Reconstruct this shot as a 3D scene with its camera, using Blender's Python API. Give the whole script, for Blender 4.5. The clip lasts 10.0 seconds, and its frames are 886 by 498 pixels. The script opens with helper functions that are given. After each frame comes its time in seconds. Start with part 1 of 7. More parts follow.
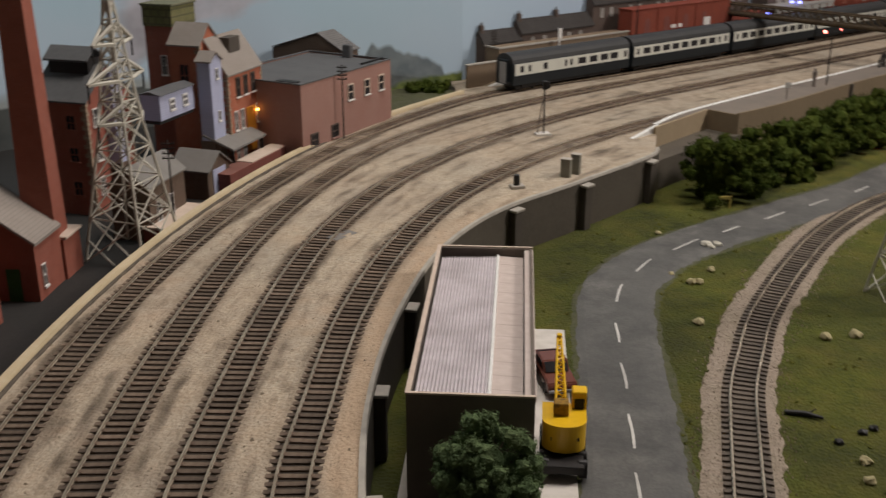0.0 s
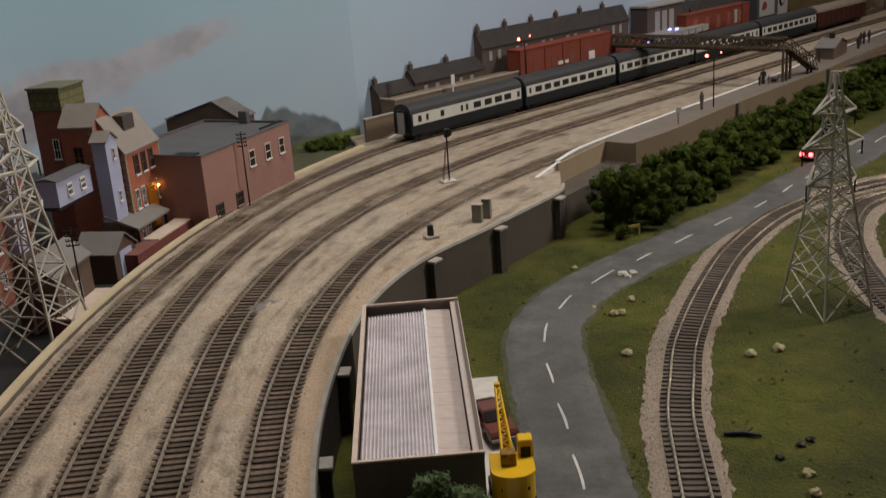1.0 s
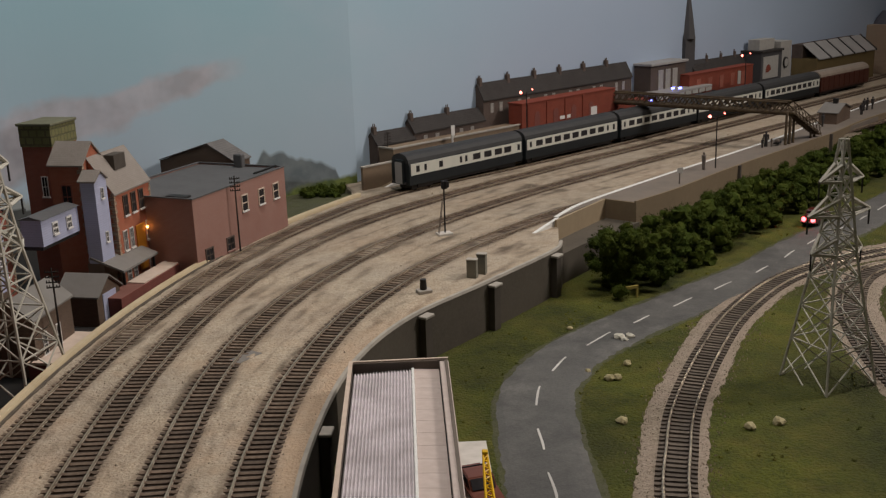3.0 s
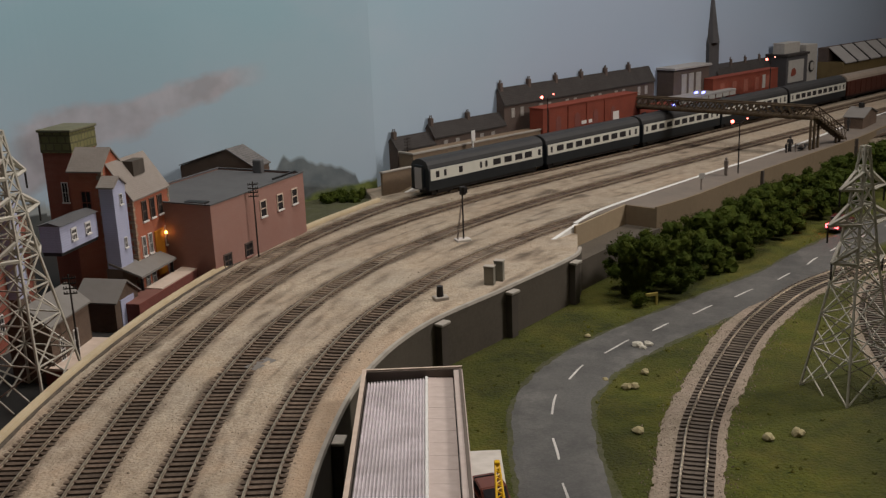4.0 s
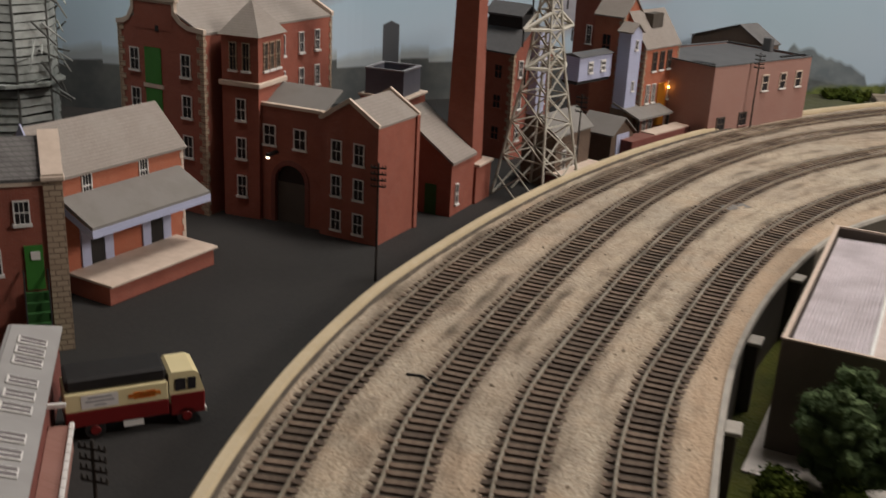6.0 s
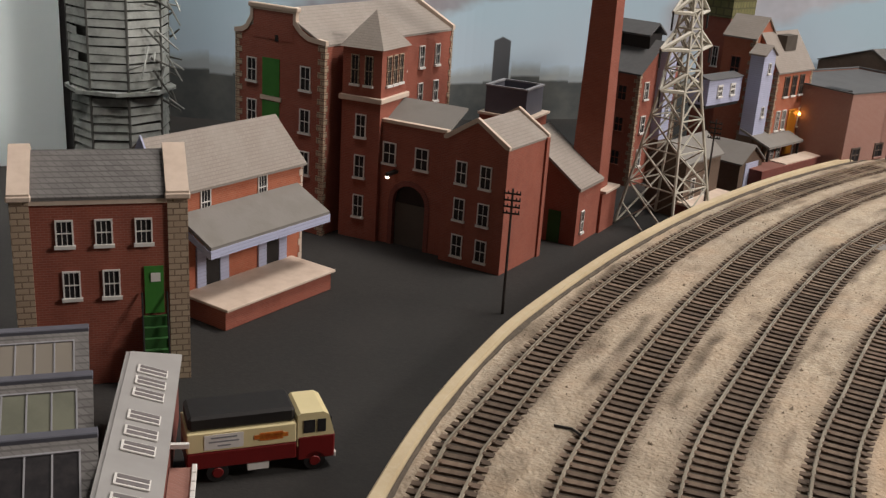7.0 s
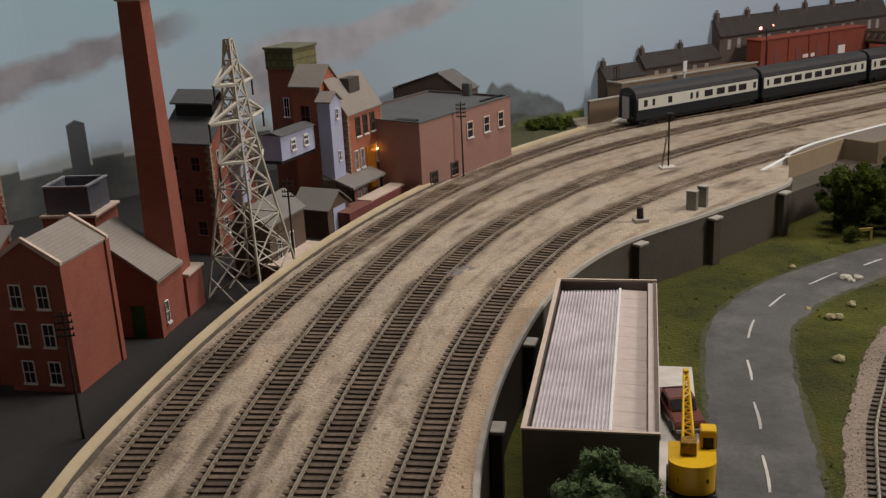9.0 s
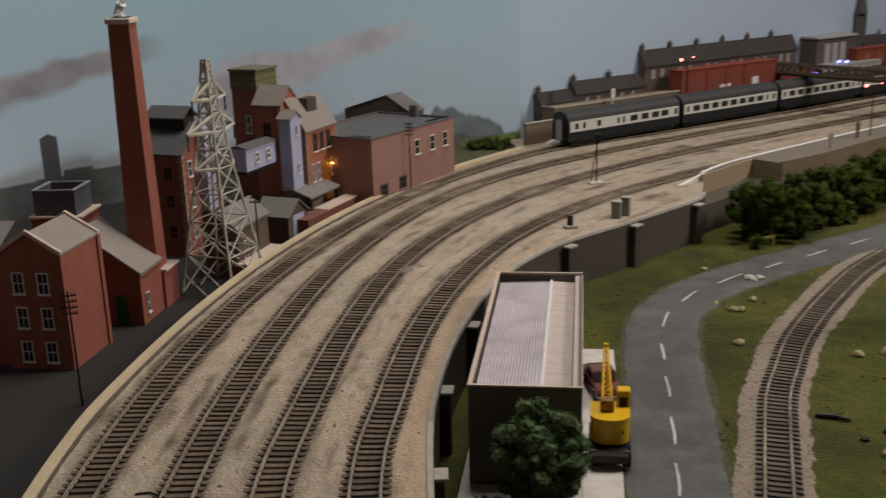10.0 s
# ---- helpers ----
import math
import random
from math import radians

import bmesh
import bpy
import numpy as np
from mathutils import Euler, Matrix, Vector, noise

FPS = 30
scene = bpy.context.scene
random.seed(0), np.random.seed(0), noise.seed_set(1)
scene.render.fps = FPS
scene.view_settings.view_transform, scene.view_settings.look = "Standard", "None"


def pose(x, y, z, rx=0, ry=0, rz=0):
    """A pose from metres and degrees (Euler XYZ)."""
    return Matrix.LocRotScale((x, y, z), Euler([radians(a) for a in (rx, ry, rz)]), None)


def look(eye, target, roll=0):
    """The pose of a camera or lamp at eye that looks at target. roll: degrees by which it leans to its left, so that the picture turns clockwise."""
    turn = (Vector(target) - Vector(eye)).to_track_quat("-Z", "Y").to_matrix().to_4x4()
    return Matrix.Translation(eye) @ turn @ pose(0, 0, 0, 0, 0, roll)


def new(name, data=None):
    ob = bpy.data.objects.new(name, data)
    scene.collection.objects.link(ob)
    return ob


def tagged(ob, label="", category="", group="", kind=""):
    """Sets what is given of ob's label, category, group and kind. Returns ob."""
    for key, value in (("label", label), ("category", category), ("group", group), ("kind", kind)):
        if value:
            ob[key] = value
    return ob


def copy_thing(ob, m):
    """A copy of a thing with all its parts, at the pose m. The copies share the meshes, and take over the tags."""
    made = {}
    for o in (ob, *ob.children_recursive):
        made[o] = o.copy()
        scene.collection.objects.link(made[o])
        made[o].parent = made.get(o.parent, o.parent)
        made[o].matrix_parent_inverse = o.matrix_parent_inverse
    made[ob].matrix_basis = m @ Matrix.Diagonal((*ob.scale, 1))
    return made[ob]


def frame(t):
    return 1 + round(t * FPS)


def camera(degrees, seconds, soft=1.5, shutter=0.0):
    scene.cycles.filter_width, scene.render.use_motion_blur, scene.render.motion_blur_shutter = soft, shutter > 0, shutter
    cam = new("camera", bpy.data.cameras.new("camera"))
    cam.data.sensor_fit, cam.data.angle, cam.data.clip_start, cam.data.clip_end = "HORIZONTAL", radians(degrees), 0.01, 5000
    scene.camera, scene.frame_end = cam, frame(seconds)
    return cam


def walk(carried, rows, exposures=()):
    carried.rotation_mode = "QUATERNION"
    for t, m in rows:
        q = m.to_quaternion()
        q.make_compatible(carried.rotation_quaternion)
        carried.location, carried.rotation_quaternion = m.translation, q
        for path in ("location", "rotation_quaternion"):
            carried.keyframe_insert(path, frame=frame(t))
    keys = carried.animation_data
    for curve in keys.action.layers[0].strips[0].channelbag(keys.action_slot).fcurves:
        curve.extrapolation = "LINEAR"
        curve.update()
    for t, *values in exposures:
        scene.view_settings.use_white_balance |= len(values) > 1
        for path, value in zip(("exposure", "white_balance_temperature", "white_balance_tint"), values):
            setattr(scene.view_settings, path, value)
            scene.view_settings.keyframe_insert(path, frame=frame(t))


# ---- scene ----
cam = camera(46.5, 10.0, soft=1.3, shutter=0.4)
PATH = [
    (0, (0.01782, -0.02544, 0.29764), (-0.08484, 0.90605, -0.05134), -0.019),
    (0.5, (0.01086, -0.02897, 0.29676), (-0.02057, 0.90729, -0.05317), -3.767),
    (1, (0.00412, -0.01845, 0.30320), (-0.00559, 0.93224, -0.00679), -4.228),
    (1.5, (0.00103, -0.00647, 0.30199), (0.00058, 0.95138, 0.01472), -3.300),
    (2, (0.00159, 0.00035, 0.30318), (0.00159, 0.96329, 0.03346), -2.205),
    (2.5, (0.00425, 0.00435, 0.30127), (0.00276, 0.96786, 0.03361), -1.924),
    (4, (0.01526, 0.01338, 0.30434), (-0.01320, 0.97782, 0.04159), -2.206),
    (4.5, (0.02204, 0.00519, 0.30080), (-0.12385, 0.95502, 0.02414), 1.653),
    (5, (0.02994, -0.05203, 0.28253), (-0.29980, 0.84129, -0.02281), 5.469),
    (5.5, (0.04492, -0.10328, 0.25359), (-0.39374, 0.71284, -0.12263), 9.767),
    (6, (0.01908, -0.07635, 0.25369), (-0.42160, 0.75534, -0.08411), 2.928),
    (6.2, (-0.00055, -0.06771, 0.24785), (-0.45900, 0.75842, -0.07975), 3.378),
    (7.3, (-0.04430, -0.04645, 0.24332), (-0.54989, 0.75186, -0.08391), 3.566),
    (7.5, (-0.03463, -0.03898, 0.24465), (-0.53575, 0.76176, -0.08353), 3.446),
    (8, (-0.00182, -0.01102, 0.25744), (-0.37376, 0.86490, -0.04985), -0.644),
    (8.5, (0.01631, 0.00364, 0.27361), (-0.24069, 0.91740, -0.04101), -2.783),
    (9, (0.02244, -0.00898, 0.28177), (-0.20312, 0.91682, -0.02156), -2.979),
    (9.5, (0.03006, -0.05563, 0.28200), (-0.20082, 0.87126, -0.01394), -1.649),
    (10, (0.03374, -0.11962, 0.28861), (-0.13340, 0.82608, 0.00982), -1.687),
]
walk(cam, [(t, look(eye, target, roll)) for t, eye, target, roll in PATH],
     exposures=[(0.0, -0.04), (0.5, -0.21), (2.7, -0.28), (4.0, -0.26), (4.5, -0.28), (5.0, -0.2), (5.5, 0.09), (6.2, 0.14), (7.2, 0.45), (7.6, 0.45), (8.0, 0.28), (8.5, 0.02), (9.2, -0.17), (10.0, -0.22)])

# ---------------------------------------------------------------- world and light
world = bpy.data.worlds.new("room_air")
scene.world = world
world.use_nodes = True
world.node_tree.nodes["Background"].inputs[0].default_value = (1.0, 0.93, 0.90, 1)
world.node_tree.nodes["Background"].inputs[1].default_value = 0.023


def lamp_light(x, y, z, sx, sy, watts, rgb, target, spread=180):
    """The light of an unseen lamp placed over the layout, in metres."""
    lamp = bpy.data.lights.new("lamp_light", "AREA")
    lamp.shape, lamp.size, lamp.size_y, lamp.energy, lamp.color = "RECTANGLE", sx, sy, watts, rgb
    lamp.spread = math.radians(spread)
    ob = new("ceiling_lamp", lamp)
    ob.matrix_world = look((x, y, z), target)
    return tagged(ob, "unseen lamp placed over the layout", "lamp")


lamp_light(1.45, 1.18, 1.10, 0.40, 0.40, 20.6, (1.0, 0.92, 0.855), (-0.85, 0.57, 0.30))
lamp_light(0.06, 0.92, 1.42, 0.45, 0.45, 13.2, (1.0, 0.93, 0.87), (-0.25, 0.70, 0))
lamp_light(1.38, 2.58, 1.12, 0.16, 0.16, 1.5, (1.0, 0.90, 0.80), (0.30, 1.1, 0))
# Added lamp without a known source, narrowed onto the pale end board.
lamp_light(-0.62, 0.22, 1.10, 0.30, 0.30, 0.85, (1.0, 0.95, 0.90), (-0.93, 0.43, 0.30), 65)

# ---------------------------------------------------------------- helpers
MM = 0.001


def part(name, bm, material, parent=None, label="", smooth=False):
    """Links a bmesh drawn in millimetres as one mesh object, under a thing or a part."""
    bm.transform(Matrix.Scale(MM, 4))
    me = bpy.data.meshes.new(name)
    bm.to_mesh(me)
    bm.free()
    if smooth:
        for p in me.polygons:
            p.use_smooth = True
    me.materials.append(material)
    ob = new(name, me)
    if parent:
        ob.parent = parent
    if label:
        ob["label"] = label
    return ob


def thing(name, x, y, z, turn=0, label="", category="", group="", kind="", size=(1, 1, 1)):
    """An empty at the base of a thing, placed in millimetres, turned by degrees and sized against its drawing."""
    ob = new(name)
    ob.empty_display_size = 0.01
    ob.matrix_basis = pose(x * MM, y * MM, z * MM, 0, 0, turn) @ Matrix.Diagonal((*size, 1))
    return tagged(ob, label, category, group, kind)


def box(bm, x0, x1, y0, y1, z0, z1, m=None, bevel=0.0):
    vs = [bm.verts.new((x, y, z)) for z in (z0, z1) for y in (y0, y1) for x in (x0, x1)]
    fs = [bm.faces.new([vs[i] for i in f]) for f in ((0, 2, 3, 1), (4, 5, 7, 6), (0, 1, 5, 4), (1, 3, 7, 5), (3, 2, 6, 7), (2, 0, 4, 6))]
    if bevel:
        es = list({e for f in fs for e in f.edges})
        r = bmesh.ops.bevel(bm, geom=es, offset=bevel, segments=1, affect="EDGES")
        vs = list({v for f in r["faces"] for v in f.verts} | {v for v in vs if v.is_valid})
    if m is not None:
        bmesh.ops.transform(bm, matrix=m, verts=[v for v in vs if v.is_valid])
    return bm


def boxed(*a, **k):
    return box(bmesh.new(), *a, **k)


def prism(bm, outline, y0, y1, axis="y"):
    """Pushes a flat outline of (a, z) pairs from y0 to y1 along y (or along x)."""
    def at(a, z, y):
        return (a, y, z) if axis == "y" else (y, a, z)
    lo = [bm.verts.new(at(a, z, y0)) for a, z in outline]
    hi = [bm.verts.new(at(a, z, y1)) for a, z in outline]
    n = len(outline)
    bm.faces.new(lo)
    bm.faces.new(hi[::-1])
    for i in range(n):
        bm.faces.new((lo[i], hi[i], hi[(i + 1) % n], lo[(i + 1) % n]))
    bmesh.ops.recalc_face_normals(bm, faces=bm.faces)
    return bm


def rod(bm, p, q, r0, r1=None, sides=6):
    """A tapered round bar from p to q."""
    r1 = r0 if r1 is None else r1
    p, q = Vector(p), Vector(q)
    d = q - p
    if d.length < 1e-6:
        return bm
    side = d.orthogonal().normalized()
    up = d.normalized().cross(side)
    rings = []
    for c, r in ((p, r0), (q, r1)):
        rings.append([bm.verts.new(c + r * (math.cos(a) * side + math.sin(a) * up)) for a in (2 * math.pi * i / sides for i in range(sides))])
    for i in range(sides):
        bm.faces.new((rings[0][i], rings[0][(i + 1) % sides], rings[1][(i + 1) % sides], rings[1][i]))
    bm.faces.new(rings[0][::-1])
    bm.faces.new(rings[1])
    return bm


def tube(bm, points, radii, sides=5):
    """One bent bar through points."""
    rings = []
    for i, p in enumerate(points):
        d = (Vector(points[min(i + 1, len(points) - 1)]) - Vector(points[max(i - 1, 0)])).normalized()
        a = d.orthogonal().normalized() if not rings else (side - d * side.dot(d)).normalized()
        side, b = a, d.cross(a)
        r = radii[i] if isinstance(radii, (list, tuple)) else radii
        rings.append([bm.verts.new(Vector(p) + r * (math.cos(t) * a + math.sin(t) * b)) for t in (2 * math.pi * k / sides for k in range(sides))])
    for u, v in zip(rings, rings[1:]):
        for k in range(sides):
            bm.faces.new((u[k], u[(k + 1) % sides], v[(k + 1) % sides], v[k]))
    bm.faces.new(rings[0][::-1])
    bm.faces.new(rings[-1])
    return bm


def sheet(bm, outline, z0, z1):
    """A slab over a plan outline of (x, y) pairs."""
    lo = [bm.verts.new((x, y, z0)) for x, y in outline]
    hi = [bm.verts.new((x, y, z1)) for x, y in outline]
    n = len(outline)
    bm.faces.new(lo[::-1])
    bm.faces.new(hi)
    for i in range(n):
        bm.faces.new((lo[i], lo[(i + 1) % n], hi[(i + 1) % n], hi[i]))
    bmesh.ops.recalc_face_normals(bm, faces=bm.faces)
    return bm


def way(points, step=10.0):
    """A smooth line through plan points, sampled at even steps: rows of place, heading and left-hand normal."""
    p = [Vector((*a, 0)) if len(a) == 2 else Vector(a) for a in points]
    p = [2 * p[0] - p[1]] + p + [2 * p[-1] - p[-2]]
    fine = []
    for i in range(1, len(p) - 2):
        for k in range(24):
            t = k / 24
            fine.append(0.5 * (2 * p[i] + (p[i + 1] - p[i - 1]) * t + (2 * p[i - 1] - 5 * p[i] + 4 * p[i + 1] - p[i + 2]) * t * t
                               + (3 * p[i] - p[i - 1] - 3 * p[i + 1] + p[i + 2]) * t ** 3))
    fine.append(p[-2])
    out, run, last = [], 0.0, fine[0]
    out.append(fine[0].copy())
    for q in fine[1:]:
        seg = (q - last).length
        while run + seg >= step:
            last = last.lerp(q, (step - run) / seg)
            out.append(last.copy())
            seg = (q - last).length
            run = 0.0
        run += seg
        last = q
    if (out[-1] - fine[-1]).length > 0.25 * step:
        out.append(fine[-1].copy())
    rows = []
    for i, q in enumerate(out):
        d = (out[min(i + 1, len(out) - 1)] - out[max(i - 1, 0)]).normalized()
        rows.append((q, d, Vector((-d.y, d.x, 0))))
    return rows


def sweep(bm, rows, profile):
    """Runs a closed profile of (left, up) pairs along a way."""
    rings = [[bm.verts.new(q + n * a + Vector((0, 0, b))) for a, b in profile] for q, d, n in rows]
    k = len(profile)
    for r, s in zip(rings, rings[1:]):
        for i in range(k):
            bm.faces.new((r[i], r[(i + 1) % k], s[(i + 1) % k], s[i]))
    bm.faces.new(rings[0])
    bm.faces.new(rings[-1][::-1])
    bmesh.ops.recalc_face_normals(bm, faces=bm.faces)
    return bm


# ---------------------------------------------------------------- materials
def material(name, base, rough=0.7, metal=0.0, tone=(), bump=0.0, bump_size=1.0, glow=None, spec=0.4):
    """tone: rows of (size in millimetres, strength, colour) laid over the base as noise; bump in millimetres."""
    m = bpy.data.materials.new(name)
    m.use_nodes = True
    nt = m.node_tree
    b = nt.nodes["Principled BSDF"]
    b.inputs["Roughness"].default_value, b.inputs["Metallic"].default_value = rough, metal
    b.inputs["Specular IOR Level"].default_value = spec
    geo = nt.nodes.new("ShaderNodeTexCoord")
    col = nt.nodes.new("ShaderNodeRGB")
    col.outputs[0].default_value = (*base, 1)
    last = col.outputs[0]
    for size, strength, rgb in tone:
        n = nt.nodes.new("ShaderNodeTexNoise")
        n.inputs["Scale"].default_value = 1000.0 / size
        n.inputs["Detail"].default_value = 5
        n.inputs["Roughness"].default_value = 0.6
        nt.links.new(geo.outputs["Object"], n.inputs["Vector"])
        r = nt.nodes.new("ShaderNodeMapRange")
        r.inputs[1].default_value, r.inputs[2].default_value = 0.42, 0.66
        r.inputs[4].default_value = strength
        nt.links.new(n.outputs["Fac"], r.inputs[0])
        mix = nt.nodes.new("ShaderNodeMix")
        mix.data_type = "RGBA"
        nt.links.new(r.outputs[0], mix.inputs["Factor"])
        nt.links.new(last, mix.inputs[6])
        mix.inputs[7].default_value = (*rgb, 1)
        last = mix.outputs[2]
    nt.links.new(last, b.inputs["Base Color"])
    if bump:
        n = nt.nodes.new("ShaderNodeTexNoise")
        n.inputs["Scale"].default_value = 1000.0 / bump_size
        n.inputs["Detail"].default_value = 6
        nt.links.new(geo.outputs["Object"], n.inputs["Vector"])
        k = nt.nodes.new("ShaderNodeBump")
        k.inputs["Distance"].default_value = bump * MM
        k.inputs["Strength"].default_value = 1.0
        nt.links.new(n.outputs["Fac"], k.inputs["Height"])
        nt.links.new(k.outputs[0], b.inputs["Normal"])
    if glow:
        b.inputs["Emission Color"].default_value = (*glow[0], 1)
        b.inputs["Emission Strength"].default_value = glow[1]
    return m


BALLAST = material("ballast", (0.475, 0.375, 0.27), 0.95, 0, ((4.5, 0.75, (0.22, 0.175, 0.12)), (2.2, 0.6, (0.68, 0.60, 0.48)), (170, 0.7, (0.46, 0.335, 0.235)), (110, 0.6, (0.36, 0.315, 0.26)), (34, 0.6, (0.33, 0.26, 0.185)), (12, 0.45, (0.50, 0.415, 0.32))), 1.8, 2.4)
VERGE = material("road_verge", (0.070, 0.071, 0.036), 0.95, 0, ((4, 0.7, (0.040, 0.046, 0.014)), (12, 0.6, (0.095, 0.09, 0.06)), (40, 0.5, (0.085, 0.09, 0.03))), 0.8, 2)
CLODS = material("ballast_clods", (0.31, 0.245, 0.18), 0.95, 0, ((2, 0.6, (0.17, 0.13, 0.095)), (30, 0.5, (0.44, 0.37, 0.29))))
TUFT = material("flock_tufts", (0.135, 0.140, 0.012), 0.95, 0, ((14, 0.6, (0.06, 0.068, 0.006)), (55, 0.75, (0.19, 0.158, 0.024)), (85, 0.88, (0.024, 0.032, 0.004)), (240, 0.7, (0.035, 0.042, 0.006))))
RAIL_SHINY = material("bright_rail", (0.90, 0.78, 0.62), 0.38, 1.0, ((90, 0.8, (0.20, 0.145, 0.10)), (7, 0.4, (0.36, 0.27, 0.19))))
CESS = material("cess_brown", (0.085, 0.068, 0.052), 0.9, 0, ((10, 0.5, (0.17, 0.135, 0.10)), (3, 0.4, (0.05, 0.044, 0.038))), 0.5, 2)
# Oily stain, darkened further with the shade of the sleeper gaps.
GRIME_SHADE = material("oily_shaded_ballast", (0.040, 0.029, 0.021), 0.9, 0, ((2, 0.4, (0.024, 0.017, 0.013)), (60, 0.5, (0.085, 0.062, 0.043))), 1.0, 2.2)
SHOULDER = material("sand_shoulder", (0.31, 0.245, 0.19), 0.95, 0, ((1.8, 0.6, (0.17, 0.13, 0.098)), (30, 0.6, (0.21, 0.175, 0.12)), (3, 0.4, (0.42, 0.35, 0.285))), 1.2, 2.0)
YARD = material("yard_tarmac", (0.020, 0.019, 0.018), 0.8, 0, ((70, 0.6, (0.031, 0.028, 0.026)), (200, 0.5, (0.015, 0.014, 0.013)), (3, 0.3, (0.038, 0.034, 0.031))), 0.15, 1.5)
GRASS = material("grass_flock", (0.086, 0.094, 0.007), 0.95, 0, ((3.0, 0.7, (0.031, 0.039, 0.004)), (32, 0.75, (0.137, 0.115, 0.018)), (90, 0.9, (0.021, 0.028, 0.003)), (11, 0.5, (0.093, 0.102, 0.009)), (260, 0.8, (0.027, 0.031, 0.005))), 2.8, 2.8)
ROAD = material("road_paint", (0.076, 0.073, 0.070), 0.7, 0, ((45, 0.8, (0.185, 0.175, 0.162)), (16, 0.6, (0.062, 0.060, 0.056)), (150, 0.7, (0.137, 0.131, 0.122)), (6, 0.4, (0.122, 0.119, 0.110)), (2.4, 0.35, (0.056, 0.056, 0.054))), 0.3, 1.6)
WHITE = material("white_paint", (0.80, 0.79, 0.76), 0.7, 0, ((6, 0.4, (0.60, 0.58, 0.55)),))
WORN_WHITE = material("worn_road_paint", (0.62, 0.60, 0.56), 0.8, 0, ((60, 0.7, (0.30, 0.285, 0.27)), (12, 0.5, (0.5, 0.48, 0.45))))
PLY = material("plywood_edge", (0.56, 0.45, 0.29), 0.55, 0, ((40, 0.6, (0.42, 0.32, 0.19)), (5, 0.4, (0.62, 0.53, 0.38))), 0.15, 4)
CONCRETE = material("grey_card", (0.092, 0.076, 0.058), 0.85, 0, ((40, 0.6, (0.064, 0.053, 0.041)), (3, 0.35, (0.12, 0.104, 0.084)), (9, 0.3, (0.104, 0.084, 0.064))), 0.15, 1.5)
PIER = material("dark_card", (0.085, 0.07, 0.057), 0.85, 0, ((14, 0.5, (0.062, 0.05, 0.043)),), 0.1, 1.5)
CAP = material("pale_coping", (0.42, 0.38, 0.33), 0.8, 0, ((14, 0.5, (0.25, 0.235, 0.21)),), 0.1, 1.5)
TAN_CARD = material("tan_card", (0.21, 0.155, 0.095), 0.85, 0, ((60, 0.5, (0.165, 0.12, 0.074)), (6, 0.3, (0.25, 0.185, 0.12))), 0.1, 2)
RAIL = material("rail_steel", (0.52, 0.425, 0.32), 0.33, 0.6, ((9, 0.5, (0.25, 0.185, 0.13)), (40, 0.6, (0.17, 0.12, 0.08)), (120, 0.5, (0.46, 0.39, 0.30))))
# Paler version of the tan card, used on the platform end wall.
PALE_TAN_CARD = material("pale_tan_card", (0.36, 0.275, 0.175), 0.85, 0, ((60, 0.5, (0.29, 0.22, 0.14)), (6, 0.3, (0.40, 0.31, 0.20))), 0.1, 2)
SLEEPER = material("sleeper_plastic", (0.128, 0.086, 0.060), 0.8, 0, ((4, 0.5, (0.165, 0.118, 0.085)), (60, 0.65, (0.075, 0.049, 0.035)), (3, 0.22, (0.27, 0.205, 0.145))), 0.25, 1.2)
SLEEPER_DARK = material("dark_sleeper_plastic", (0.11, 0.086, 0.066), 0.75, 0, ((4, 0.5, (0.16, 0.125, 0.097)), (50, 0.5, (0.075, 0.057, 0.045))), 0.2, 1.2)


def vary(mat, node_name, socket, amount):
    """Lightens and darkens a material from piece to piece."""
    nt = mat.node_tree
    b = nt.nodes["Principled BSDF"]
    n = nt.nodes.new(node_name)
    hsv = nt.nodes.new("ShaderNodeHueSaturation")
    r = nt.nodes.new("ShaderNodeMapRange")
    r.inputs[3].default_value, r.inputs[4].default_value = 1 - amount, 1 + amount
    nt.links.new(n.outputs[socket], r.inputs[0])
    nt.links.new(r.outputs[0], hsv.inputs["Value"])
    nt.links.new(b.inputs["Base Color"].links[0].from_socket, hsv.inputs["Color"])
    nt.links.new(hsv.outputs[0], b.inputs["Base Color"])


vary(SLEEPER, "ShaderNodeObjectInfo", "Random", 0.35)
vary(SLEEPER_DARK, "ShaderNodeObjectInfo", "Random", 0.3)


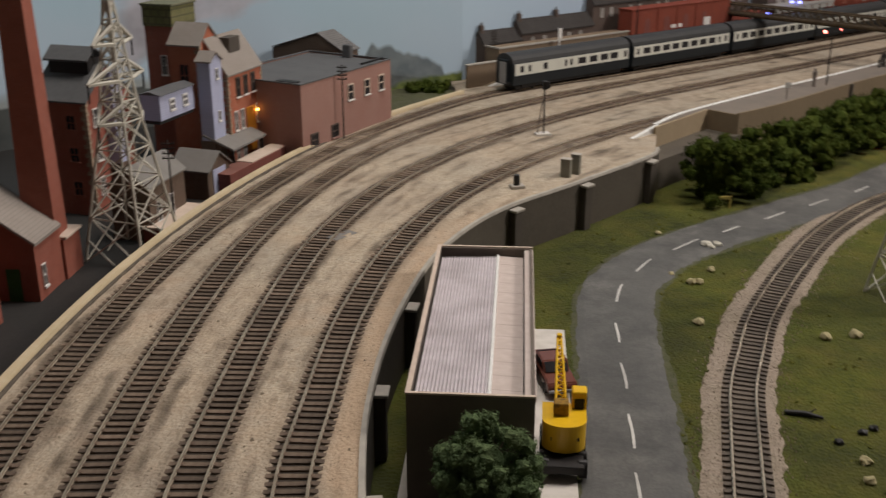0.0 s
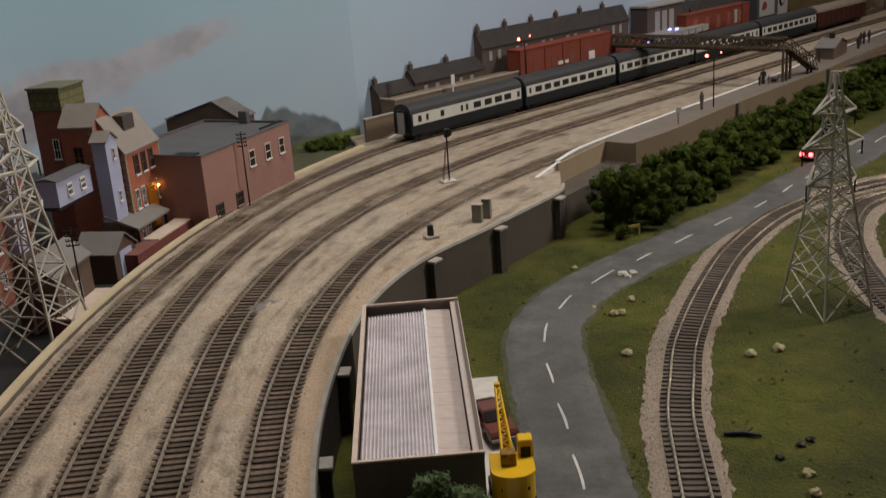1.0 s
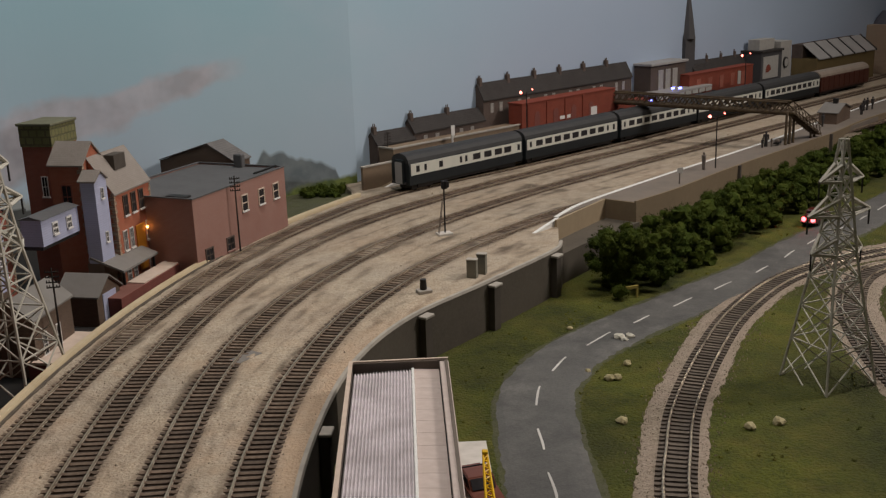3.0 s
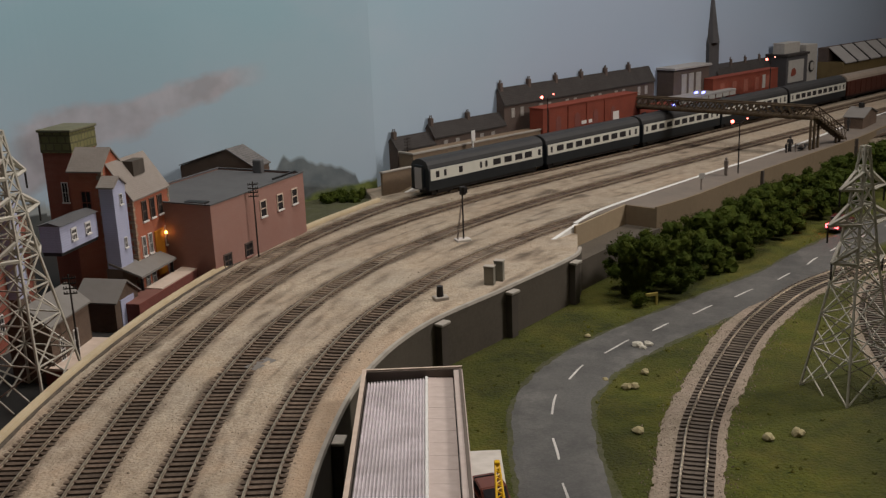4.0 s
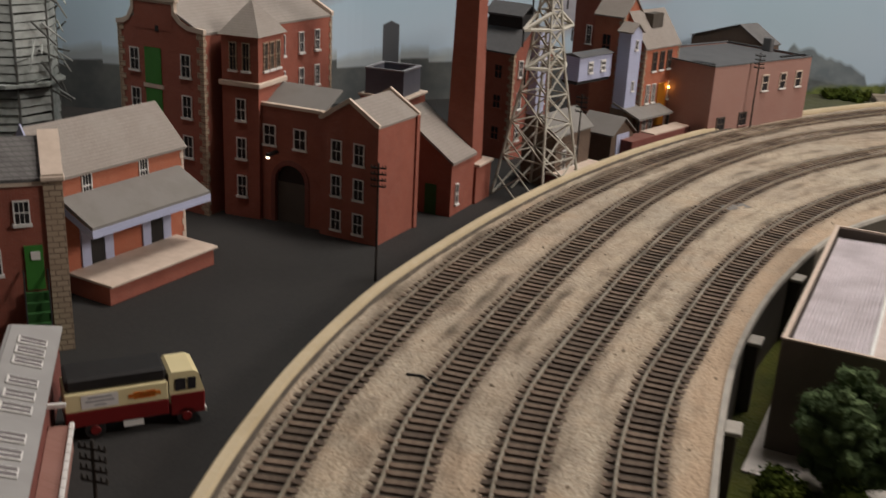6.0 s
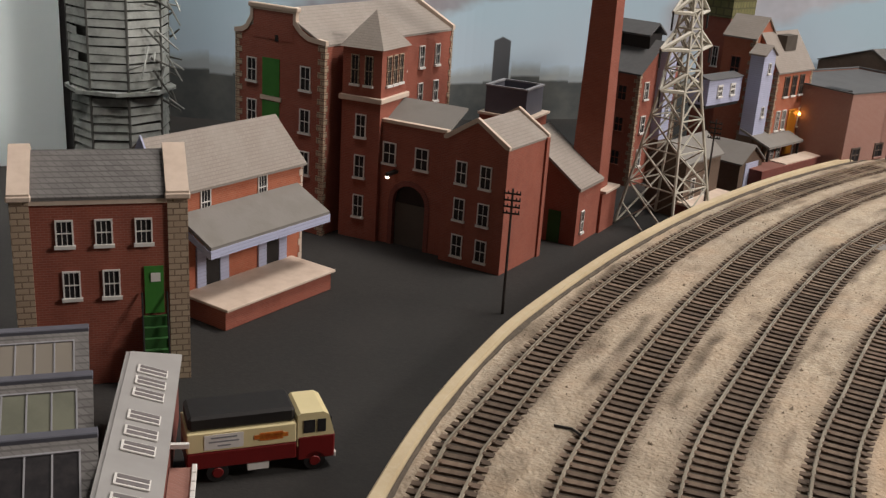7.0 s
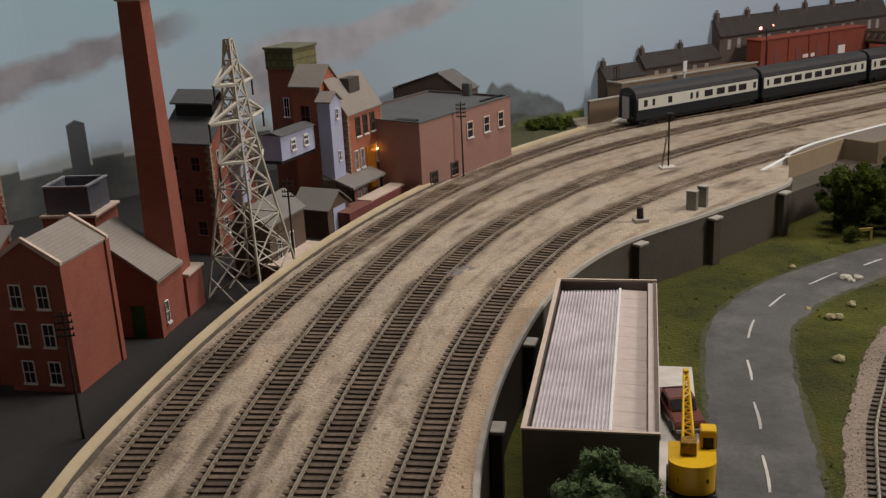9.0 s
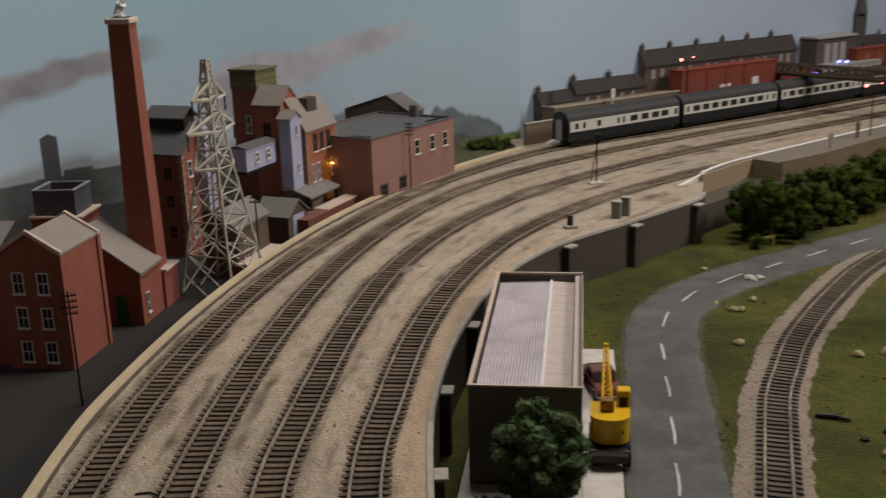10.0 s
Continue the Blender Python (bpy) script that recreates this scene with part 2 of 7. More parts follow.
def masonry(name, brick, dark, mortar, width, height, rough=0.85, wear=()):
    """Courses of brick, slate or tile on upright and sloping faces, sized in millimetres."""
    m = material(name, brick, rough, 0, wear)
    nt = m.node_tree
    b = nt.nodes["Principled BSDF"]
    geo = nt.nodes.new("ShaderNodeTexCoord")
    sep, com, add = nt.nodes.new("ShaderNodeSeparateXYZ"), nt.nodes.new("ShaderNodeCombineXYZ"), nt.nodes.new("ShaderNodeMath")
    nt.links.new(geo.outputs["Object"], sep.inputs[0])
    nt.links.new(sep.outputs[0], add.inputs[0])
    nt.links.new(sep.outputs[1], add.inputs[1])
    nt.links.new(add.outputs[0], com.inputs[0])
    nt.links.new(sep.outputs[2], com.inputs[1])
    t = nt.nodes.new("ShaderNodeTexBrick")
    t.inputs["Scale"].default_value = 1.0
    t.inputs["Brick Width"].default_value, t.inputs["Row Height"].default_value = width * MM, height * MM
    t.inputs["Mortar Size"].default_value = 0.12 * height * MM
    t.inputs["Color1"].default_value, t.inputs["Color2"].default_value, t.inputs["Mortar"].default_value = (*brick, 1), (*dark, 1), (*mortar, 1)
    nt.links.new(com.outputs[0], t.inputs["Vector"])
    first = b.inputs["Base Color"].links[0].from_node
    if first.type == "RGB":
        nt.links.new(t.outputs["Color"], b.inputs["Base Color"])
    else:
        node = first
        while node.inputs[6].links and node.inputs[6].links[0].from_node.type == "MIX":
            node = node.inputs[6].links[0].from_node
        nt.links.new(t.outputs["Color"], node.inputs[6])
    k = nt.nodes.new("ShaderNodeBump")
    k.inputs["Distance"].default_value, k.inputs["Strength"].default_value = 0.1 * height * MM, 0.7
    k.invert = True
    nt.links.new(t.outputs["Fac"], k.inputs["Height"])
    nt.links.new(k.outputs[0], b.inputs["Normal"])
    return m


STAIN = ((18, 0.45, (0.20, 0.055, 0.035)), (45, 0.4, (0.34, 0.10, 0.06)))
BRICK = masonry("red_brick_card", (0.325, 0.092, 0.060), (0.26, 0.074, 0.049), (0.32, 0.14, 0.105), 3.2, 1.1, wear=STAIN)
PINK_BRICK = masonry("pink_brick_card", (0.345, 0.18, 0.145), (0.30, 0.155, 0.122), (0.37, 0.24, 0.205), 3.2, 1.1, wear=((40, 0.4, (0.29, 0.135, 0.105)),))
ORANGE_BRICK = masonry("orange_brick_card", (0.44, 0.13, 0.068), (0.37, 0.105, 0.055), (0.44, 0.20, 0.13), 3.2, 1.1, wear=((30, 0.4, (0.36, 0.09, 0.045)),))
BROWN_BRICK = masonry("brown_brick_card", (0.15, 0.095, 0.065), (0.11, 0.07, 0.05), (0.17, 0.13, 0.10), 3.2, 1.1, wear=((30, 0.5, (0.09, 0.06, 0.045)),))
STONE = masonry("stone_quoin", (0.46, 0.35, 0.25), (0.39, 0.295, 0.21), (0.20, 0.14, 0.10), 6, 2.8, wear=((12, 0.4, (0.36, 0.26, 0.18)),))
COPING = material("stone_coping", (0.62, 0.50, 0.41), 0.8, 0, ((10, 0.5, (0.48, 0.37, 0.29)),))
SLATE = masonry("grey_slate_card", (0.302, 0.259, 0.229), (0.271, 0.232, 0.203), (0.236, 0.202, 0.176), 3.0, 1.5, wear=((25, 0.45, (0.325, 0.291, 0.259)), (7, 0.3, (0.256, 0.221, 0.194))))
DARK_SLATE = masonry("dark_slate_card", (0.167, 0.157, 0.152), (0.131, 0.123, 0.119), (0.087, 0.081, 0.078), 3.6, 1.7, wear=((25, 0.4, (0.203, 0.189, 0.181)),))
FELT = material("roof_felt", (0.10, 0.098, 0.10), 0.7, 0, ((25, 0.5, (0.075, 0.073, 0.075)), (4, 0.3, (0.14, 0.135, 0.135))), 0.1, 2)
GREEN_DOOR = material("green_door", (0.025, 0.095, 0.022), 0.6, 0, ((8, 0.4, (0.018, 0.06, 0.016)),))
GREEN_BRIGHT = material("bright_green_door", (0.045, 0.20, 0.03), 0.6, 0, ((8, 0.4, (0.03, 0.14, 0.022)),))
BLUE_BOARD = masonry("pale_blue_boards", (0.46, 0.48, 0.64), (0.43, 0.45, 0.61), (0.385, 0.40, 0.545), 60, 2.0, wear=((20, 0.3, (0.40, 0.42, 0.56)),))
FRAME = material("white_window_paint", (0.74, 0.71, 0.68), 0.6, 0, ((5, 0.3, (0.58, 0.54, 0.50)),))
PANE = material("dark_window_glaze", (0.022, 0.020, 0.022), 0.5, 0, ((6, 0.5, (0.05, 0.045, 0.045)),), spec=0.15)
BLACK = material("black_paint", (0.014, 0.012, 0.012), 0.55, 0, ((4, 0.3, (0.03, 0.027, 0.025)),))
TAN_GREEN = masonry("mossy_boards", (0.20, 0.185, 0.08), (0.17, 0.16, 0.065), (0.11, 0.10, 0.05), 8, 7, wear=((12, 0.5, (0.12, 0.125, 0.05)),))
LEAF = material("foliage", (0.052, 0.072, 0.010), 0.95, 0, ((9, 0.7, (0.089, 0.097, 0.015)), (1.6, 0.5, (0.015, 0.024, 0.004)), (40, 0.6, (0.027, 0.046, 0.009))), 1.2, 1.6, spec=0.1)
LEAF_BLUE = material("dark_foliage", (0.105, 0.15, 0.07), 0.95, 0, ((12, 0.7, (0.17, 0.215, 0.10)), (1.6, 0.3, (0.06, 0.09, 0.045))), 1.2, 1.6, spec=0.05)
BARK = material("bark", (0.08, 0.055, 0.038), 0.9, 0, ((3, 0.5, (0.05, 0.035, 0.025)),), 0.3, 1)
YELLOW = material("yellow_paint", (0.78, 0.47, 0.012), 0.35, 0, ((12, 0.35, (0.62, 0.34, 0.01)),))
PYLON_GREY = material("pale_grey_plastic", (0.52, 0.49, 0.42), 0.6, 0, ((14, 0.5, (0.38, 0.35, 0.29)),))
BOARD = material("pale_card_base", (0.64, 0.59, 0.54), 0.8, 0, ((18, 0.5, (0.44, 0.40, 0.35)),))
TIN = material("corrugated_tin", (0.744, 0.686, 0.709), 0.5, 0.0, ((30, 0.65, (0.461, 0.412, 0.420)), (7, 0.4, (0.497, 0.448, 0.457)), (3, 0.3, (0.585, 0.558, 0.569))), 0.3, 8)
PANEL = masonry("pale_roof_sheets", (0.82, 0.69, 0.63), (0.78, 0.65, 0.60), (0.52, 0.43, 0.39), 26, 400, wear=((30, 0.5, (0.52, 0.425, 0.38)), (8, 0.35, (0.67, 0.58, 0.54))))
SHED_WALL = material("shed_card", (0.15, 0.12, 0.10), 0.85, 0, ((30, 0.5, (0.095, 0.075, 0.062)), (4, 0.3, (0.15, 0.125, 0.105))), 0.1, 2)
FELT_BROWN = material("brown_felt", (0.205, 0.19, 0.175), 0.8, 0, ((20, 0.5, (0.16, 0.145, 0.125)),), 0.1, 2)
FELT_GREEN = material("mossy_felt", (0.15, 0.145, 0.09), 0.8, 0, ((14, 0.5, (0.10, 0.10, 0.06)),), 0.1, 2)
TANK = material("grey_iron", (0.11, 0.11, 0.135), 0.6, 0, ((10, 0.4, (0.08, 0.08, 0.095)),))
TANK_RIM = material("pale_iron", (0.27, 0.265, 0.28), 0.6, 0, ((10, 0.4, (0.21, 0.205, 0.215)),))
# The door colour holds the orange light of the wall lamp.
ORANGE_LIT_DOOR = material("orange_lit_door", (0.62, 0.24, 0.02), 0.6, 0, ((8, 0.4, (0.5, 0.16, 0.015)),))
DOCK_BRICK = masonry("dark_red_brick", (0.22, 0.06, 0.045), (0.18, 0.05, 0.04), (0.20, 0.09, 0.07), 3.2, 1.1, wear=((20, 0.4, (0.15, 0.045, 0.035)),))
LAMP_WARM = material("lamp_warm", (0.9, 0.85, 0.75), 0.4, glow=((1.0, 0.80, 0.60), 3.0))
LAMP_ORANGE = material("lamp_orange", (0.9, 0.6, 0.2), 0.4, glow=((1.0, 0.50, 0.10), 16.0))
LAMP_RED = material("lamp_red", (0.9, 0.1, 0.05), 0.4, glow=((1.0, 0.07, 0.08), 12.0))
LAMP_PINK = material("lamp_pink", (0.9, 0.4, 0.4), 0.4, glow=((1.0, 0.16, 0.12), 9.0))
LAMP_BLUE = material("lamp_blue", (0.3, 0.3, 0.9), 0.4, glow=((0.18, 0.20, 1.0), 6.0))
WADDING = material("white_wadding", (0.75, 0.74, 0.74), 1.0, 0, ((5, 0.4, (0.6, 0.6, 0.6)),), 1.0, 3)
MAROON = material("maroon_paint", (0.16, 0.012, 0.012), 0.35, 0, ((10, 0.3, (0.11, 0.01, 0.01)),))
CREAM = material("cream_paint", (0.74, 0.63, 0.36), 0.4, 0, ((12, 0.3, (0.64, 0.53, 0.28)),))
BADGE = material("badge_red", (0.55, 0.13, 0.02), 0.5, 0, ((2, 0.6, (0.7, 0.3, 0.04)),))
GLAZE = material("pale_glazing", (0.21, 0.185, 0.155), 0.35, 0, ((14, 0.6, (0.22, 0.195, 0.16)),), spec=0.3)
GLAZE_GREEN = material("greenish_glazing", (0.17, 0.172, 0.13), 0.35, 0, ((14, 0.6, (0.12, 0.122, 0.095)),), spec=0.3)
PALE_ROOF = material("pale_sheet", (0.35, 0.335, 0.325), 0.65, 0, ((30, 0.5, (0.28, 0.265, 0.255)),))
SLOT = material("louvre_slot", (0.17, 0.15, 0.15), 0.7, 0, ((4, 0.4, (0.11, 0.1, 0.1)),))
SLAT = material("grey_slat", (0.30, 0.32, 0.30), 0.8, 0, ((9, 0.7, (0.11, 0.12, 0.11)), (40, 0.6, (0.46, 0.47, 0.44))), 0.2, 2)
SLAT_DARK = material("dark_timber", (0.075, 0.075, 0.068), 0.85, 0, ((9, 0.5, (0.12, 0.12, 0.11)),))
PLATFORM = material("platform_grey", (0.195, 0.160, 0.130), 0.85, 0, ((30, 0.5, (0.133, 0.115, 0.100)), (3, 0.3, (0.199, 0.173, 0.155))), 0.1, 2)
PLATFORM_WALL = masonry("tan_stone_card", (0.25, 0.18, 0.115), (0.21, 0.15, 0.10), (0.17, 0.12, 0.085), 4.0, 1.6, wear=((30, 0.5, (0.19, 0.135, 0.09)),))
COACH_DARK = material("coach_blue_green", (0.012, 0.016, 0.020), 0.4, 0, ((20, 0.4, (0.022, 0.026, 0.028)),))
COACH_CREAM = material("coach_cream", (0.62, 0.61, 0.54), 0.45, 0, ((20, 0.4, (0.52, 0.51, 0.45)),))
COACH_ROOF = material("coach_roof", (0.036, 0.036, 0.037), 0.6, 0, ((20, 0.4, (0.051, 0.050, 0.050)),))
ROOF_PALE = material("pale_coach_roof", (0.33, 0.27, 0.22), 0.5, 0, ((20, 0.4, (0.22, 0.17, 0.14)),))
BROWN_COACH = material("brown_coach", (0.075, 0.022, 0.014), 0.45, 0, ((14, 0.4, (0.05, 0.016, 0.012)),))
RED_WALL = masonry("bright_red_brick", (0.255, 0.051, 0.026), (0.211, 0.040, 0.022), (0.199, 0.064, 0.040), 3.2, 1.1, wear=((30, 0.5, (0.166, 0.035, 0.022)),))
SOOT_BRICK = masonry("sooty_brick", (0.120, 0.086, 0.070), (0.094, 0.065, 0.054), (0.104, 0.081, 0.070), 3.2, 1.1, wear=((25, 0.5, (0.078, 0.058, 0.049)),))
SOOT_SLATE = masonry("sooty_slate", (0.047, 0.040, 0.038), (0.038, 0.033, 0.031), (0.026, 0.023, 0.021), 5.0, 2.4, wear=((25, 0.4, (0.058, 0.052, 0.049)),))
FRAME_GREY = material("grey_window_paint", (0.42, 0.40, 0.37), 0.6, 0, ((6, 0.4, (0.3, 0.28, 0.26)),))
PANE_PALE = material("pale_window", (0.390, 0.364, 0.338), 0.3, 0, ((5, 0.5, (0.208, 0.195, 0.182)),))
SPIRE = material("spire_stone", (0.075, 0.072, 0.075), 0.85, 0, ((12, 0.4, (0.055, 0.053, 0.055)),))
OCHRE = material("ochre_card", (0.17, 0.12, 0.05), 0.85, 0, ((16, 0.5, (0.11, 0.08, 0.035)),))
BRIDGE = material("rusty_bridge", (0.070, 0.045, 0.026), 0.75, 0, ((8, 0.6, (0.15, 0.11, 0.055)), (2.5, 0.4, (0.04, 0.027, 0.018))))
FIG_DARK = material("figure_dark", (0.03, 0.026, 0.026), 0.7, 0, ((3, 0.4, (0.07, 0.06, 0.055)),))
FIG_GREY = material("figure_grey", (0.14, 0.115, 0.10), 0.7, 0, ((3, 0.5, (0.22, 0.17, 0.14)),))
STONE_TAN = material("tan_stone", (0.42, 0.36, 0.20), 0.9, 0, ((3, 0.5, (0.30, 0.25, 0.14)),), 0.3, 1.5)
STONE_PALE = material("pale_stone", (0.55, 0.52, 0.44), 0.9, 0, ((3, 0.5, (0.40, 0.37, 0.30)),), 0.3, 1.5)
PLANK = material("yellow_plank", (0.38, 0.30, 0.07), 0.8, 0, ((5, 0.4, (0.28, 0.2, 0.05)),))
WINCH = material("oily_winch", (0.30, 0.16, 0.012), 0.5, 0, ((3, 0.7, (0.05, 0.03, 0.01)),))
BROWN_CAR = material("brown_car_paint", (0.16, 0.055, 0.038), 0.25, 0, ((12, 0.3, (0.12, 0.04, 0.03)),), spec=0.6)
RED_CAR = material("red_car_paint", (0.09, 0.005, 0.005), 0.3, 0, ((12, 0.3, (0.06, 0.004, 0.004)),), spec=0.5)
POLE = material("pole_brown", (0.022, 0.016, 0.013), 0.75, 0, ((4, 0.4, (0.045, 0.034, 0.028)),))
CABINET = material("cabinet_grey", (0.238, 0.224, 0.182), 0.7, 0, ((7, 0.4, (0.168, 0.161, 0.126)),))
SKY_PALE = material("pale_sky_board", (0.80, 0.90, 0.91), 0.85, 0, ((200, 0.5, (0.70, 0.78, 0.80)),))
ROOM = material("room_paint", (0.17, 0.165, 0.16), 0.9, 0, ((300, 0.4, (0.14, 0.135, 0.13)),))
# ---------------------------------------------------------------- lines of the plan, in millimetres
TRACK_1 = [(-166.7, 104.8), (-185.1, 139.7), (-200, 172.2), (-221, 219.8), (-247.6, 298), (-256.2, 333.2), (-279, 479.5), (-288, 632.5), (-280.9, 785.6), (-257.6, 939.7), (-218, 1092.7), (-156.5, 1242.5), (-66.4, 1389.2), (112.6, 1556), (280.5, 1715.3), (445.1, 1883.2), (787.1, 2235), (1226.4, 2708.2)]
TRACK_2 = [(-111, 112.6), (-142.3, 182.2), (-157.1, 213.9), (-176.4, 262.9), (-200.9, 339.7), (-221.9, 479.8), (-232.9, 629.5), (-232.2, 781.3), (-213.3, 934.1), (-171.7, 1085.1), (-98.3, 1232.1), (16, 1376.2), (153.8, 1519.7), (300.1, 1662.6), (449.7, 1810.1), (827.8, 2185.8), (1382.8, 2722.4)]
TRACK_3 = [(-56.7, 120.2), (-88.3, 184.3), (-105.3, 219.3), (-119.8, 253.1), (-140.5, 310.5), (-158.4, 386), (-167.9, 479), (-177.1, 626.6), (-174.7, 776.2), (-147.9, 925.7), (-91, 1072.7), (-2.5, 1217.9), (114.3, 1362.3), (253.8, 1504.3), (400.1, 1648.9), (552.1, 1798.3), (937.7, 2170.8), (1486.6, 2696.6)]
TRACK_4 = [(-6.6, 127.2), (-46.7, 221.1), (-65.5, 260), (-81.6, 300.5), (-97.7, 357), (-109.5, 421.7), (-114, 485.5), (-119.5, 623.4), (-107.7, 769.9), (-70.9, 916.3), (1.1, 1061), (106.6, 1204.4), (224.2, 1327.3), (371.3, 1464.8), (522, 1610.5), (844.4, 1918.4), (1332.1, 2390.9)]
LOOP = [(122.9, 326.9), (131.7, 435.6), (140.1, 509.4), (150.1, 590.1), (157.9, 642.6), (170.8, 694.4), (193.5, 772.9), (240.9, 885.4), (301.4, 1000.6), (387.4, 1111.3), (497.2, 1187.3), (635.1, 1233.8), (787, 1239.8)]
LOOP_2 = [(618.1, 1160), (525.1, 1146.9), (464.7, 1100.3), (416.1, 1001.1), (391, 893.9), (382.8, 794), (392.9, 687.4), (429, 581)]
EDGE = way([(-149.3, 34.2), (-189.4, 101.6), (-213.1, 153.1), (-235.3, 200.3), (-255.8, 253.5), (-277.8, 323.9), (-294.9, 400.8), (-305.7, 478.6), (-312.2, 633.6), (-305.1, 787.8), (-283, 942.8), (-243.2, 1096.9), (-182.6, 1247.4), (-108.5, 1384.4)])
WALL = way([(8.4, 129.3), (-39.6, 264.7), (-72.1, 406.2), (-87.2, 513.6), (-88.4, 636.1), (-72.6, 766.7), (-31.7, 874.5), (41.4, 972.8), (119.6, 1079), (133.2, 1117.4)])
ROAD_MID = [(74.1, 264.2), (73.3, 397.6), (75.3, 507.8), (75, 633.2), (73.5, 732.3), (78.1, 807.4), (106.7, 881.6), (157.8, 947), (221.1, 1007.8), (287, 1069.2), (374.4, 1150.7), (454.2, 1244.4), (551.2, 1342.3), (678.7, 1484.6), (877.2, 1700.1), (1153.1, 1940.3)]
STATION = Vector((-45.4, 1410.3, 0))
ALONG = Vector((0.7182, 0.6959, 0))
BACK = Vector((-ALONG.y, ALONG.x, 0))
STATION_TURN = math.degrees(math.atan2(ALONG.y, ALONG.x))
LONG, DEEP, TALL = 0.902, 1.097, 1.090  # the station drawing against the layout


def station(s, off, z=0.0):
    """A place s millimetres along the station and off millimetres behind its back line."""
    return STATION + ALONG * s * LONG + BACK * off * DEEP + Vector((0, 0, z))


# ---------------------------------------------------------------- ground
bm = bmesh.new()
left = [(q.x, q.y) for q, d, n in EDGE[::4]] + [(-124.4, 1424.7), (-140.4, 1473.9), (775.5, 2358.2), (1412, 2988.7), (1807.7, 2490.2)]
right = [(q.x, q.y) for q, d, n in WALL[::4]] + [(135.5, 1182.2), (142.5, 1195.3), (170.4, 1240.4), (195.8, 1276.5), (227.1, 1287.4), (298.3, 1326), (429, 1462.4), (644.6, 1696.2), (845.3, 1927), (1807.7, 2490.2)]
sheet(bm, left[:-1] + right[::-1], -16, -1)
bmesh.ops.triangulate(bm, faces=[f for f in bm.faces if len(f.verts) > 4])
tagged(part("ground_trackbed", bm, BALLAST), "sandy fine ballast trackbed under four curving tracks", "trackbed", kind="structure")

# hand-laid ballast: heaped between the tracks, worn low and oily between the rails
def soiled(mat):
    """Oily brown soil, and a darker far end, over the ballast where its mesh says so."""
    nt = mat.node_tree
    b = nt.nodes["Principled BSDF"]
    at = nt.nodes.new("ShaderNodeAttribute")
    at.attribute_name = "soil"
    mix = nt.nodes.new("ShaderNodeMix")
    mix.data_type = "RGBA"
    nt.links.new(at.outputs["Fac"], mix.inputs["Factor"])
    nt.links.new(b.inputs["Base Color"].links[0].from_socket, mix.inputs[6])
    mix.inputs[7].default_value = (0.10, 0.074, 0.052, 1)
    at2 = nt.nodes.new("ShaderNodeAttribute")
    at2.attribute_name = "sand"
    mix2 = nt.nodes.new("ShaderNodeMix")
    mix2.data_type = "RGBA"
    nt.links.new(at2.outputs["Fac"], mix2.inputs["Factor"])
    nt.links.new(mix.outputs[2], mix2.inputs[6])
    grit = nt.nodes.new("ShaderNodeTexNoise")
    grit.inputs["Scale"].default_value, grit.inputs["Detail"].default_value = 190.0, 5
    tint = nt.nodes.new("ShaderNodeMix")
    tint.data_type = "RGBA"
    nt.links.new(grit.outputs["Fac"], tint.inputs["Factor"])
    tint.inputs[6].default_value, tint.inputs[7].default_value = (0.24, 0.155, 0.095, 1), (0.74, 0.54, 0.37, 1)
    nt.links.new(tint.outputs[2], mix2.inputs[7])
    nt.links.new(mix2.outputs[2], b.inputs["Base Color"])
    return mat


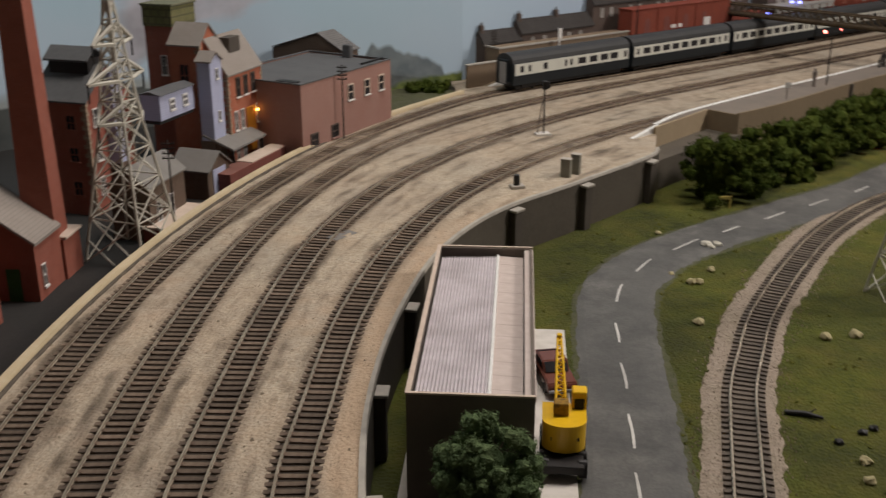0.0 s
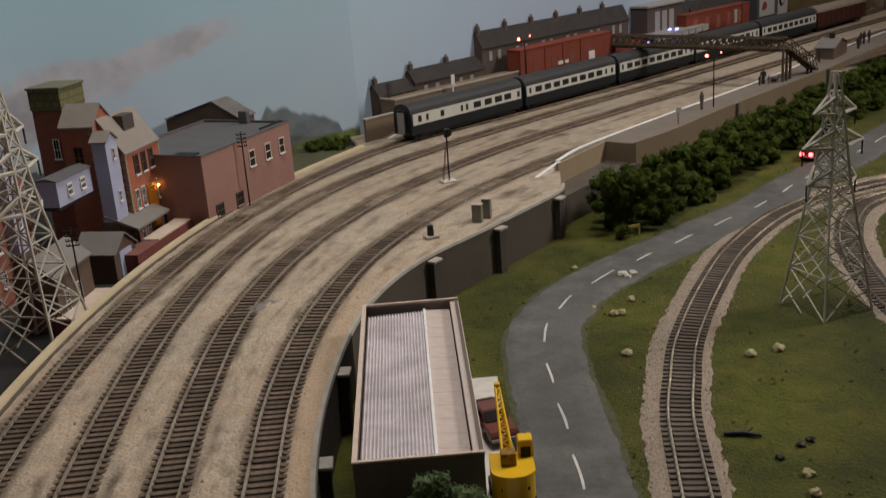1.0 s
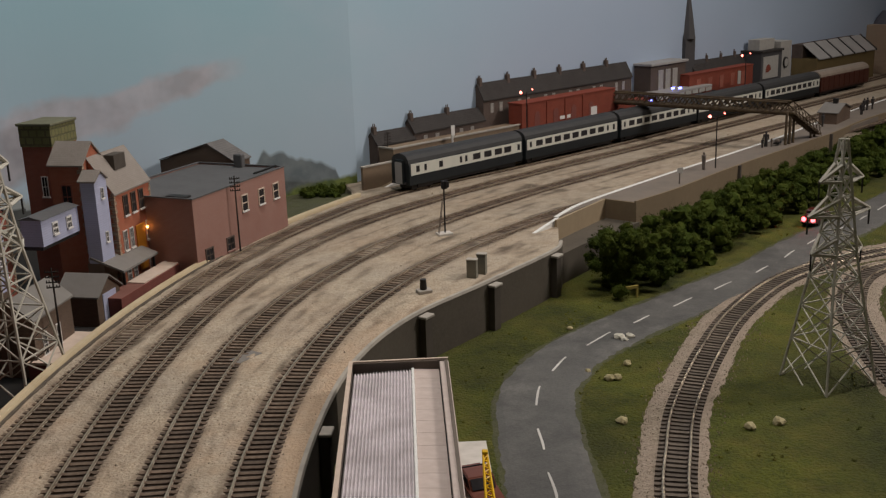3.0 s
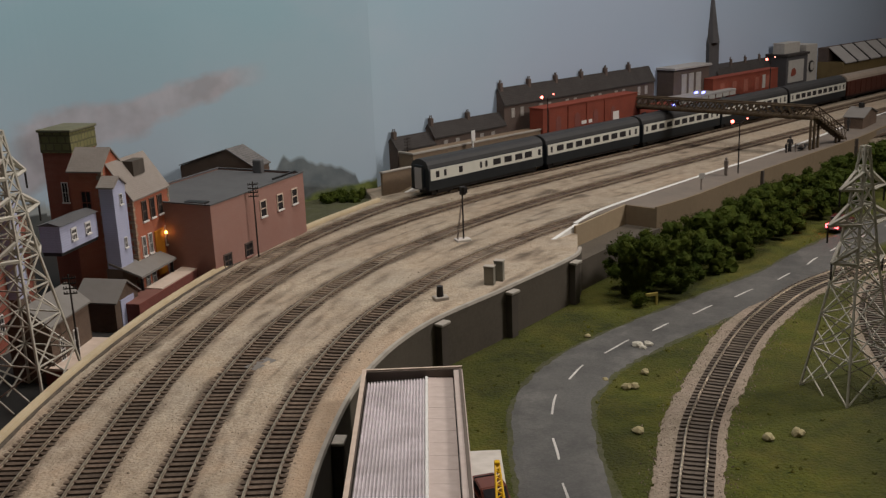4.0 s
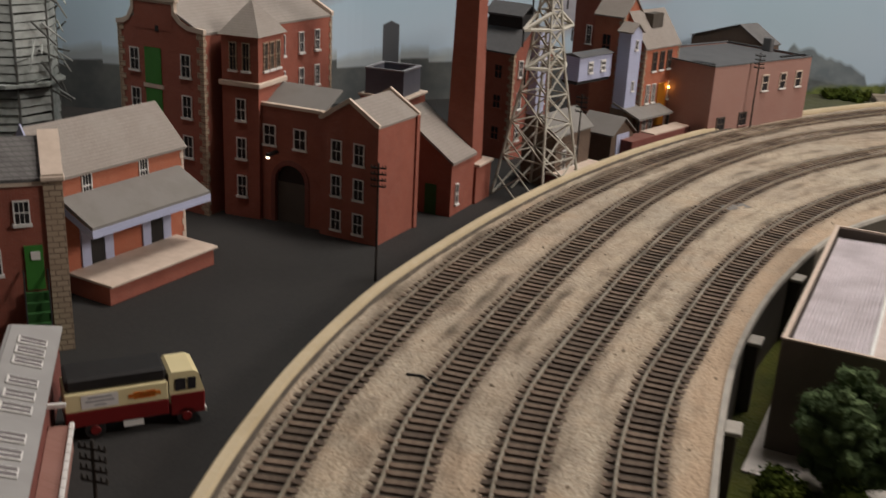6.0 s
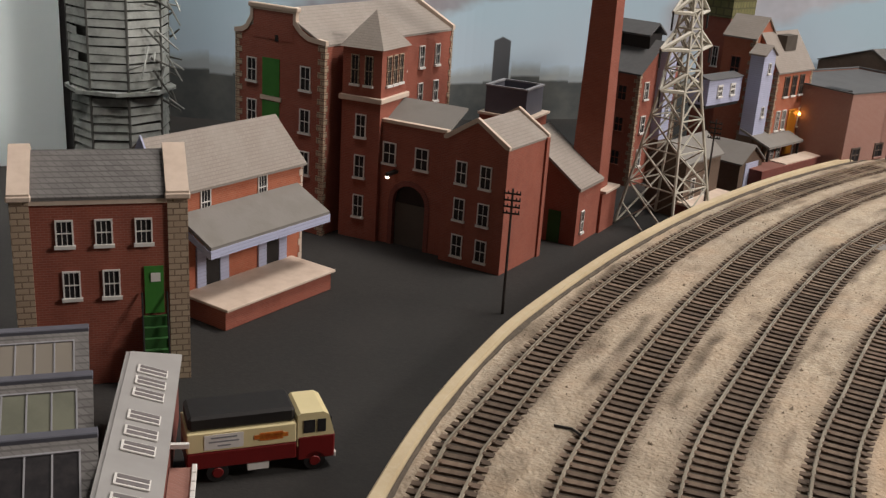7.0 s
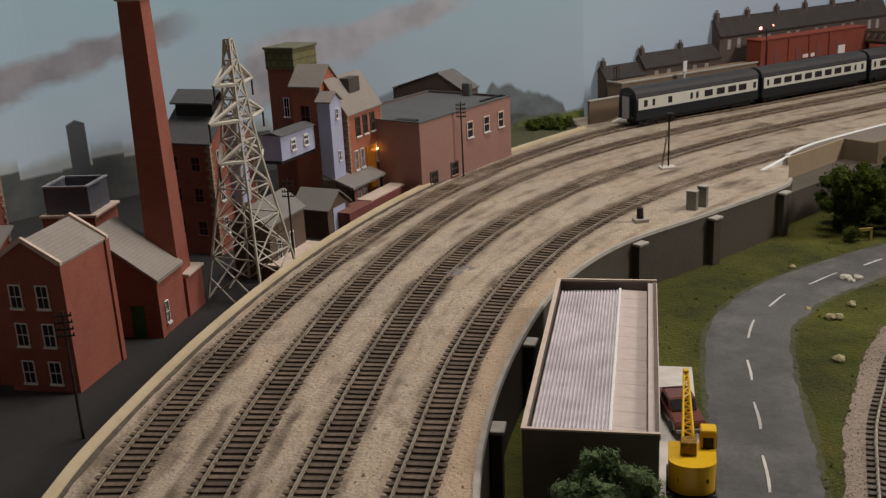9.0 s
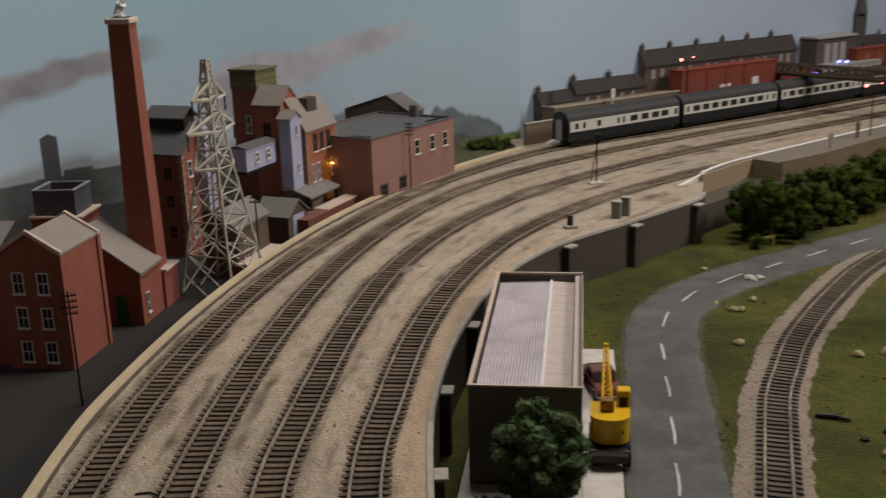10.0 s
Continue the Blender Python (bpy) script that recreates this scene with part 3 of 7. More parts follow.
def heap_ballast():
    left = [(q.x, q.y) for q, d, n in EDGE[::3]] + [(-124.4, 1424.7), (-140.4, 1473.9), (775.5, 2358.2)]
    right = [(q.x, q.y) for q, d, n in WALL[::3]] + [(138.6, 1180.2), (143.2, 1187.5), (184.3, 1260.6), (198.2, 1280.9), (265.5, 1310.2), (429, 1462.4), (644.6, 1696.2)]
    ys = np.arange(77.0, 1724.0, 3.3)
    xl = np.interp(ys, [p[1] for p in left], [p[0] for p in left]) + 1.0
    xr = np.interp(ys, [p[1] for p in right], [p[0] for p in right]) - 0.4
    cols = 124
    f = np.linspace(0, 1, cols)
    X = xl[:, None] + (xr - xl)[:, None] * f[None, :]
    Y = np.repeat(ys[:, None], cols, 1)
    best = np.full(X.shape, 1e9)
    which, run = np.zeros(X.shape), np.zeros(X.shape)
    for k, line in enumerate((TRACK_1, TRACK_2, TRACK_3, TRACK_4)):
        rows = way(line, 6)
        px, py = np.array([q.x for q, d, n in rows]), np.array([q.y for q, d, n in rows])
        for i in range(len(ys)):
            d2 = (X[i][:, None] - px) ** 2 + (Y[i][:, None] - py) ** 2
            j = d2.argmin(1)
            dist = np.sqrt(d2[np.arange(cols), j])
            near = dist < best[i]
            best[i], which[i], run[i] = np.where(near, dist, best[i]), np.where(near, k, which[i]), np.where(near, j * 6.0, run[i])
    verts, soil, sandy = [], [], []
    for i in range(len(ys)):
        for j in range(cols):
            x, y, d, k, s = X[i, j], Y[i, j], best[i, j], which[i, j], run[i, j]
            big = noise.noise(Vector((x * 0.02, y * 0.02, 1.0)))
            mid = noise.noise(Vector((x * 0.07, y * 0.07, 7.0)))
            fine = noise.noise(Vector((x * 0.23, y * 0.23, 3.0)))
            patch = noise.noise(Vector((s * 0.011, k * 9.0, 2.0))) + 0.5 * noise.noise(Vector((s * 0.05, k * 5.0 + d * 0.05, 4.0)))
            sand = min(1.0, max(0.0, (y - 655) / 450)) * 1.0 - min(1.0, max(0.0, (y - 1127) / 200)) * 0.75 + patch * 0.8 - 0.15
            sand = min(1.0, max(0.0, sand))
            inside = -0.8 + 1.75 * sand + 0.25 * fine
            outside = 0.75 + 0.5 * big + 0.45 * mid + 0.35 * fine
            w = min(1.0, max(0.0, (d - 10.5) / 4.5))
            z = inside + (outside - inside) * w * w * (3 - 2 * w)
            streak = noise.noise(Vector((s * 0.012, (d + 40 * k) * 0.09, 5.0))) + 0.5 * noise.noise(Vector((s * 0.05, (d + 40 * k) * 0.15, 8.0)))
            g = max(0.0, 1 - abs(d - 13.5) / 7.0) * (0.45 + 0.6 * patch) + max(0.0, streak - 0.12) * 1.1
            far = min(1.0, max(0.0, (y - 988) / 300))
            if d < 12:
                g += 0.55 - 0.35 * sand + 0.25 * mid + 0.2 * far
            # Far ballast drawn browner and darker throughout.
            g += far * (0.16 + 0.22 * mid)
            g += 0.35 * far * max(0.0, 1 - abs(d - 9) / 5.0)
            if y > 1644:
                z = z * max(0.0, (1719 - y) / 75) + 0.05
            verts.append((x * MM, y * MM, max(z, -0.9) * MM))
            crack = abs((x - xl[i]) / (xr[i] - xl[i]) - 0.70 - 0.012 * math.sin(y * 0.013) - 0.02 * noise.noise(Vector((y * 0.03, 1.0, 0)))) * (xr[i] - xl[i])
            if crack < 2.4 and y < 988:
                g += 0.5 * max(0.0, 0.55 + 1.3 * noise.noise(Vector((y * 0.02, 6.0, 0)))) * (1 - crack / 2.4)
            blot = noise.noise(Vector((x * 0.045, y * 0.03, 21.0))) + 0.6 * noise.noise(Vector((x * 0.11, y * 0.09, 17.0)))
            g += 0.6 * max(0.0, blot - 0.25)
            soil.append(min(0.9, max(0.0, g)))
            rim = (xr[i] - x) / 26.0 + 0.5 * mid + 0.25 * fine
            patchy = noise.noise(Vector((x * 0.012, y * 0.012, 11.0))) + 0.4 * mid - 0.12
            sandy.append(0.8 * min(1.0, max(0.0, 1.25 - rim, patchy * 1.3)) * min(1.0, max(0.0, (1000 - y) / 250)) * min(1.0, max(0.2, d / 14 - 0.4)))
    faces = [(i * cols + j, i * cols + j + 1, (i + 1) * cols + j + 1, (i + 1) * cols + j) for i in range(len(ys) - 1) for j in range(cols - 1)]
    me = bpy.data.meshes.new("ballast")
    me.from_pydata(verts, [], faces)
    for p in me.polygons:
        p.use_smooth = True
    me.attributes.new("soil", "FLOAT", "POINT").data.foreach_set("value", soil)
    me.attributes.new("sand", "FLOAT", "POINT").data.foreach_set("value", sandy)
    me.materials.append(soiled(BALLAST))
    return tagged(new("ballast", me), "beige sandy ballast heaped unevenly between the tracks", "ballast", kind="structure")


heap_ballast()
bm = boxed(-1500, 2200, -40, 3700, -70, -50)
tagged(part("ground", bm, GRASS), "green flock grass with worn brownish patches", "grass ground", kind="structure")
bm = bmesh.new()
sheet(bm, [(q.x - 5, q.y) for q, d, n in EDGE[::4]] + [(-135.2, 1423.1), (-854.3, 1285), (-1071.4, 42.3)], -49, -20)
bmesh.ops.triangulate(bm, faces=[f for f in bm.faces if len(f.verts) > 4])
tagged(part("yard", bm, YARD), "dark grey painted tarmac factory yard", "yard", kind="structure")
bm = bmesh.new()
sweep(bm, EDGE, [(-1.0, -22), (-1.0, 3), (-0.2, 5.2), (4.6, 5.6), (5.4, 5), (5.4, -30)])
tagged(part("board_edge_trim", bm, PLY), "bare pale plywood strip along the curved baseboard edge", "edge strip", kind="structure")
bm = bmesh.new()
rings = []
for k, (q, d, n) in enumerate(EDGE[:112]):
    a = -4.0 + 2.4 * noise.noise(Vector((k * 0.12, 3.0, 0))) + 1.2 * noise.noise(Vector((k * 0.6, 8.0, 0)))
    rings.append([bm.verts.new(q + n * u + Vector((0, 0, z))) for u, z in ((a, -0.9), (a * 0.6 - 0.6, 1.7), (-1.2, 2.4), (-1.2, -0.9))])
for r, t in zip(rings, rings[1:]):
    for c in range(4):
        bm.faces.new((r[c], r[(c + 1) % 4], t[(c + 1) % 4], t[c]))
bmesh.ops.recalc_face_normals(bm, faces=bm.faces)
tagged(part("cess_trim", bm, CESS), "dark grey cess strip beside the plywood edge", "cess", kind="structure")
rows = way(ROAD_MID, 4)
for wide, low, high, mat, name, label in ((39.5, -50.4, -49.5, VERGE, "road_verge", "dirty olive verge beside the road"), (35.0, -50.3, -48.8, ROAD, "road", "grey painted tarmac road with a broken centre line")):
    bm = bmesh.new()
    rings = []
    for k, (q, d, n) in enumerate(rows):
        rag = 2.2 if mat is VERGE else 0.7
        a = wide + 2.2 * noise.noise(Vector((k * 0.11, wide, 0))) + rag * noise.noise(Vector((k * 1.3, wide, 2))) + 1.1 * noise.noise(Vector((k * 0.45, wide, 5)))
        b = wide + 2.2 * noise.noise(Vector((k * 0.11, wide, 9))) + rag * noise.noise(Vector((k * 1.3, wide, 7))) + 1.1 * noise.noise(Vector((k * 0.45, wide, 3)))
        rings.append([bm.verts.new(q + n * u + Vector((0, 0, z))) for u, z in ((a, low), (a - 3.5, (low + high) / 2), (a - 9, high), (9 - b, high), (3.5 - b, (low + high) / 2), (-b, low))])
    for r, t in zip(rings, rings[1:]):
        for i in range(5):
            bm.faces.new((r[i], r[i + 1], t[i + 1], t[i]))
    bmesh.ops.recalc_face_normals(bm, faces=bm.faces)
    tagged(part(name, bm, mat), label, "road", kind="structure")

# the broken white centre line, brushed on by hand
rows = way(ROAD_MID, 4)
for i in range(16, len(rows) - 95, 19):
    bm = bmesh.new()
    span = rows[i + random.randint(-1, 1):i + random.randint(9, 12)]
    rings = []
    for k, (q, d, n) in enumerate(span):
        f = k / (len(span) - 1)
        a = 0.85 * (0.55 + 0.6 * math.sin(math.pi * min(1, 0.25 + f * 0.6))) + random.uniform(-0.12, 0.12)
        o = 0.9 * math.sin(3.0 * f + i)
        rings.append([bm.verts.new(q + n * u + Vector((0, 0, z))) for u, z in ((o + a, -48.9), (o + a, -48.5), (o - a, -48.5), (o - a, -48.9))])
    for r, t in zip(rings, rings[1:]):
        for c in range(4):
            bm.faces.new((r[c], r[(c + 1) % 4], t[(c + 1) % 4], t[c]))
    bm.faces.new(rings[0])
    bm.faces.new(rings[-1][::-1])
    bmesh.ops.recalc_face_normals(bm, faces=bm.faces)
    tagged(part("road_marking", bm, WORN_WHITE), "worn white dash painted on the grey road", "road marking", "road centre line")

# sandy ballast shoulders of the lower lines
for line, name in ((LOOP, "ballast_shoulder"), (LOOP_2, "ballast_shoulder")):
    bm = bmesh.new()
    rows = way(line, 5)
    rings = []
    for k, (q, d, n) in enumerate(rows):
        a = 31 + 3 * noise.noise(Vector((k * 0.05, 2.0, 0))) + 3.2 * noise.noise(Vector((k * 0.35, 2.0, 4))) + 2.0 * noise.noise(Vector((k * 1.1, 2.0, 6)))
        b = 25.0 + 3 * noise.noise(Vector((k * 0.05, 9.0, 0))) + 2.6 * noise.noise(Vector((k * 0.35, 9.0, 4))) + 1.8 * noise.noise(Vector((k * 1.1, 9.0, 6)))
        rings.append([bm.verts.new(q + n * u + Vector((0, 0, z))) for u, z in ((a, -50.4), (a - 8, -49.2), (17, -49.3), (-17, -49.3), (8 - b, -49.2), (-b, -50.4))])
    for r, s in zip(rings, rings[1:]):
        for i in range(5):
            bm.faces.new((r[i], r[i + 1], s[i + 1], s[i]))
    bmesh.ops.recalc_face_normals(bm, faces=bm.faces)
    tagged(part(name, bm, SHOULDER), "pinkish sandy ballast shoulder beside the lower line", "ballast", kind="structure")

bm = bmesh.new()
sheet(bm, [(q.x - 5.2, q.y) for q, d, n in EDGE[::6] if q.y > 1231] + [(-124.1, 1412.8), (-148, 1458.6), (-239.5, 1403.1), (-321, 1349.2)], -22, -3)
bmesh.ops.triangulate(bm, faces=[f for f in bm.faces if len(f.verts) > 4])
tagged(part("ground_bank", bm, VERGE), "dull green bank between the yard and the painted backdrop", "bank", kind="structure")

# ---------------------------------------------------------------- retaining wall
bm = bmesh.new()
sweep(bm, WALL, [(3, -50), (3, -1), (-3, -1), (-3, -50)])
tagged(part("wall_retaining", bm, CONCRETE), "grey-brown card retaining wall below the tracks", "wall", kind="structure")
bm = bmesh.new()
sweep(bm, WALL, [(0.4, -1), (0.2, 1.7), (-2.8, 1.8), (-3.5, -1)])
tagged(part("coping_trim", bm, CAP), "pale grey coping strip on the retaining wall", "coping", kind="structure")


PIER_PLACES = ((-16.2, 891.7), (47.2, 982.8), (117.5, 1079.2), (-87.7, 657.9), (-87.7, 527.9), (-71.1, 406.2))


def pier(x, y, turn):
    t = thing("wall_pier", x, y, -50, turn, "dark grey-brown pier with a flat pale cap on the retaining wall", "pier", "retaining wall piers")
    part("shaft", boxed(-5.5, 5.5, -4, 3, 0, 45, bevel=0.4), PIER, t)
    part("cap", boxed(-7, 7, -6, 2.6, 45, 47.6, bevel=0.5), CAP, t, "pale grey cap")
    return t


first_pier = None
for x, y in PIER_PLACES:
    q, d, n = min(WALL, key=lambda r: (r[0].x - x) ** 2 + (r[0].y - y) ** 2)
    at, turn = q - n * 6.0, math.degrees(math.atan2(d.y, d.x))
    if first_pier is None:
        first_pier = pier(at.x, at.y, turn)
    else:
        copy_thing(first_pier, pose(at.x * MM, at.y * MM, -50 * MM, 0, 0, turn))
# ---------------------------------------------------------------- building kit
WINDOW_MESHES = {}


def kept_mesh(key, make, mat):
    """One mesh for all alike pieces."""
    if key not in WINDOW_MESHES:
        bm = make()
        bm.transform(Matrix.Scale(MM, 4))
        me = bpy.data.meshes.new(key[0])
        bm.to_mesh(me)
        bm.free()
        me.materials.append(mat)
        WINDOW_MESHES[key] = me
    return WINDOW_MESHES[key]


def piece(name, key, make, mat, parent, m):
    ob = new(name, kept_mesh(key, make, mat))
    ob.parent = parent
    ob.matrix_basis = m
    return ob


def window_frame(w, h, bars):
    bm = bmesh.new()
    f = max(0.7, w * 0.11)
    box(bm, -w / 2 - f, -w / 2, -0.9, 0.3, 0, h)
    box(bm, w / 2, w / 2 + f, -0.9, 0.3, 0, h)
    box(bm, -w / 2 - f, w / 2 + f, -0.9, 0.3, h, h + f)
    box(bm, -w / 2, w / 2, -0.7, 0.2, h * 0.48, h * 0.48 + f * 0.7)
    for i in range(1, bars):
        x = -w / 2 + w * i / bars
        box(bm, x - f * 0.22, x + f * 0.22, -0.6, 0.2, 0, h)
    return bm


def face_pose(face, w, d, u, v):
    """Where a fitting stands on a face of a box: F front, R right, L left, B back; u along the face, v up."""
    if face == "F":
        return pose(u * MM, 0, v * MM, 0, 0, 0)
    if face == "R":
        return pose(w * MM, u * MM, v * MM, 0, 0, 90)
    if face == "L":
        return pose(0, (d - u) * MM, v * MM, 0, 0, -90)
    return pose((w - u) * MM, d * MM, v * MM, 0, 0, 180)


def windows(parent, face, w, d, places, size=(7.5, 13), bars=2, frame_mat=None, sill_mat=None):
    frame_mat, sill_mat = frame_mat or FRAME, sill_mat or FRAME
    ww, hh = size
    for u, v in places:
        m = face_pose(face, w, d, u, v)
        f = piece("window", ("window", ww, hh, frame_mat.name), lambda: window_frame(ww, hh, 1), frame_mat, parent, m)
        for i in range(1, bars):
            slim = max(0.7, ww * 0.11) * 0.22
            piece("glazing_bar", ("bar", ww, hh, frame_mat.name), lambda: boxed(-slim, slim, -0.6, 0.2, 0, hh), frame_mat, f, pose((ww * i / bars - ww / 2) * MM, 0, 0))
        piece("pane", ("pane", ww, hh), lambda: boxed(-ww / 2, ww / 2, -0.25, 0.2, 0, hh), PANE, f, Matrix())
        piece("sill", ("sill", ww, hh, sill_mat.name), lambda: boxed(-ww / 2 - 1.4, ww / 2 + 1.4, -1.8, 0.3, -1.5, 0), sill_mat, f, Matrix())


def quoins(parent, w, d, h, corners, mat=None, size=5.0):
    """Corner stones, long and short by turns, 0.5 proud of the wall."""
    spots = {"FL": (0, 0, 1, 1), "FR": (w, 0, -1, 1), "BR": (w, d, -1, -1), "BL": (0, d, 1, -1)}
    n = int(h / 4)
    tall = h / n - 0.4
    for c in corners:
        x, y, sx, sy = spots[c]
        for i in range(n):
            a, b = (size, size * 0.6) if i % 2 else (size * 0.6, size)
            piece("quoin", ("quoin", a, b, tall, (mat or STONE).name), lambda: boxed(-a / 2, a / 2, -b / 2, b / 2, 0, tall), mat or STONE, parent, pose((x + sx * (a / 2 - 0.5)) * MM, (y + sy * (b / 2 - 0.5)) * MM, (i * h / n + 0.2) * MM))


def gabled(name, x, y, z, turn, w, d, h, rise, ridge, wall, roof, over=1.5, label="", category="building", group="", apex=0.5, thick=1.4, size=(1, 1, 1)):
    """A walled block under a pitched roof. ridge y: gables front and back; ridge x: gables left and right."""
    t = thing(name, x, y, z, turn, label, category, group, size=size)
    bm = bmesh.new()
    a, b = (w, d) if ridge == "y" else (d, w)
    prism(bm, [(0, 0), (a, 0), (a, h), (a * apex, h + rise), (0, h)], 0, b, "y" if ridge == "y" else "x")
    part("wall", bm, wall, t)
    bm = bmesh.new()
    top = (a * apex, h + rise + thick * 0.6)
    for side in (0, 1):
        foot = a * side
        run = foot - top[0]
        slope = -rise / abs(run)
        out = foot + math.copysign(over, run)
        zz = h + slope * over + thick * 0.6
        prism(bm, [(out, zz - thick), (top[0], top[1] - thick), (top[0], top[1]), (out, zz)] if side else [(top[0], top[1] - thick), (out, zz - thick), (out, zz), (top[0], top[1])], -over, b + over, "y" if ridge == "y" else "x")
    part("roof", bm, roof, t)
    return t


def flat_block(name, x, y, z, turn, w, d, h, wall, roof, label="", category="building", group="", lip=3.0, coping=None, size=(1, 1, 1)):
    """A walled block with a parapet round a flat roof."""
    t = thing(name, x, y, z, turn, label, category, group, size=size)
    bm = bmesh.new()
    box(bm, 0, w, 0, d, 0, h - lip)
    part("wall", bm, wall, t)
    bm = bmesh.new()
    for a in ((0, w, 0, 1.5), (0, w, d - 1.5, d), (0, 1.5, 1.5, d - 1.5), (w - 1.5, w, 1.5, d - 1.5)):
        box(bm, *a, h - lip + 0.003, h)
    part("parapet", bm, wall, t)
    part("roof", boxed(1.5, w - 1.5, 1.5, d - 1.5, h - lip + 0.01, h - lip + 0.8), roof, t)
    if coping:
        bm = bmesh.new()
        for a in ((-0.6, w + 0.6, -0.6, 2.1), (-0.6, w + 0.6, d - 2.1, d + 0.6), (-0.6, 2.1, 2.1, d - 2.1), (w - 2.1, w + 0.6, 2.1, d - 2.1)):
            box(bm, *a, h + 0.01, h + 1.2)
        part("coping", bm, coping, t)
    return t


Y0 = -20.0

# ---------------------------------------------------------------- goods shed beside the road
shed = thing("goods_shed", -58.9, 480.4, -50, 2.1, "long grey goods shed with a part corrugated flat roof", "shed", size=(1.017, 0.716, 1.030))
SW, SL, SH = 71, 334, 69
bm = bmesh.new()
for a in ((0, SW, 0, 2.2), (0, SW, SL - 2.2, SL), (0, 2.2, 2.2, SL - 2.2), (SW - 2.2, SW, 2.2, SL - 2.2)):
    box(bm, *a, 0, SH)
part("wall", bm, SHED_WALL, shed, "plain brown-grey card wall")
bm = bmesh.new()
ribs = 19
wide = 41.5
line = []
for i in range(ribs * 4 + 1):
    line.append((3.0 + wide * i / (ribs * 4), 61.8 + (0, 1.1, 2.0, 1.1)[i % 4] + 1.6 * (1 - abs(i / (ribs * 4) - 1))))
prism(bm, [(3.0, 60.0)] + line + [(3.0 + wide, 60.0)], 2.3, SL - 12, "y")
part("corrugated_roof", bm, TIN, shed, "grey corrugated iron roofing")
for i in range(13):
    y = 2.3 + i * 25.2
    bm = bmesh.new()
    prism(bm, [(46.6, 61.0), (SW - 6.5, 60.6), (SW - 6.5, 62.4), (46.6, 63.4)], y, y + 24.9, "y")
    part("roofing_sheet", bm, PANEL, shed, "flat pale pinkish roofing sheet")
part("ridge_strip", boxed(44.6, 46.5, 2.3, SL - 8, 62, 65.4, bevel=0.3), WHITE, shed, "pale ridge strip")
part("gutter", boxed(SW - 6.4, SW - 6.0, 2.3, SL - 4, 60.5, 61.4), BLACK, shed, "dark valley gutter")
bm = bmesh.new()
for a in ((-0.5, SW + 0.5, -0.5, 2.4), (-0.5, SW + 0.5, SL - 2.4, SL + 0.5), (-0.5, 2.4, 2.4, SL - 2.4)):
    box(bm, *a, SH + 0.01, SH + 1.0)
part("coping", bm, COPING, shed, "pale pinkish parapet coping")
part("coping", boxed(SW - 5.9, SW + 0.6, 2.5, SL - 2.5, SH - 4, SH - 0.8, bevel=0.4), PANEL, shed, "pale pinkish side coping")
part("fascia", boxed(2.3, SW - 2.3, SL - 4.2, SL - 2.3, 61, SH - 0.1), SHED_WALL, shed)
part("base", boxed(-6, SW + 0.5, -44, SL + 4, 0.2, 1.4), BOARD, shed, "pale card base")
pad = thing("loading_pad", -58.9, 480.4, -50, 2.1, "pale concrete pad beside the goods shed", "pad", kind="structure", size=(1.017, 0.716, 1.030))
part("slab", boxed(SW + 0.8, SW + 27, -62, SL + 4, 0.2, 1.6, bevel=0.2), BOARD, pad)

# ---------------------------------------------------------------- gatehouse, gate and stair tower
gh = gabled("gatehouse", -436.7, 570.2, Y0, 0.6, 50, 76, 84, 14, "y", BRICK, SLATE, 0.4, "red brick gatehouse with sash windows and a pale slate roof", "gatehouse", size=(1.060, 0.810, 1.125))
windows(gh, "F", 50, 76, [(u, v) for u in (14.5, 34) for v in (6, 31, 56)], (7.5, 14))
for y0 in (-1.2, 73.5):
    bm = bmesh.new()
    prism(bm, [(-1, 84), (2, 84), (25, 98.2), (48, 84), (51, 84), (51, 86), (25, 101), (-1, 86)], y0, y0 + 3.4)
    part("coping", bm, COPING, gh, "pale gable coping")
part("pilaster", boxed(50, 51.5, 70, 76, 0, 84), BRICK, gh)

gate = thing("gate_range", -512.7, 572.8, Y0, 3.5, "red brick gate range with a dark archway and grey roof", "gate building", size=(1.309, 0.831, 1.184))
bm = bmesh.new()
GW, GH = 60.0, 81.0
arch = [(22, 0), (22, 30)] + [(33 - 11 * math.cos(a), 30 + 12 * math.sin(a)) for a in (math.pi * k / 8 for k in range(1, 8))] + [(44, 30), (44, 0)]
prism(bm, [(0, 0)] + arch + [(GW, 0), (GW, GH), (0, GH)], 0, 4)
bmesh.ops.triangulate(bm, faces=[f for f in bm.faces if len(f.verts) > 4])
part("wall", bm, BRICK, gate)
bm = bmesh.new()
outer = [(19, 0), (19, 30)] + [(33 - 14 * math.cos(a), 30 + 15.5 * math.sin(a)) for a in (math.pi * k / 8 for k in range(1, 8))] + [(47, 30), (47, 0)]
prism(bm, outer + arch[::-1], -1.0, 0.6)
bmesh.ops.triangulate(bm, faces=[f for f in bm.faces if len(f.verts) > 4])
part("arch_surround", bm, DOCK_BRICK, gate, "dark brick arch surround")
# Solid black block: the passage's shade is put in as colour.
part("passage", boxed(20, 46, 4.1, 40, 0, 50), BLACK, gate, "solid black block standing for the shade in the passage")
part("gate_leaf", boxed(22.2, 43.8, 3, 3.8, 0, 29, bevel=0.2), PIER, gate, "dark timber gate")
windows(gate, "F", GW, 4, [(18, 54.5), (40, 54.5)], (7.5, 13))
part("coping", boxed(-0.5, GW - 4, -1.2, 4.6, GH, GH + 2), COPING, gate)
bm = bmesh.new()
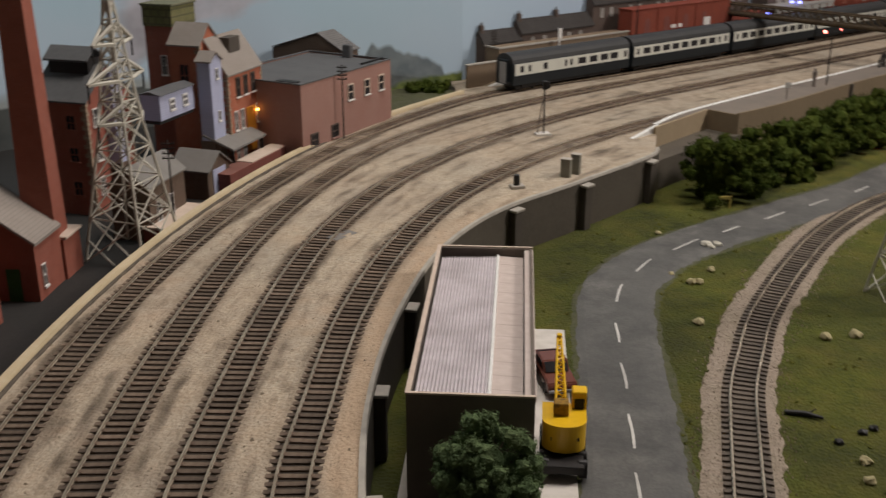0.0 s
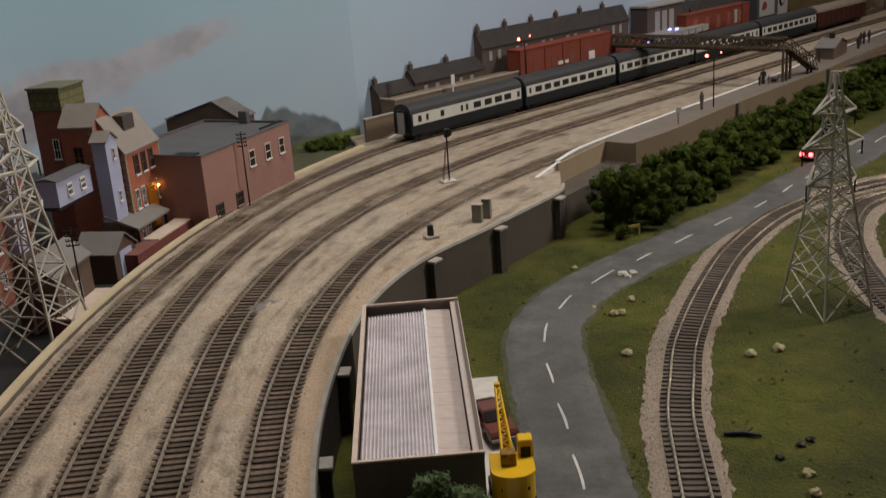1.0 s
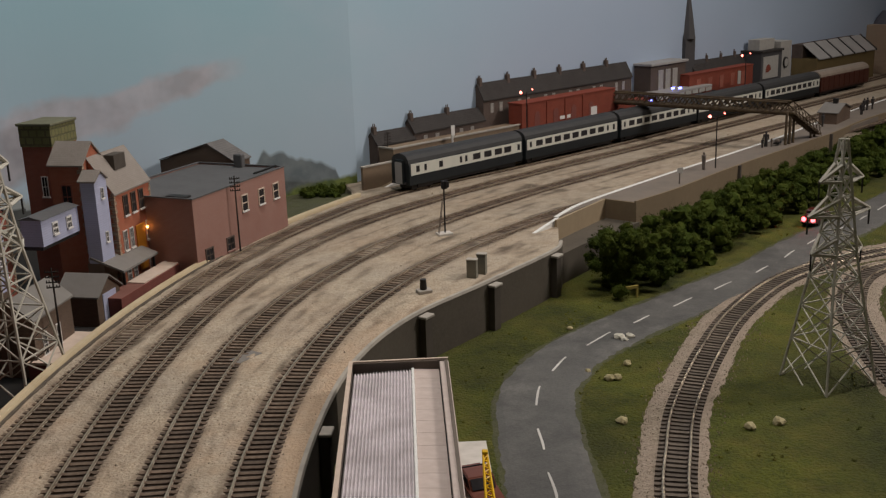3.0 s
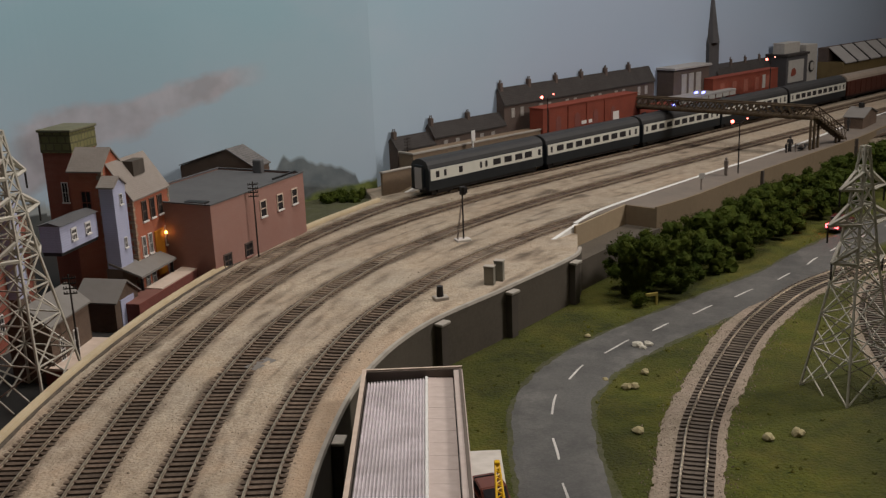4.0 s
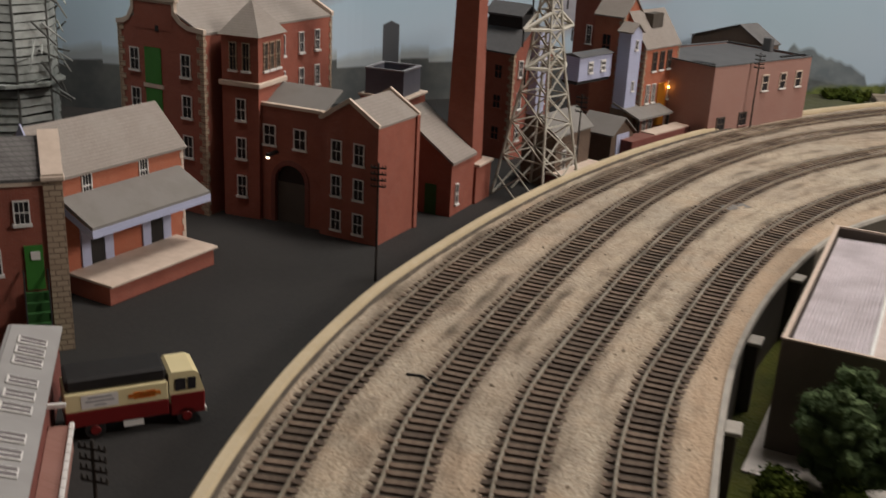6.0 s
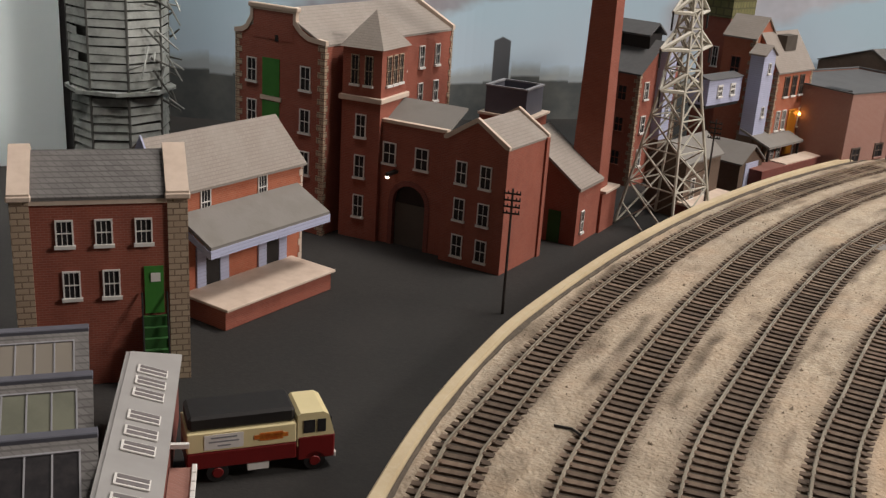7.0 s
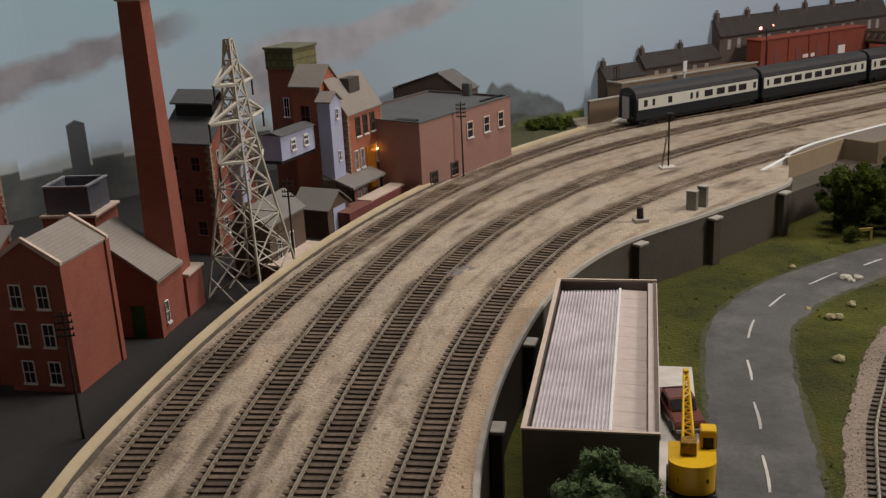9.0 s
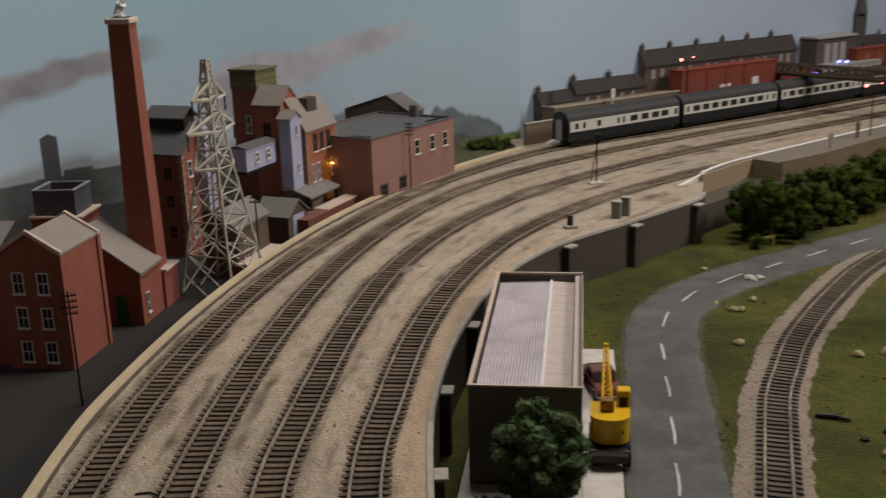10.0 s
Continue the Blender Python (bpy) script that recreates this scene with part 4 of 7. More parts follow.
prism(bm, [(3, GH - 3), (42, GH + 10), (42, GH + 11.4), (3, GH - 1.4)], 0, GW - 6, "x")
part("roof", bm, FELT_BROWN, gate, "grey felt lean-to roof")
part("lamp", boxed(22, 24.5, -16, 0, 49, 51), BLACK, gate)
part("lamp_glass", boxed(22, 24.4, -16.4, -14.4, 47.4, 49, bevel=0.4), LAMP_WARM, gate, "lit gate lamp")

stair = thing("stair_tower", -529.3, 564.7, Y0 - 5, 8.2, "square red brick stair tower with a hipped slate roof", "tower", size=(1.080, 1.220, 1.181))
part("wall", boxed(0, 31, 0, 34, 0, 97), BRICK, stair)
part("cornice", boxed(-2, 33, -2, 36, 97, 100.5, bevel=0.5), COPING, stair, "pale stone cornice")
part("upper_wall", boxed(0, 31, 0, 34, 100.5, 131), BRICK, stair)
bm = bmesh.new()
base = [bm.verts.new(v) for v in ((-2, -2, 131), (33, -2, 131), (33, 36, 131), (-2, 36, 131))]
top = bm.verts.new((15.5, 16, 154))
for i in range(4):
    bm.faces.new((base[i], base[(i + 1) % 4], top))
bm.faces.new(base[::-1])
part("roof", bm, SLATE, stair)
windows(stair, "F", 31, 34, [(16, v) for v in (20, 47, 74)], (7, 14))
windows(stair, "F", 31, 34, [(10, 108), (21, 108)], (5, 18), frame_mat=STONE)
windows(stair, "R", 31, 34, [(9, 108), (17, 108), (25, 108)], (4.5, 18), frame_mat=STONE)

# ---------------------------------------------------------------- the tall mill behind
mill = gabled("mill", -626.6, 551.2, Y0 - 1.5, 0.1, 64, 205, 123, 18, "y", BRICK, SLATE, 0.3, "tall red brick mill with stone corners and green loading doors", "mill", size=(1.410, 0.863, 1.226))
quoins(mill, 64, 205, 123, ("FL", "FR", "BR"))
windows(mill, "R", 64, 205, [(u, v) for u in (60, 90, 118, 150, 178) for v in (20, 47, 74, 100)], (7, 14))
windows(mill, "F", 64, 205, [(u, v) for u in (12, 51) for v in (40, 67, 94)], (6, 14))
for v in (31, 58.5, 86):
    part("loading_door", boxed(20, 32.5, -0.7, 0.3, v, v + 24), GREEN_BRIGHT, mill, "green loading door")
    part("door_sill", boxed(18.5, 34, -1.2, 0.3, v - 3, v - 0.2, bevel=0.2), COPING, mill, "pale stone door sill")
# No hole is cut; black colour replaces its inner shade.
part("vent_hole", boxed(29, 31.5, -0.7, -0.2, 121, 125), BLACK, mill, "small black patch standing for the shade in a vent hole")
bm = bmesh.new()
under = [(-1, 123), (5, 124), (9, 126.5), (13, 133), (13, 139.5), (42, 139.5), (42, 133), (47, 127.5), (53, 124.3), (65, 123)]
over_line = [(65, 126), (53.5, 127.2), (48.5, 130), (44, 135.5), (44, 142.5), (11, 142.5), (11, 135.5), (7.5, 129), (4, 127), (-1, 126)]
prism(bm, under + over_line, -1.0, 3.0)
bmesh.ops.triangulate(bm, faces=[f for f in bm.faces if len(f.verts) > 4])
part("gable_coping", bm, COPING, mill)
part("gable_wall", boxed(13.1, 41.9, -0.4, 3.2, 122, 140), BRICK, mill)
part("chimney_top", boxed(9.8, 45.2, -1.8, 4.0, 140.6, 143.4, bevel=0.5), COPING, mill, "pale stone cap")
part("downpipe", boxed(64, 65.2, 104, 105.2, 0, 122), BLACK, mill)
bm = bmesh.new()
prism(bm, [(-1, 123), (32, 141), (65, 123), (65, 126), (32, 145), (-1, 126)], 203, 207)
part("gable_coping", bm, COPING, mill)

# ---------------------------------------------------------------- water tank, chimney and boiler house
tank = thing("water_tank", -502.4, 727.5, Y0, 6.6, "grey open water tank on a red brick base", "tank", size=(1.218, 0.758, 1.155))
part("base", boxed(0, 38, 0, 60, 0, 69), BRICK, tank)
part("ledge", boxed(-1.5, 40, -1.5, 62, 69, 71, bevel=0.3), COPING, tank)
bm = bmesh.new()
for a in ((3, 35, 3, 4.5), (3, 35, 52.5, 54), (3, 4.5, 4.5, 52.5), (33.5, 35, 4.5, 52.5)):
    box(bm, *a, 71, 91)
box(bm, 4.6, 33.4, 4.6, 52.4, 71, 76)
part("cistern", bm, TANK, tank, "grey riveted cistern")
bm = bmesh.new()
for a in ((2.2, 35.8, 2.2, 5), (2.2, 35.8, 52, 54.8), (2.2, 5, 5, 52), (33, 35.8, 5, 52)):
    box(bm, *a, 91, 92.2)
part("rim", bm, TANK_RIM, tank)

boiler = thing("boiler_house", -416.8, 669.4, Y0, 2.8, "red brick boiler house with a steep lean-to slate roof", "boiler house", size=(1.229, 0.802, 1.217))
bm = bmesh.new()
prism(bm, [(0, 0), (36, 0), (36, 39), (-4, 68), (-4, 0)], 0, 58)
part("wall", bm, BRICK, boiler)
bm = bmesh.new()
prism(bm, [(37.5, 37.6), (37.5, 39.6), (-6, 71), (-6, 69)], -1.5, 59)
part("roof", bm, SLATE, boiler)
part("chimney_base", boxed(4, 38, 58.2, 98, 0, 28), BRICK, boiler)
part("ledge", boxed(3, 40, 59.2, 99, 28, 30, bevel=0.3), COPING, boiler)
windows(boiler, "R", 36, 58, [(14, 8)], (6, 14))
part("door", boxed(16, 25, -0.6, 0.2, 0, 22), GREEN_DOOR, boiler, "dark green door")

stack = thing("factory_chimney", -390.7, 727.7, Y0, 6, "tall tapering square red brick factory chimney", "chimney", size=(1.115, 1.115, 1.098))
bm = bmesh.new()
lo = [bm.verts.new(v) for v in ((-12, -12, 0), (12, -12, 0), (12, 12, 0), (-12, 12, 0))]

hi = [bm.verts.new(v) for v in ((-8.2, -8.2, 233), (8.2, -8.2, 233), (8.2, 8.2, 233), (-8.2, 8.2, 233))]
for i in range(4):
    bm.faces.new((lo[i], lo[(i + 1) % 4], hi[(i + 1) % 4], hi[i]))
bm.faces.new(lo[::-1])
bm.faces.new(hi)
part("shaft", bm, BRICK, stack)
part("cap", boxed(-10, 10, -10, 10, 232.6, 237, bevel=0.8), COPING, stack, "pale stone cap")
part("flue", boxed(-6, 6, -6, 6, 237.02, 237.6), BLACK, stack)
bm = bmesh.new()
for k in range(6):
    rod(bm, (random.uniform(-2, 2), random.uniform(-2, 2), 237 + 2 * k), (random.uniform(-3, 3), random.uniform(-3, 3), 241 + 2 * k), 4.5 - 0.3 * k, 3.5 - 0.3 * k, 8)
part("smoke_wadding", bm, WADDING, stack, "tuft of white wadding smoke")

# ---------------------------------------------------------------- second mill and the maltings
mill2 = gabled("brick_warehouse", -473.5, 886.5, Y0, -10.2, 46, 90, 100, 26, "x", BRICK, FELT, 1.2, "dark red brick warehouse with a grey ventilated roof", "warehouse", size=(1.272, 0.805, 1.108))
quoins(mill2, 46, 90, 100, ("FR", "BR"))
windows(mill2, "R", 46, 90, [(u, v) for u in (16, 70) for v in (18, 48, 78)], (8, 14))
windows(mill2, "F", 46, 90, [(u, v) for u in (12, 32) for v in (18, 48, 76)], (7, 12), frame_mat=BRICK, sill_mat=BRICK)
vent = part("roof_vent", boxed(4, 38, 32, 58, 114, 132), BLACK, mill2, "dark louvred roof vent")
bm = bmesh.new()
prism(bm, [(26, 130), (45, 140), (64, 130), (64, 131.6), (45, 141.6), (26, 131.6)], 2, 40, "x")
part("vent_roof", bm, FELT, mill2)
lift = thing("hoist_housing", -411.1, 913.6, Y0, -9.9, "pale lavender boarded hoist housing on the warehouse", "hoist housing", size=(1.221, 0.796, 1.136))
part("wall", boxed(-4, 10, -10, 10, 40, 118), BLUE_BOARD, lift)
windows(lift, "R", 10, 0, [(0, 62), (0, 92)], (5, 8))
part("bracket", boxed(-4, 10, -10, 10, 0, 40), BROWN_BRICK, lift)

malt = thing("maltings_tower", -427, 1061.6, Y0, -12.7, "tall red brick maltings tower with a mossy lantern top", "tower", size=(1.181, 0.755, 1.123))
part("wall", boxed(0, 29, 0, 60, 0, 138), BRICK, malt)
part("lantern", boxed(-1, 30, -1, 61, 138, 157, bevel=0.3), TAN_GREEN, malt, "mossy boarded lantern")
part("roof", boxed(-2.5, 31.5, -2.5, 62.5, 157, 159.5, bevel=0.5), FELT_GREEN, malt)
windows(malt, "F", 29, 60, [(18, 92)], (5, 18))
wing = gabled("maltings_wing", -388.9, 1026.9, Y0, -12.6, 30, 50, 127, 18, "x", ORANGE_BRICK, SLATE, 1.5, "red brick maltings wing with a gable and stone corners", "maltings", size=(1.218, 0.804, 1.114))
quoins(wing, 30, 50, 127, ("FR", "BR"))
windows(wing, "F", 30, 50, [(14, 88)], (8, 20), frame_mat=BRICK, sill_mat=BRICK)
hoist = gabled("hoist_tower", -350, 999, Y0, -12.5, 15, 33, 122, 8, "x", BLUE_BOARD, SLATE, 2.0, "narrow pale blue boarded hoist tower with small windows", "hoist tower", size=(1.024, 0.682, 1.060))
windows(hoist, "R", 15, 33, [(18, 62), (18, 104)], (6, 9))
part("underside", boxed(-2, 15.5, -0.5, 33.5, 0, 43), BROWN_BRICK, hoist, "dark brick base")
block = gabled("maltings_house", -375.9, 1034.5, Y0, -12.6, 42, 92, 101, 32, "y", ORANGE_BRICK, SLATE, 1.5, "orange-red brick maltings house with stone corners", "maltings", size=(1.206, 0.802, 1.103))
quoins(block, 42, 92, 101, ("FR", "BR"))
windows(block, "R", 42, 92, [(u, v) for u in (26, 46, 66) for v in (76,)], (10, 18), frame_mat=BROWN_BRICK)
windows(block, "R", 42, 92, [(u, v) for u in (16, 32, 76) for v in (12, 44)], (8, 18), bars=3)
part("loading_door", boxed(41.8, 43.0, 44, 66, 18, 62), ORANGE_LIT_DOOR, block, "loading door with orange lamplight put in its colour")
part("roof_louvre", boxed(14, 33, 34, 62, 117, 131), PIER, block, "dark ridge louvre")
part("lamp_glass", boxed(44, 46, 66, 68, 56, 58, bevel=0.5), LAMP_ORANGE, block, "lit orange wall lamp")
walk_way = thing("covered_walkway", -387.2, 945.3, Y0, -12.1, "pale blue boarded covered walkway between the buildings", "walkway", size=(1.209, 0.459, 1.153))
part("wall", boxed(0, 18, -14, 122, 70, 92), BLUE_BOARD, walk_way)
bm = bmesh.new()
prism(bm, [(-2, 92), (20, 92), (9, 95)], -16, 124)
part("roof", bm, FELT, walk_way)
part("beam", boxed(1, 17, -14, 122, 67, 70), BLACK, walk_way)
windows(walk_way, "R", 18, 122, [(32, 77), (84, 77)], (16, 8), bars=3)
hut = gabled("yard_hut", -364.8, 944.4, Y0, -12.1, 34, 60, 27, 14, "x", BROWN_BRICK, FELT_BROWN, 2.5, "small brown brick hut with a grey pitched roof", "hut", size=(1.191, 0.715, 1.121))
part("door", boxed(34, 34.6, 14, 48, 0, 26), BLUE_BOARD, hut, "pale lavender boarded doors")
dock = thing("loading_dock", -327.5, 955.1, Y0, -13.3, "low red brick loading dock with a pale top", "loading dock", size=(1.180, 0.790, 1.057))
part("wall", boxed(0, 18, 0, 190, 0, 22, bevel=0.3), DOCK_BRICK, dock)
# Pale slab only where lamplight falls; that light is in its colour.
part("deck", boxed(0.5, 17, 60, 170, 22, 23), COPING, dock, "deck slab with lamplight put in its pale colour")
shelter = thing("lean_to_roof", -348.8, 997.2, Y0, -12.5, "grey lean-to roof over the loading bay", "lean-to", size=(1.192, 0.795, 1.089))
bm = bmesh.new()
prism(bm, [(0, 46), (30, 34), (30, 36), (0, 48)], 0, 90)
part("roof", bm, FELT_BROWN, shelter)
for y in (6, 84):
    part("post", boxed(26, 28, y, y + 2, 0, 35), BLACK, shelter)
office = gabled("yard_office", -373.8, 816.2, Y0, -7.1, 32, 86, 46, 14, "y", BROWN_BRICK, FELT_BROWN, 2.0, "low brown office with pale roof beside the pylon", "office", size=(1.181, 0.786, 1.121))
windows(office, "R", 32, 86, [(20, 14), (50, 14)], (8, 16))
ledge = thing("pale_platform", -343, 807.9, Y0, -9.2, "low brick platform with a pale top beside the pylon", "platform", size=(1.168, 0.781, 1.120))
part("wall", boxed(0, 22, 0, 96, 0, 12), DOCK_BRICK, ledge)
part("deck", boxed(-0.5, 22.5, -0.5, 96.5, 12, 14), COPING, ledge)

# ---------------------------------------------------------------- the flat-roofed factory
fact = flat_block("factory", -370.9, 1106, Y0, -22.9, 104, 212, 83, PINK_BRICK, FELT, "pinkish brick factory with a flat grey felt roof", "factory", lip=2.0, coping=FELT, size=(1.190, 0.868, 1.132))
windows(fact, "R", 104, 212, [(110, 54), (150, 54), (186, 54)], (12, 15), bars=1, frame_mat=COPING)
windows(fact, "R", 104, 212, [(25, 19), (71, 21)], (14, 12), frame_mat=SOOT_BRICK, sill_mat=PINK_BRICK)
part("roof_hatch", boxed(70, 92, 10, 22, 82, 83.5, bevel=0.5), BLACK, fact)
part("pipe", boxed(97, 99, 150, 205, 84.3, 86), BLACK, fact)
part("roof_box", boxed(50, 60, 200, 209, 81, 96, bevel=1.0), FELT, fact)
back_shed = thing("back_shed", -370.9, 1106, Y0, -22.9, "dark brown gabled shed behind the flat-roofed factory", "shed", size=(1.191, 0.867, 1.131))
bm = bmesh.new()
prism(bm, [(-54, 0), (-54, 82), (8, 102), (40, 84), (40, 0)], 222, 262)
part("wall", bm, BROWN_BRICK, back_shed)
bm = bmesh.new()
prism(bm, [(-55, 82.2), (8, 102.6), (41.5, 83.6), (41.5, 84.6), (8, 103.8), (-55, 83.2)], 221, 264)
part("roof", bm, DARK_SLATE, back_shed)
# ---------------------------------------------------------------- the white-trimmed cottage with its plinth
cot = gabled("brick_cottage", -562.4, 369.2, Y0, -1.8, 70, 128, 66, 22, "y", ORANGE_BRICK, SLATE, 2.5, "red brick cottage store with slate roof and pale blue canopy", "cottage", apex=0.56, size=(0.900, 0.882, 1.236))
quoins(cot, 70, 128, 66, ("FR", "BR"), COPING, 4.0)
windows(cot, "R", 70, 128, [(27, 50), (84, 50)], (8, 14), bars=3)
bm = bmesh.new()
prism(bm, [(71, 52), (104, 41), (104, 43), (71, 54.5)], 0, 122)
part("canopy", bm, FELT_BROWN, cot, "grey-brown felt canopy")
bm = bmesh.new()
box(bm, 102, 104.4, -0.5, 122.5, 37, 41.4)
prism(bm, [(71, 48), (103, 37), (103, 41), (71, 51.8)], -1, -0.2)
prism(bm, [(71, 48), (103, 37), (103, 41), (71, 51.8)], 122.2, 123)
part("canopy_fascia", bm, BLUE_BOARD, cot, "pale blue fascia board")
for u in (26, 88):
    # Black panel on the solid wall gives the shade of an open doorway.
    d = part("doorway", boxed(70.2, 71.0, u, u + 13, 12, 34), BLACK, cot, "black panel standing for the shade of an open doorway")
    for a in (-9, 13.4):
        part("shutter", boxed(70.2, 71.6, u + a, u + a + 8.6, 12, 34), BLUE_BOARD, cot, "pale blue door leaf")
part("plinth", boxed(54, 113, 4, 115, 0, 10.5, bevel=0.3), BRICK, cot, "red brick loading plinth")
part("plinth_top", boxed(70.4, 116, 3, 117, 10.5, 12, bevel=0.3), COPING, cot, "pinkish flagged plinth top")
bm = bmesh.new()
prism(bm, [(32, 80), (48, 80), (40, 91)], -4.2, -2.7)
part("bargeboard", bm, BLUE_BOARD, cot, "pale blue bargeboard")

# ---------------------------------------------------------------- brick house with stone ends
lb = thing("brick_house", -481, 252.4, Y0, 50.5, "red brick house with dark slate roof and stone end walls", "house", size=(1.102, 1.056, 1.214))
bm = bmesh.new()
prism(bm, [(0, 0), (50, 0), (50, 86), (25, 100), (0, 86)], 0, 62, "x")
part("wall", bm, BRICK, lb)
bm = bmesh.new()
prism(bm, [(-1.5, 86.0), (25, 100.8), (25, 102.2), (-1.5, 87.6)], 1, 61, "x")
prism(bm, [(51.5, 86.0), (25, 100.8), (25, 102.2), (51.5, 87.6)], 1, 61, "x")
part("roof", bm, DARK_SLATE, lb)
part("eaves_band", boxed(0.5, 61.5, -1.2, 0.4, 84, 86.2), COPING, lb)
for x0, x1 in ((-8, 0.4), (61.6, 71)):
    bm = bmesh.new()
    prism(bm, [(-1.2, 0), (51, 0), (51, 88), (25, 102), (-1.2, 88)], x0, x1, "x")
    part("end_wall", bm, STONE, lb, "banded stone end wall")
    bm = bmesh.new()
    prism(bm, [(-3, 87), (-3, 89.5), (25, 105), (53, 89.5), (53, 87), (25, 102.2)], x0 - 0.6, x1 + 0.6, "x")
    part("coping", bm, COPING, lb, "pale stone coping")
    part("kneeler", boxed(x0 - 1.2, x1 + 1.2, -3.6, 2.5, 86, 88.6, bevel=0.5), COPING, lb)
windows(lb, "F", 62, 50, [(u, 66) for u in (15, 32.5, 50.5)], (6.6, 10.5), bars=3)
windows(lb, "F", 62, 50, [(u, 42) for u in (17, 35)], (6.6, 11.5), bars=3)
door = part("door", boxed(50, 59, -0.8, 0.3, 33, 55), GREEN_BRIGHT, lb, "green door with a pale notice")
part("notice", boxed(53, 57.5, -1.3, -0.85, 48, 52), FRAME, door)
for i in range(6):
    part("step", boxed(49, 60, -3 - 2.4 * i, -0.7 - 2.4 * i, 0, 32 - 4.5 * i), GREEN_DOOR, lb, "green painted step")
for x in (48.6, 60.4):
    bm = bmesh.new()
    tube(bm, [(x, -1, 43), (x, -15, 16), (x, -15, 2)], 0.45, 5)
    for k in range(3):
        rod(bm, (x, -4 - 4 * k, 38 - 7.6 * k), (x, -4 - 4 * k, 20 - 6 * k), 0.35, sides=5)
    part("handrail", bm, BLACK, lb)

# ---------------------------------------------------------------- north-light weaving shed in front
saw = thing("north_light_shed", -440.5, 269.1, Y0 - 1, 51, "weaving shed with glazed saw-tooth roofs and brick ends", "factory shed", size=(1.010, 1.058, 1.100))
for k in range(5):
    x, y = -13 + 2.0 * k, -2 - 51.7 * k
    x0 = x - (74 if k == 0 else 84)
    bm = bmesh.new()
    prism(bm, [(y, 0), (y - 52, 0), (y - 52, 17), (y - 1.5, 39), (y, 39)], x0, x, "x")
    part("bay", bm, PINK_BRICK, saw)
    bm = bmesh.new()
    prism(bm, [(y + 1, 39.2), (y - 1.5, 39.2), (y - 53, 17), (y - 53, 18.6), (y - 1.7, 41), (y + 1, 41)], x0 - 1, x + 1, "x")
    part("roof", bm, DARK_SLATE, saw)
    part("ridge", boxed(x0 - 1.2, x + 1.2, y - 4, y + 1.2, 39.6, 42, bevel=0.4), TANK, saw, "blue-grey ridge capping")
    slope = Matrix.Translation((0, (y - 1.7) * MM, 41 * MM)) @ Matrix.Rotation(math.atan2(22.4, 51.3), 4, "X")
    a0, a1 = x0 + 6, x - 6
    glass = part("skylight", boxed(a0, a1, -44, -9, 0.2, 0.9), (GLAZE, GLAZE_GREEN, PANE, GLAZE_GREEN, PANE)[k], saw, ("pale clouded skylight", "greenish clouded skylight", "dark skylight", "greenish clouded skylight", "dark skylight")[k])
    glass.data.transform(slope)
    for i in range(8):
        u = a0 + (a1 - a0) * i / 7
        bar = part("glazing_bar", boxed(u - 0.35, u + 0.35, -44.4, -8.6, 0.3, 1.5), TANK_RIM, glass)
        bar.data.transform(slope)
    for u in (-44.6, -9.2):
        bar = part("glazing_bar", boxed(a0 - 0.4, a1 + 0.4, u, u + 0.8, 0.3, 1.6), TANK_RIM, glass)
        bar.data.transform(slope)

# ---------------------------------------------------------------- long lean-to beside it, running towards the lorry
lean = thing("long_lean_to", -414.9, 259.7, Y0 + 1, 43.6, "long lean-to with a pale sheet roof and louvred vents", "lean-to shed", size=(1.000, 0.865, 1.080))
bm = bmesh.new()
prism(bm, [(0, 0), (21, 0), (21, 27), (0, 33)], -192, 2)
part("wall", bm, DOCK_BRICK, lean)
bm = bmesh.new()
sheet(bm, [(-1.5, 1), (22.5, 14), (22.5, -193), (-1.5, -193)], 0, 1.3)
for v in bm.verts:
    v.co.z += 33.4 - 6.2 * v.co.x / 21
part("roof", bm, PALE_ROOF, lean, "pale grey sheet roof")
part("upstand", boxed(-3.6, -1.6, -193, 2, 25, 34.6), PALE_ROOF, lean, "pale grey side upstand")
tilt = Matrix.Translation((0, 0, 34.8 * MM)) @ Matrix.Rotation(math.atan2(6.2, 21), 4, "Y")
for y in (-19, -33, -47, -72, -88, -103, -133, -149, -165):
    louvre = part("louvre", boxed(3.4, 18.0, y - 4.6, y + 4.6, 0.1, 0.9, bevel=0.2), FRAME, lean, "white framed roof louvre")
    louvre.data.transform(tilt)
    for a in (-2.2, 2.2):
        slot = part("slot", boxed(4.6, 17.4, y + a - 1.5, y + a + 1.5, 0.8, 1.1), SLOT, louvre)
        slot.data.transform(tilt)
part("side_ledge", boxed(21.2, 32, -218, -82, 0, 13, bevel=0.3), PINK_BRICK, lean, "low pinkish brick ledge")
for i in range(16):
    part("edge_stone", boxed(31.2, 33.4, -217.5 + 8.5 * i, -209.6 + 8.5 * i, 12.4, 14.6, bevel=0.3), FRAME, lean, "white edging stone")
part("end_deck", boxed(-3, 31, -218, -193.2, 0, 21, bevel=0.4), PINK_BRICK, lean, "flat pinkish deck at the end")
part("lamp_arm", boxed(21, 30, -83, -80.5, 22, 24), FRAME, lean, "white lamp arm")

# ---------------------------------------------------------------- old delivery lorry
lorry = thing("delivery_lorry", -339.5, 269.6, Y0, 53.2, "cream and dark red vintage delivery lorry", "lorry", size=(1.061, 0.987, 1.070))
lorry.matrix_basis = lorry.matrix_basis @ Matrix.Diagonal((0.93, 0.95, 0.87, 1))
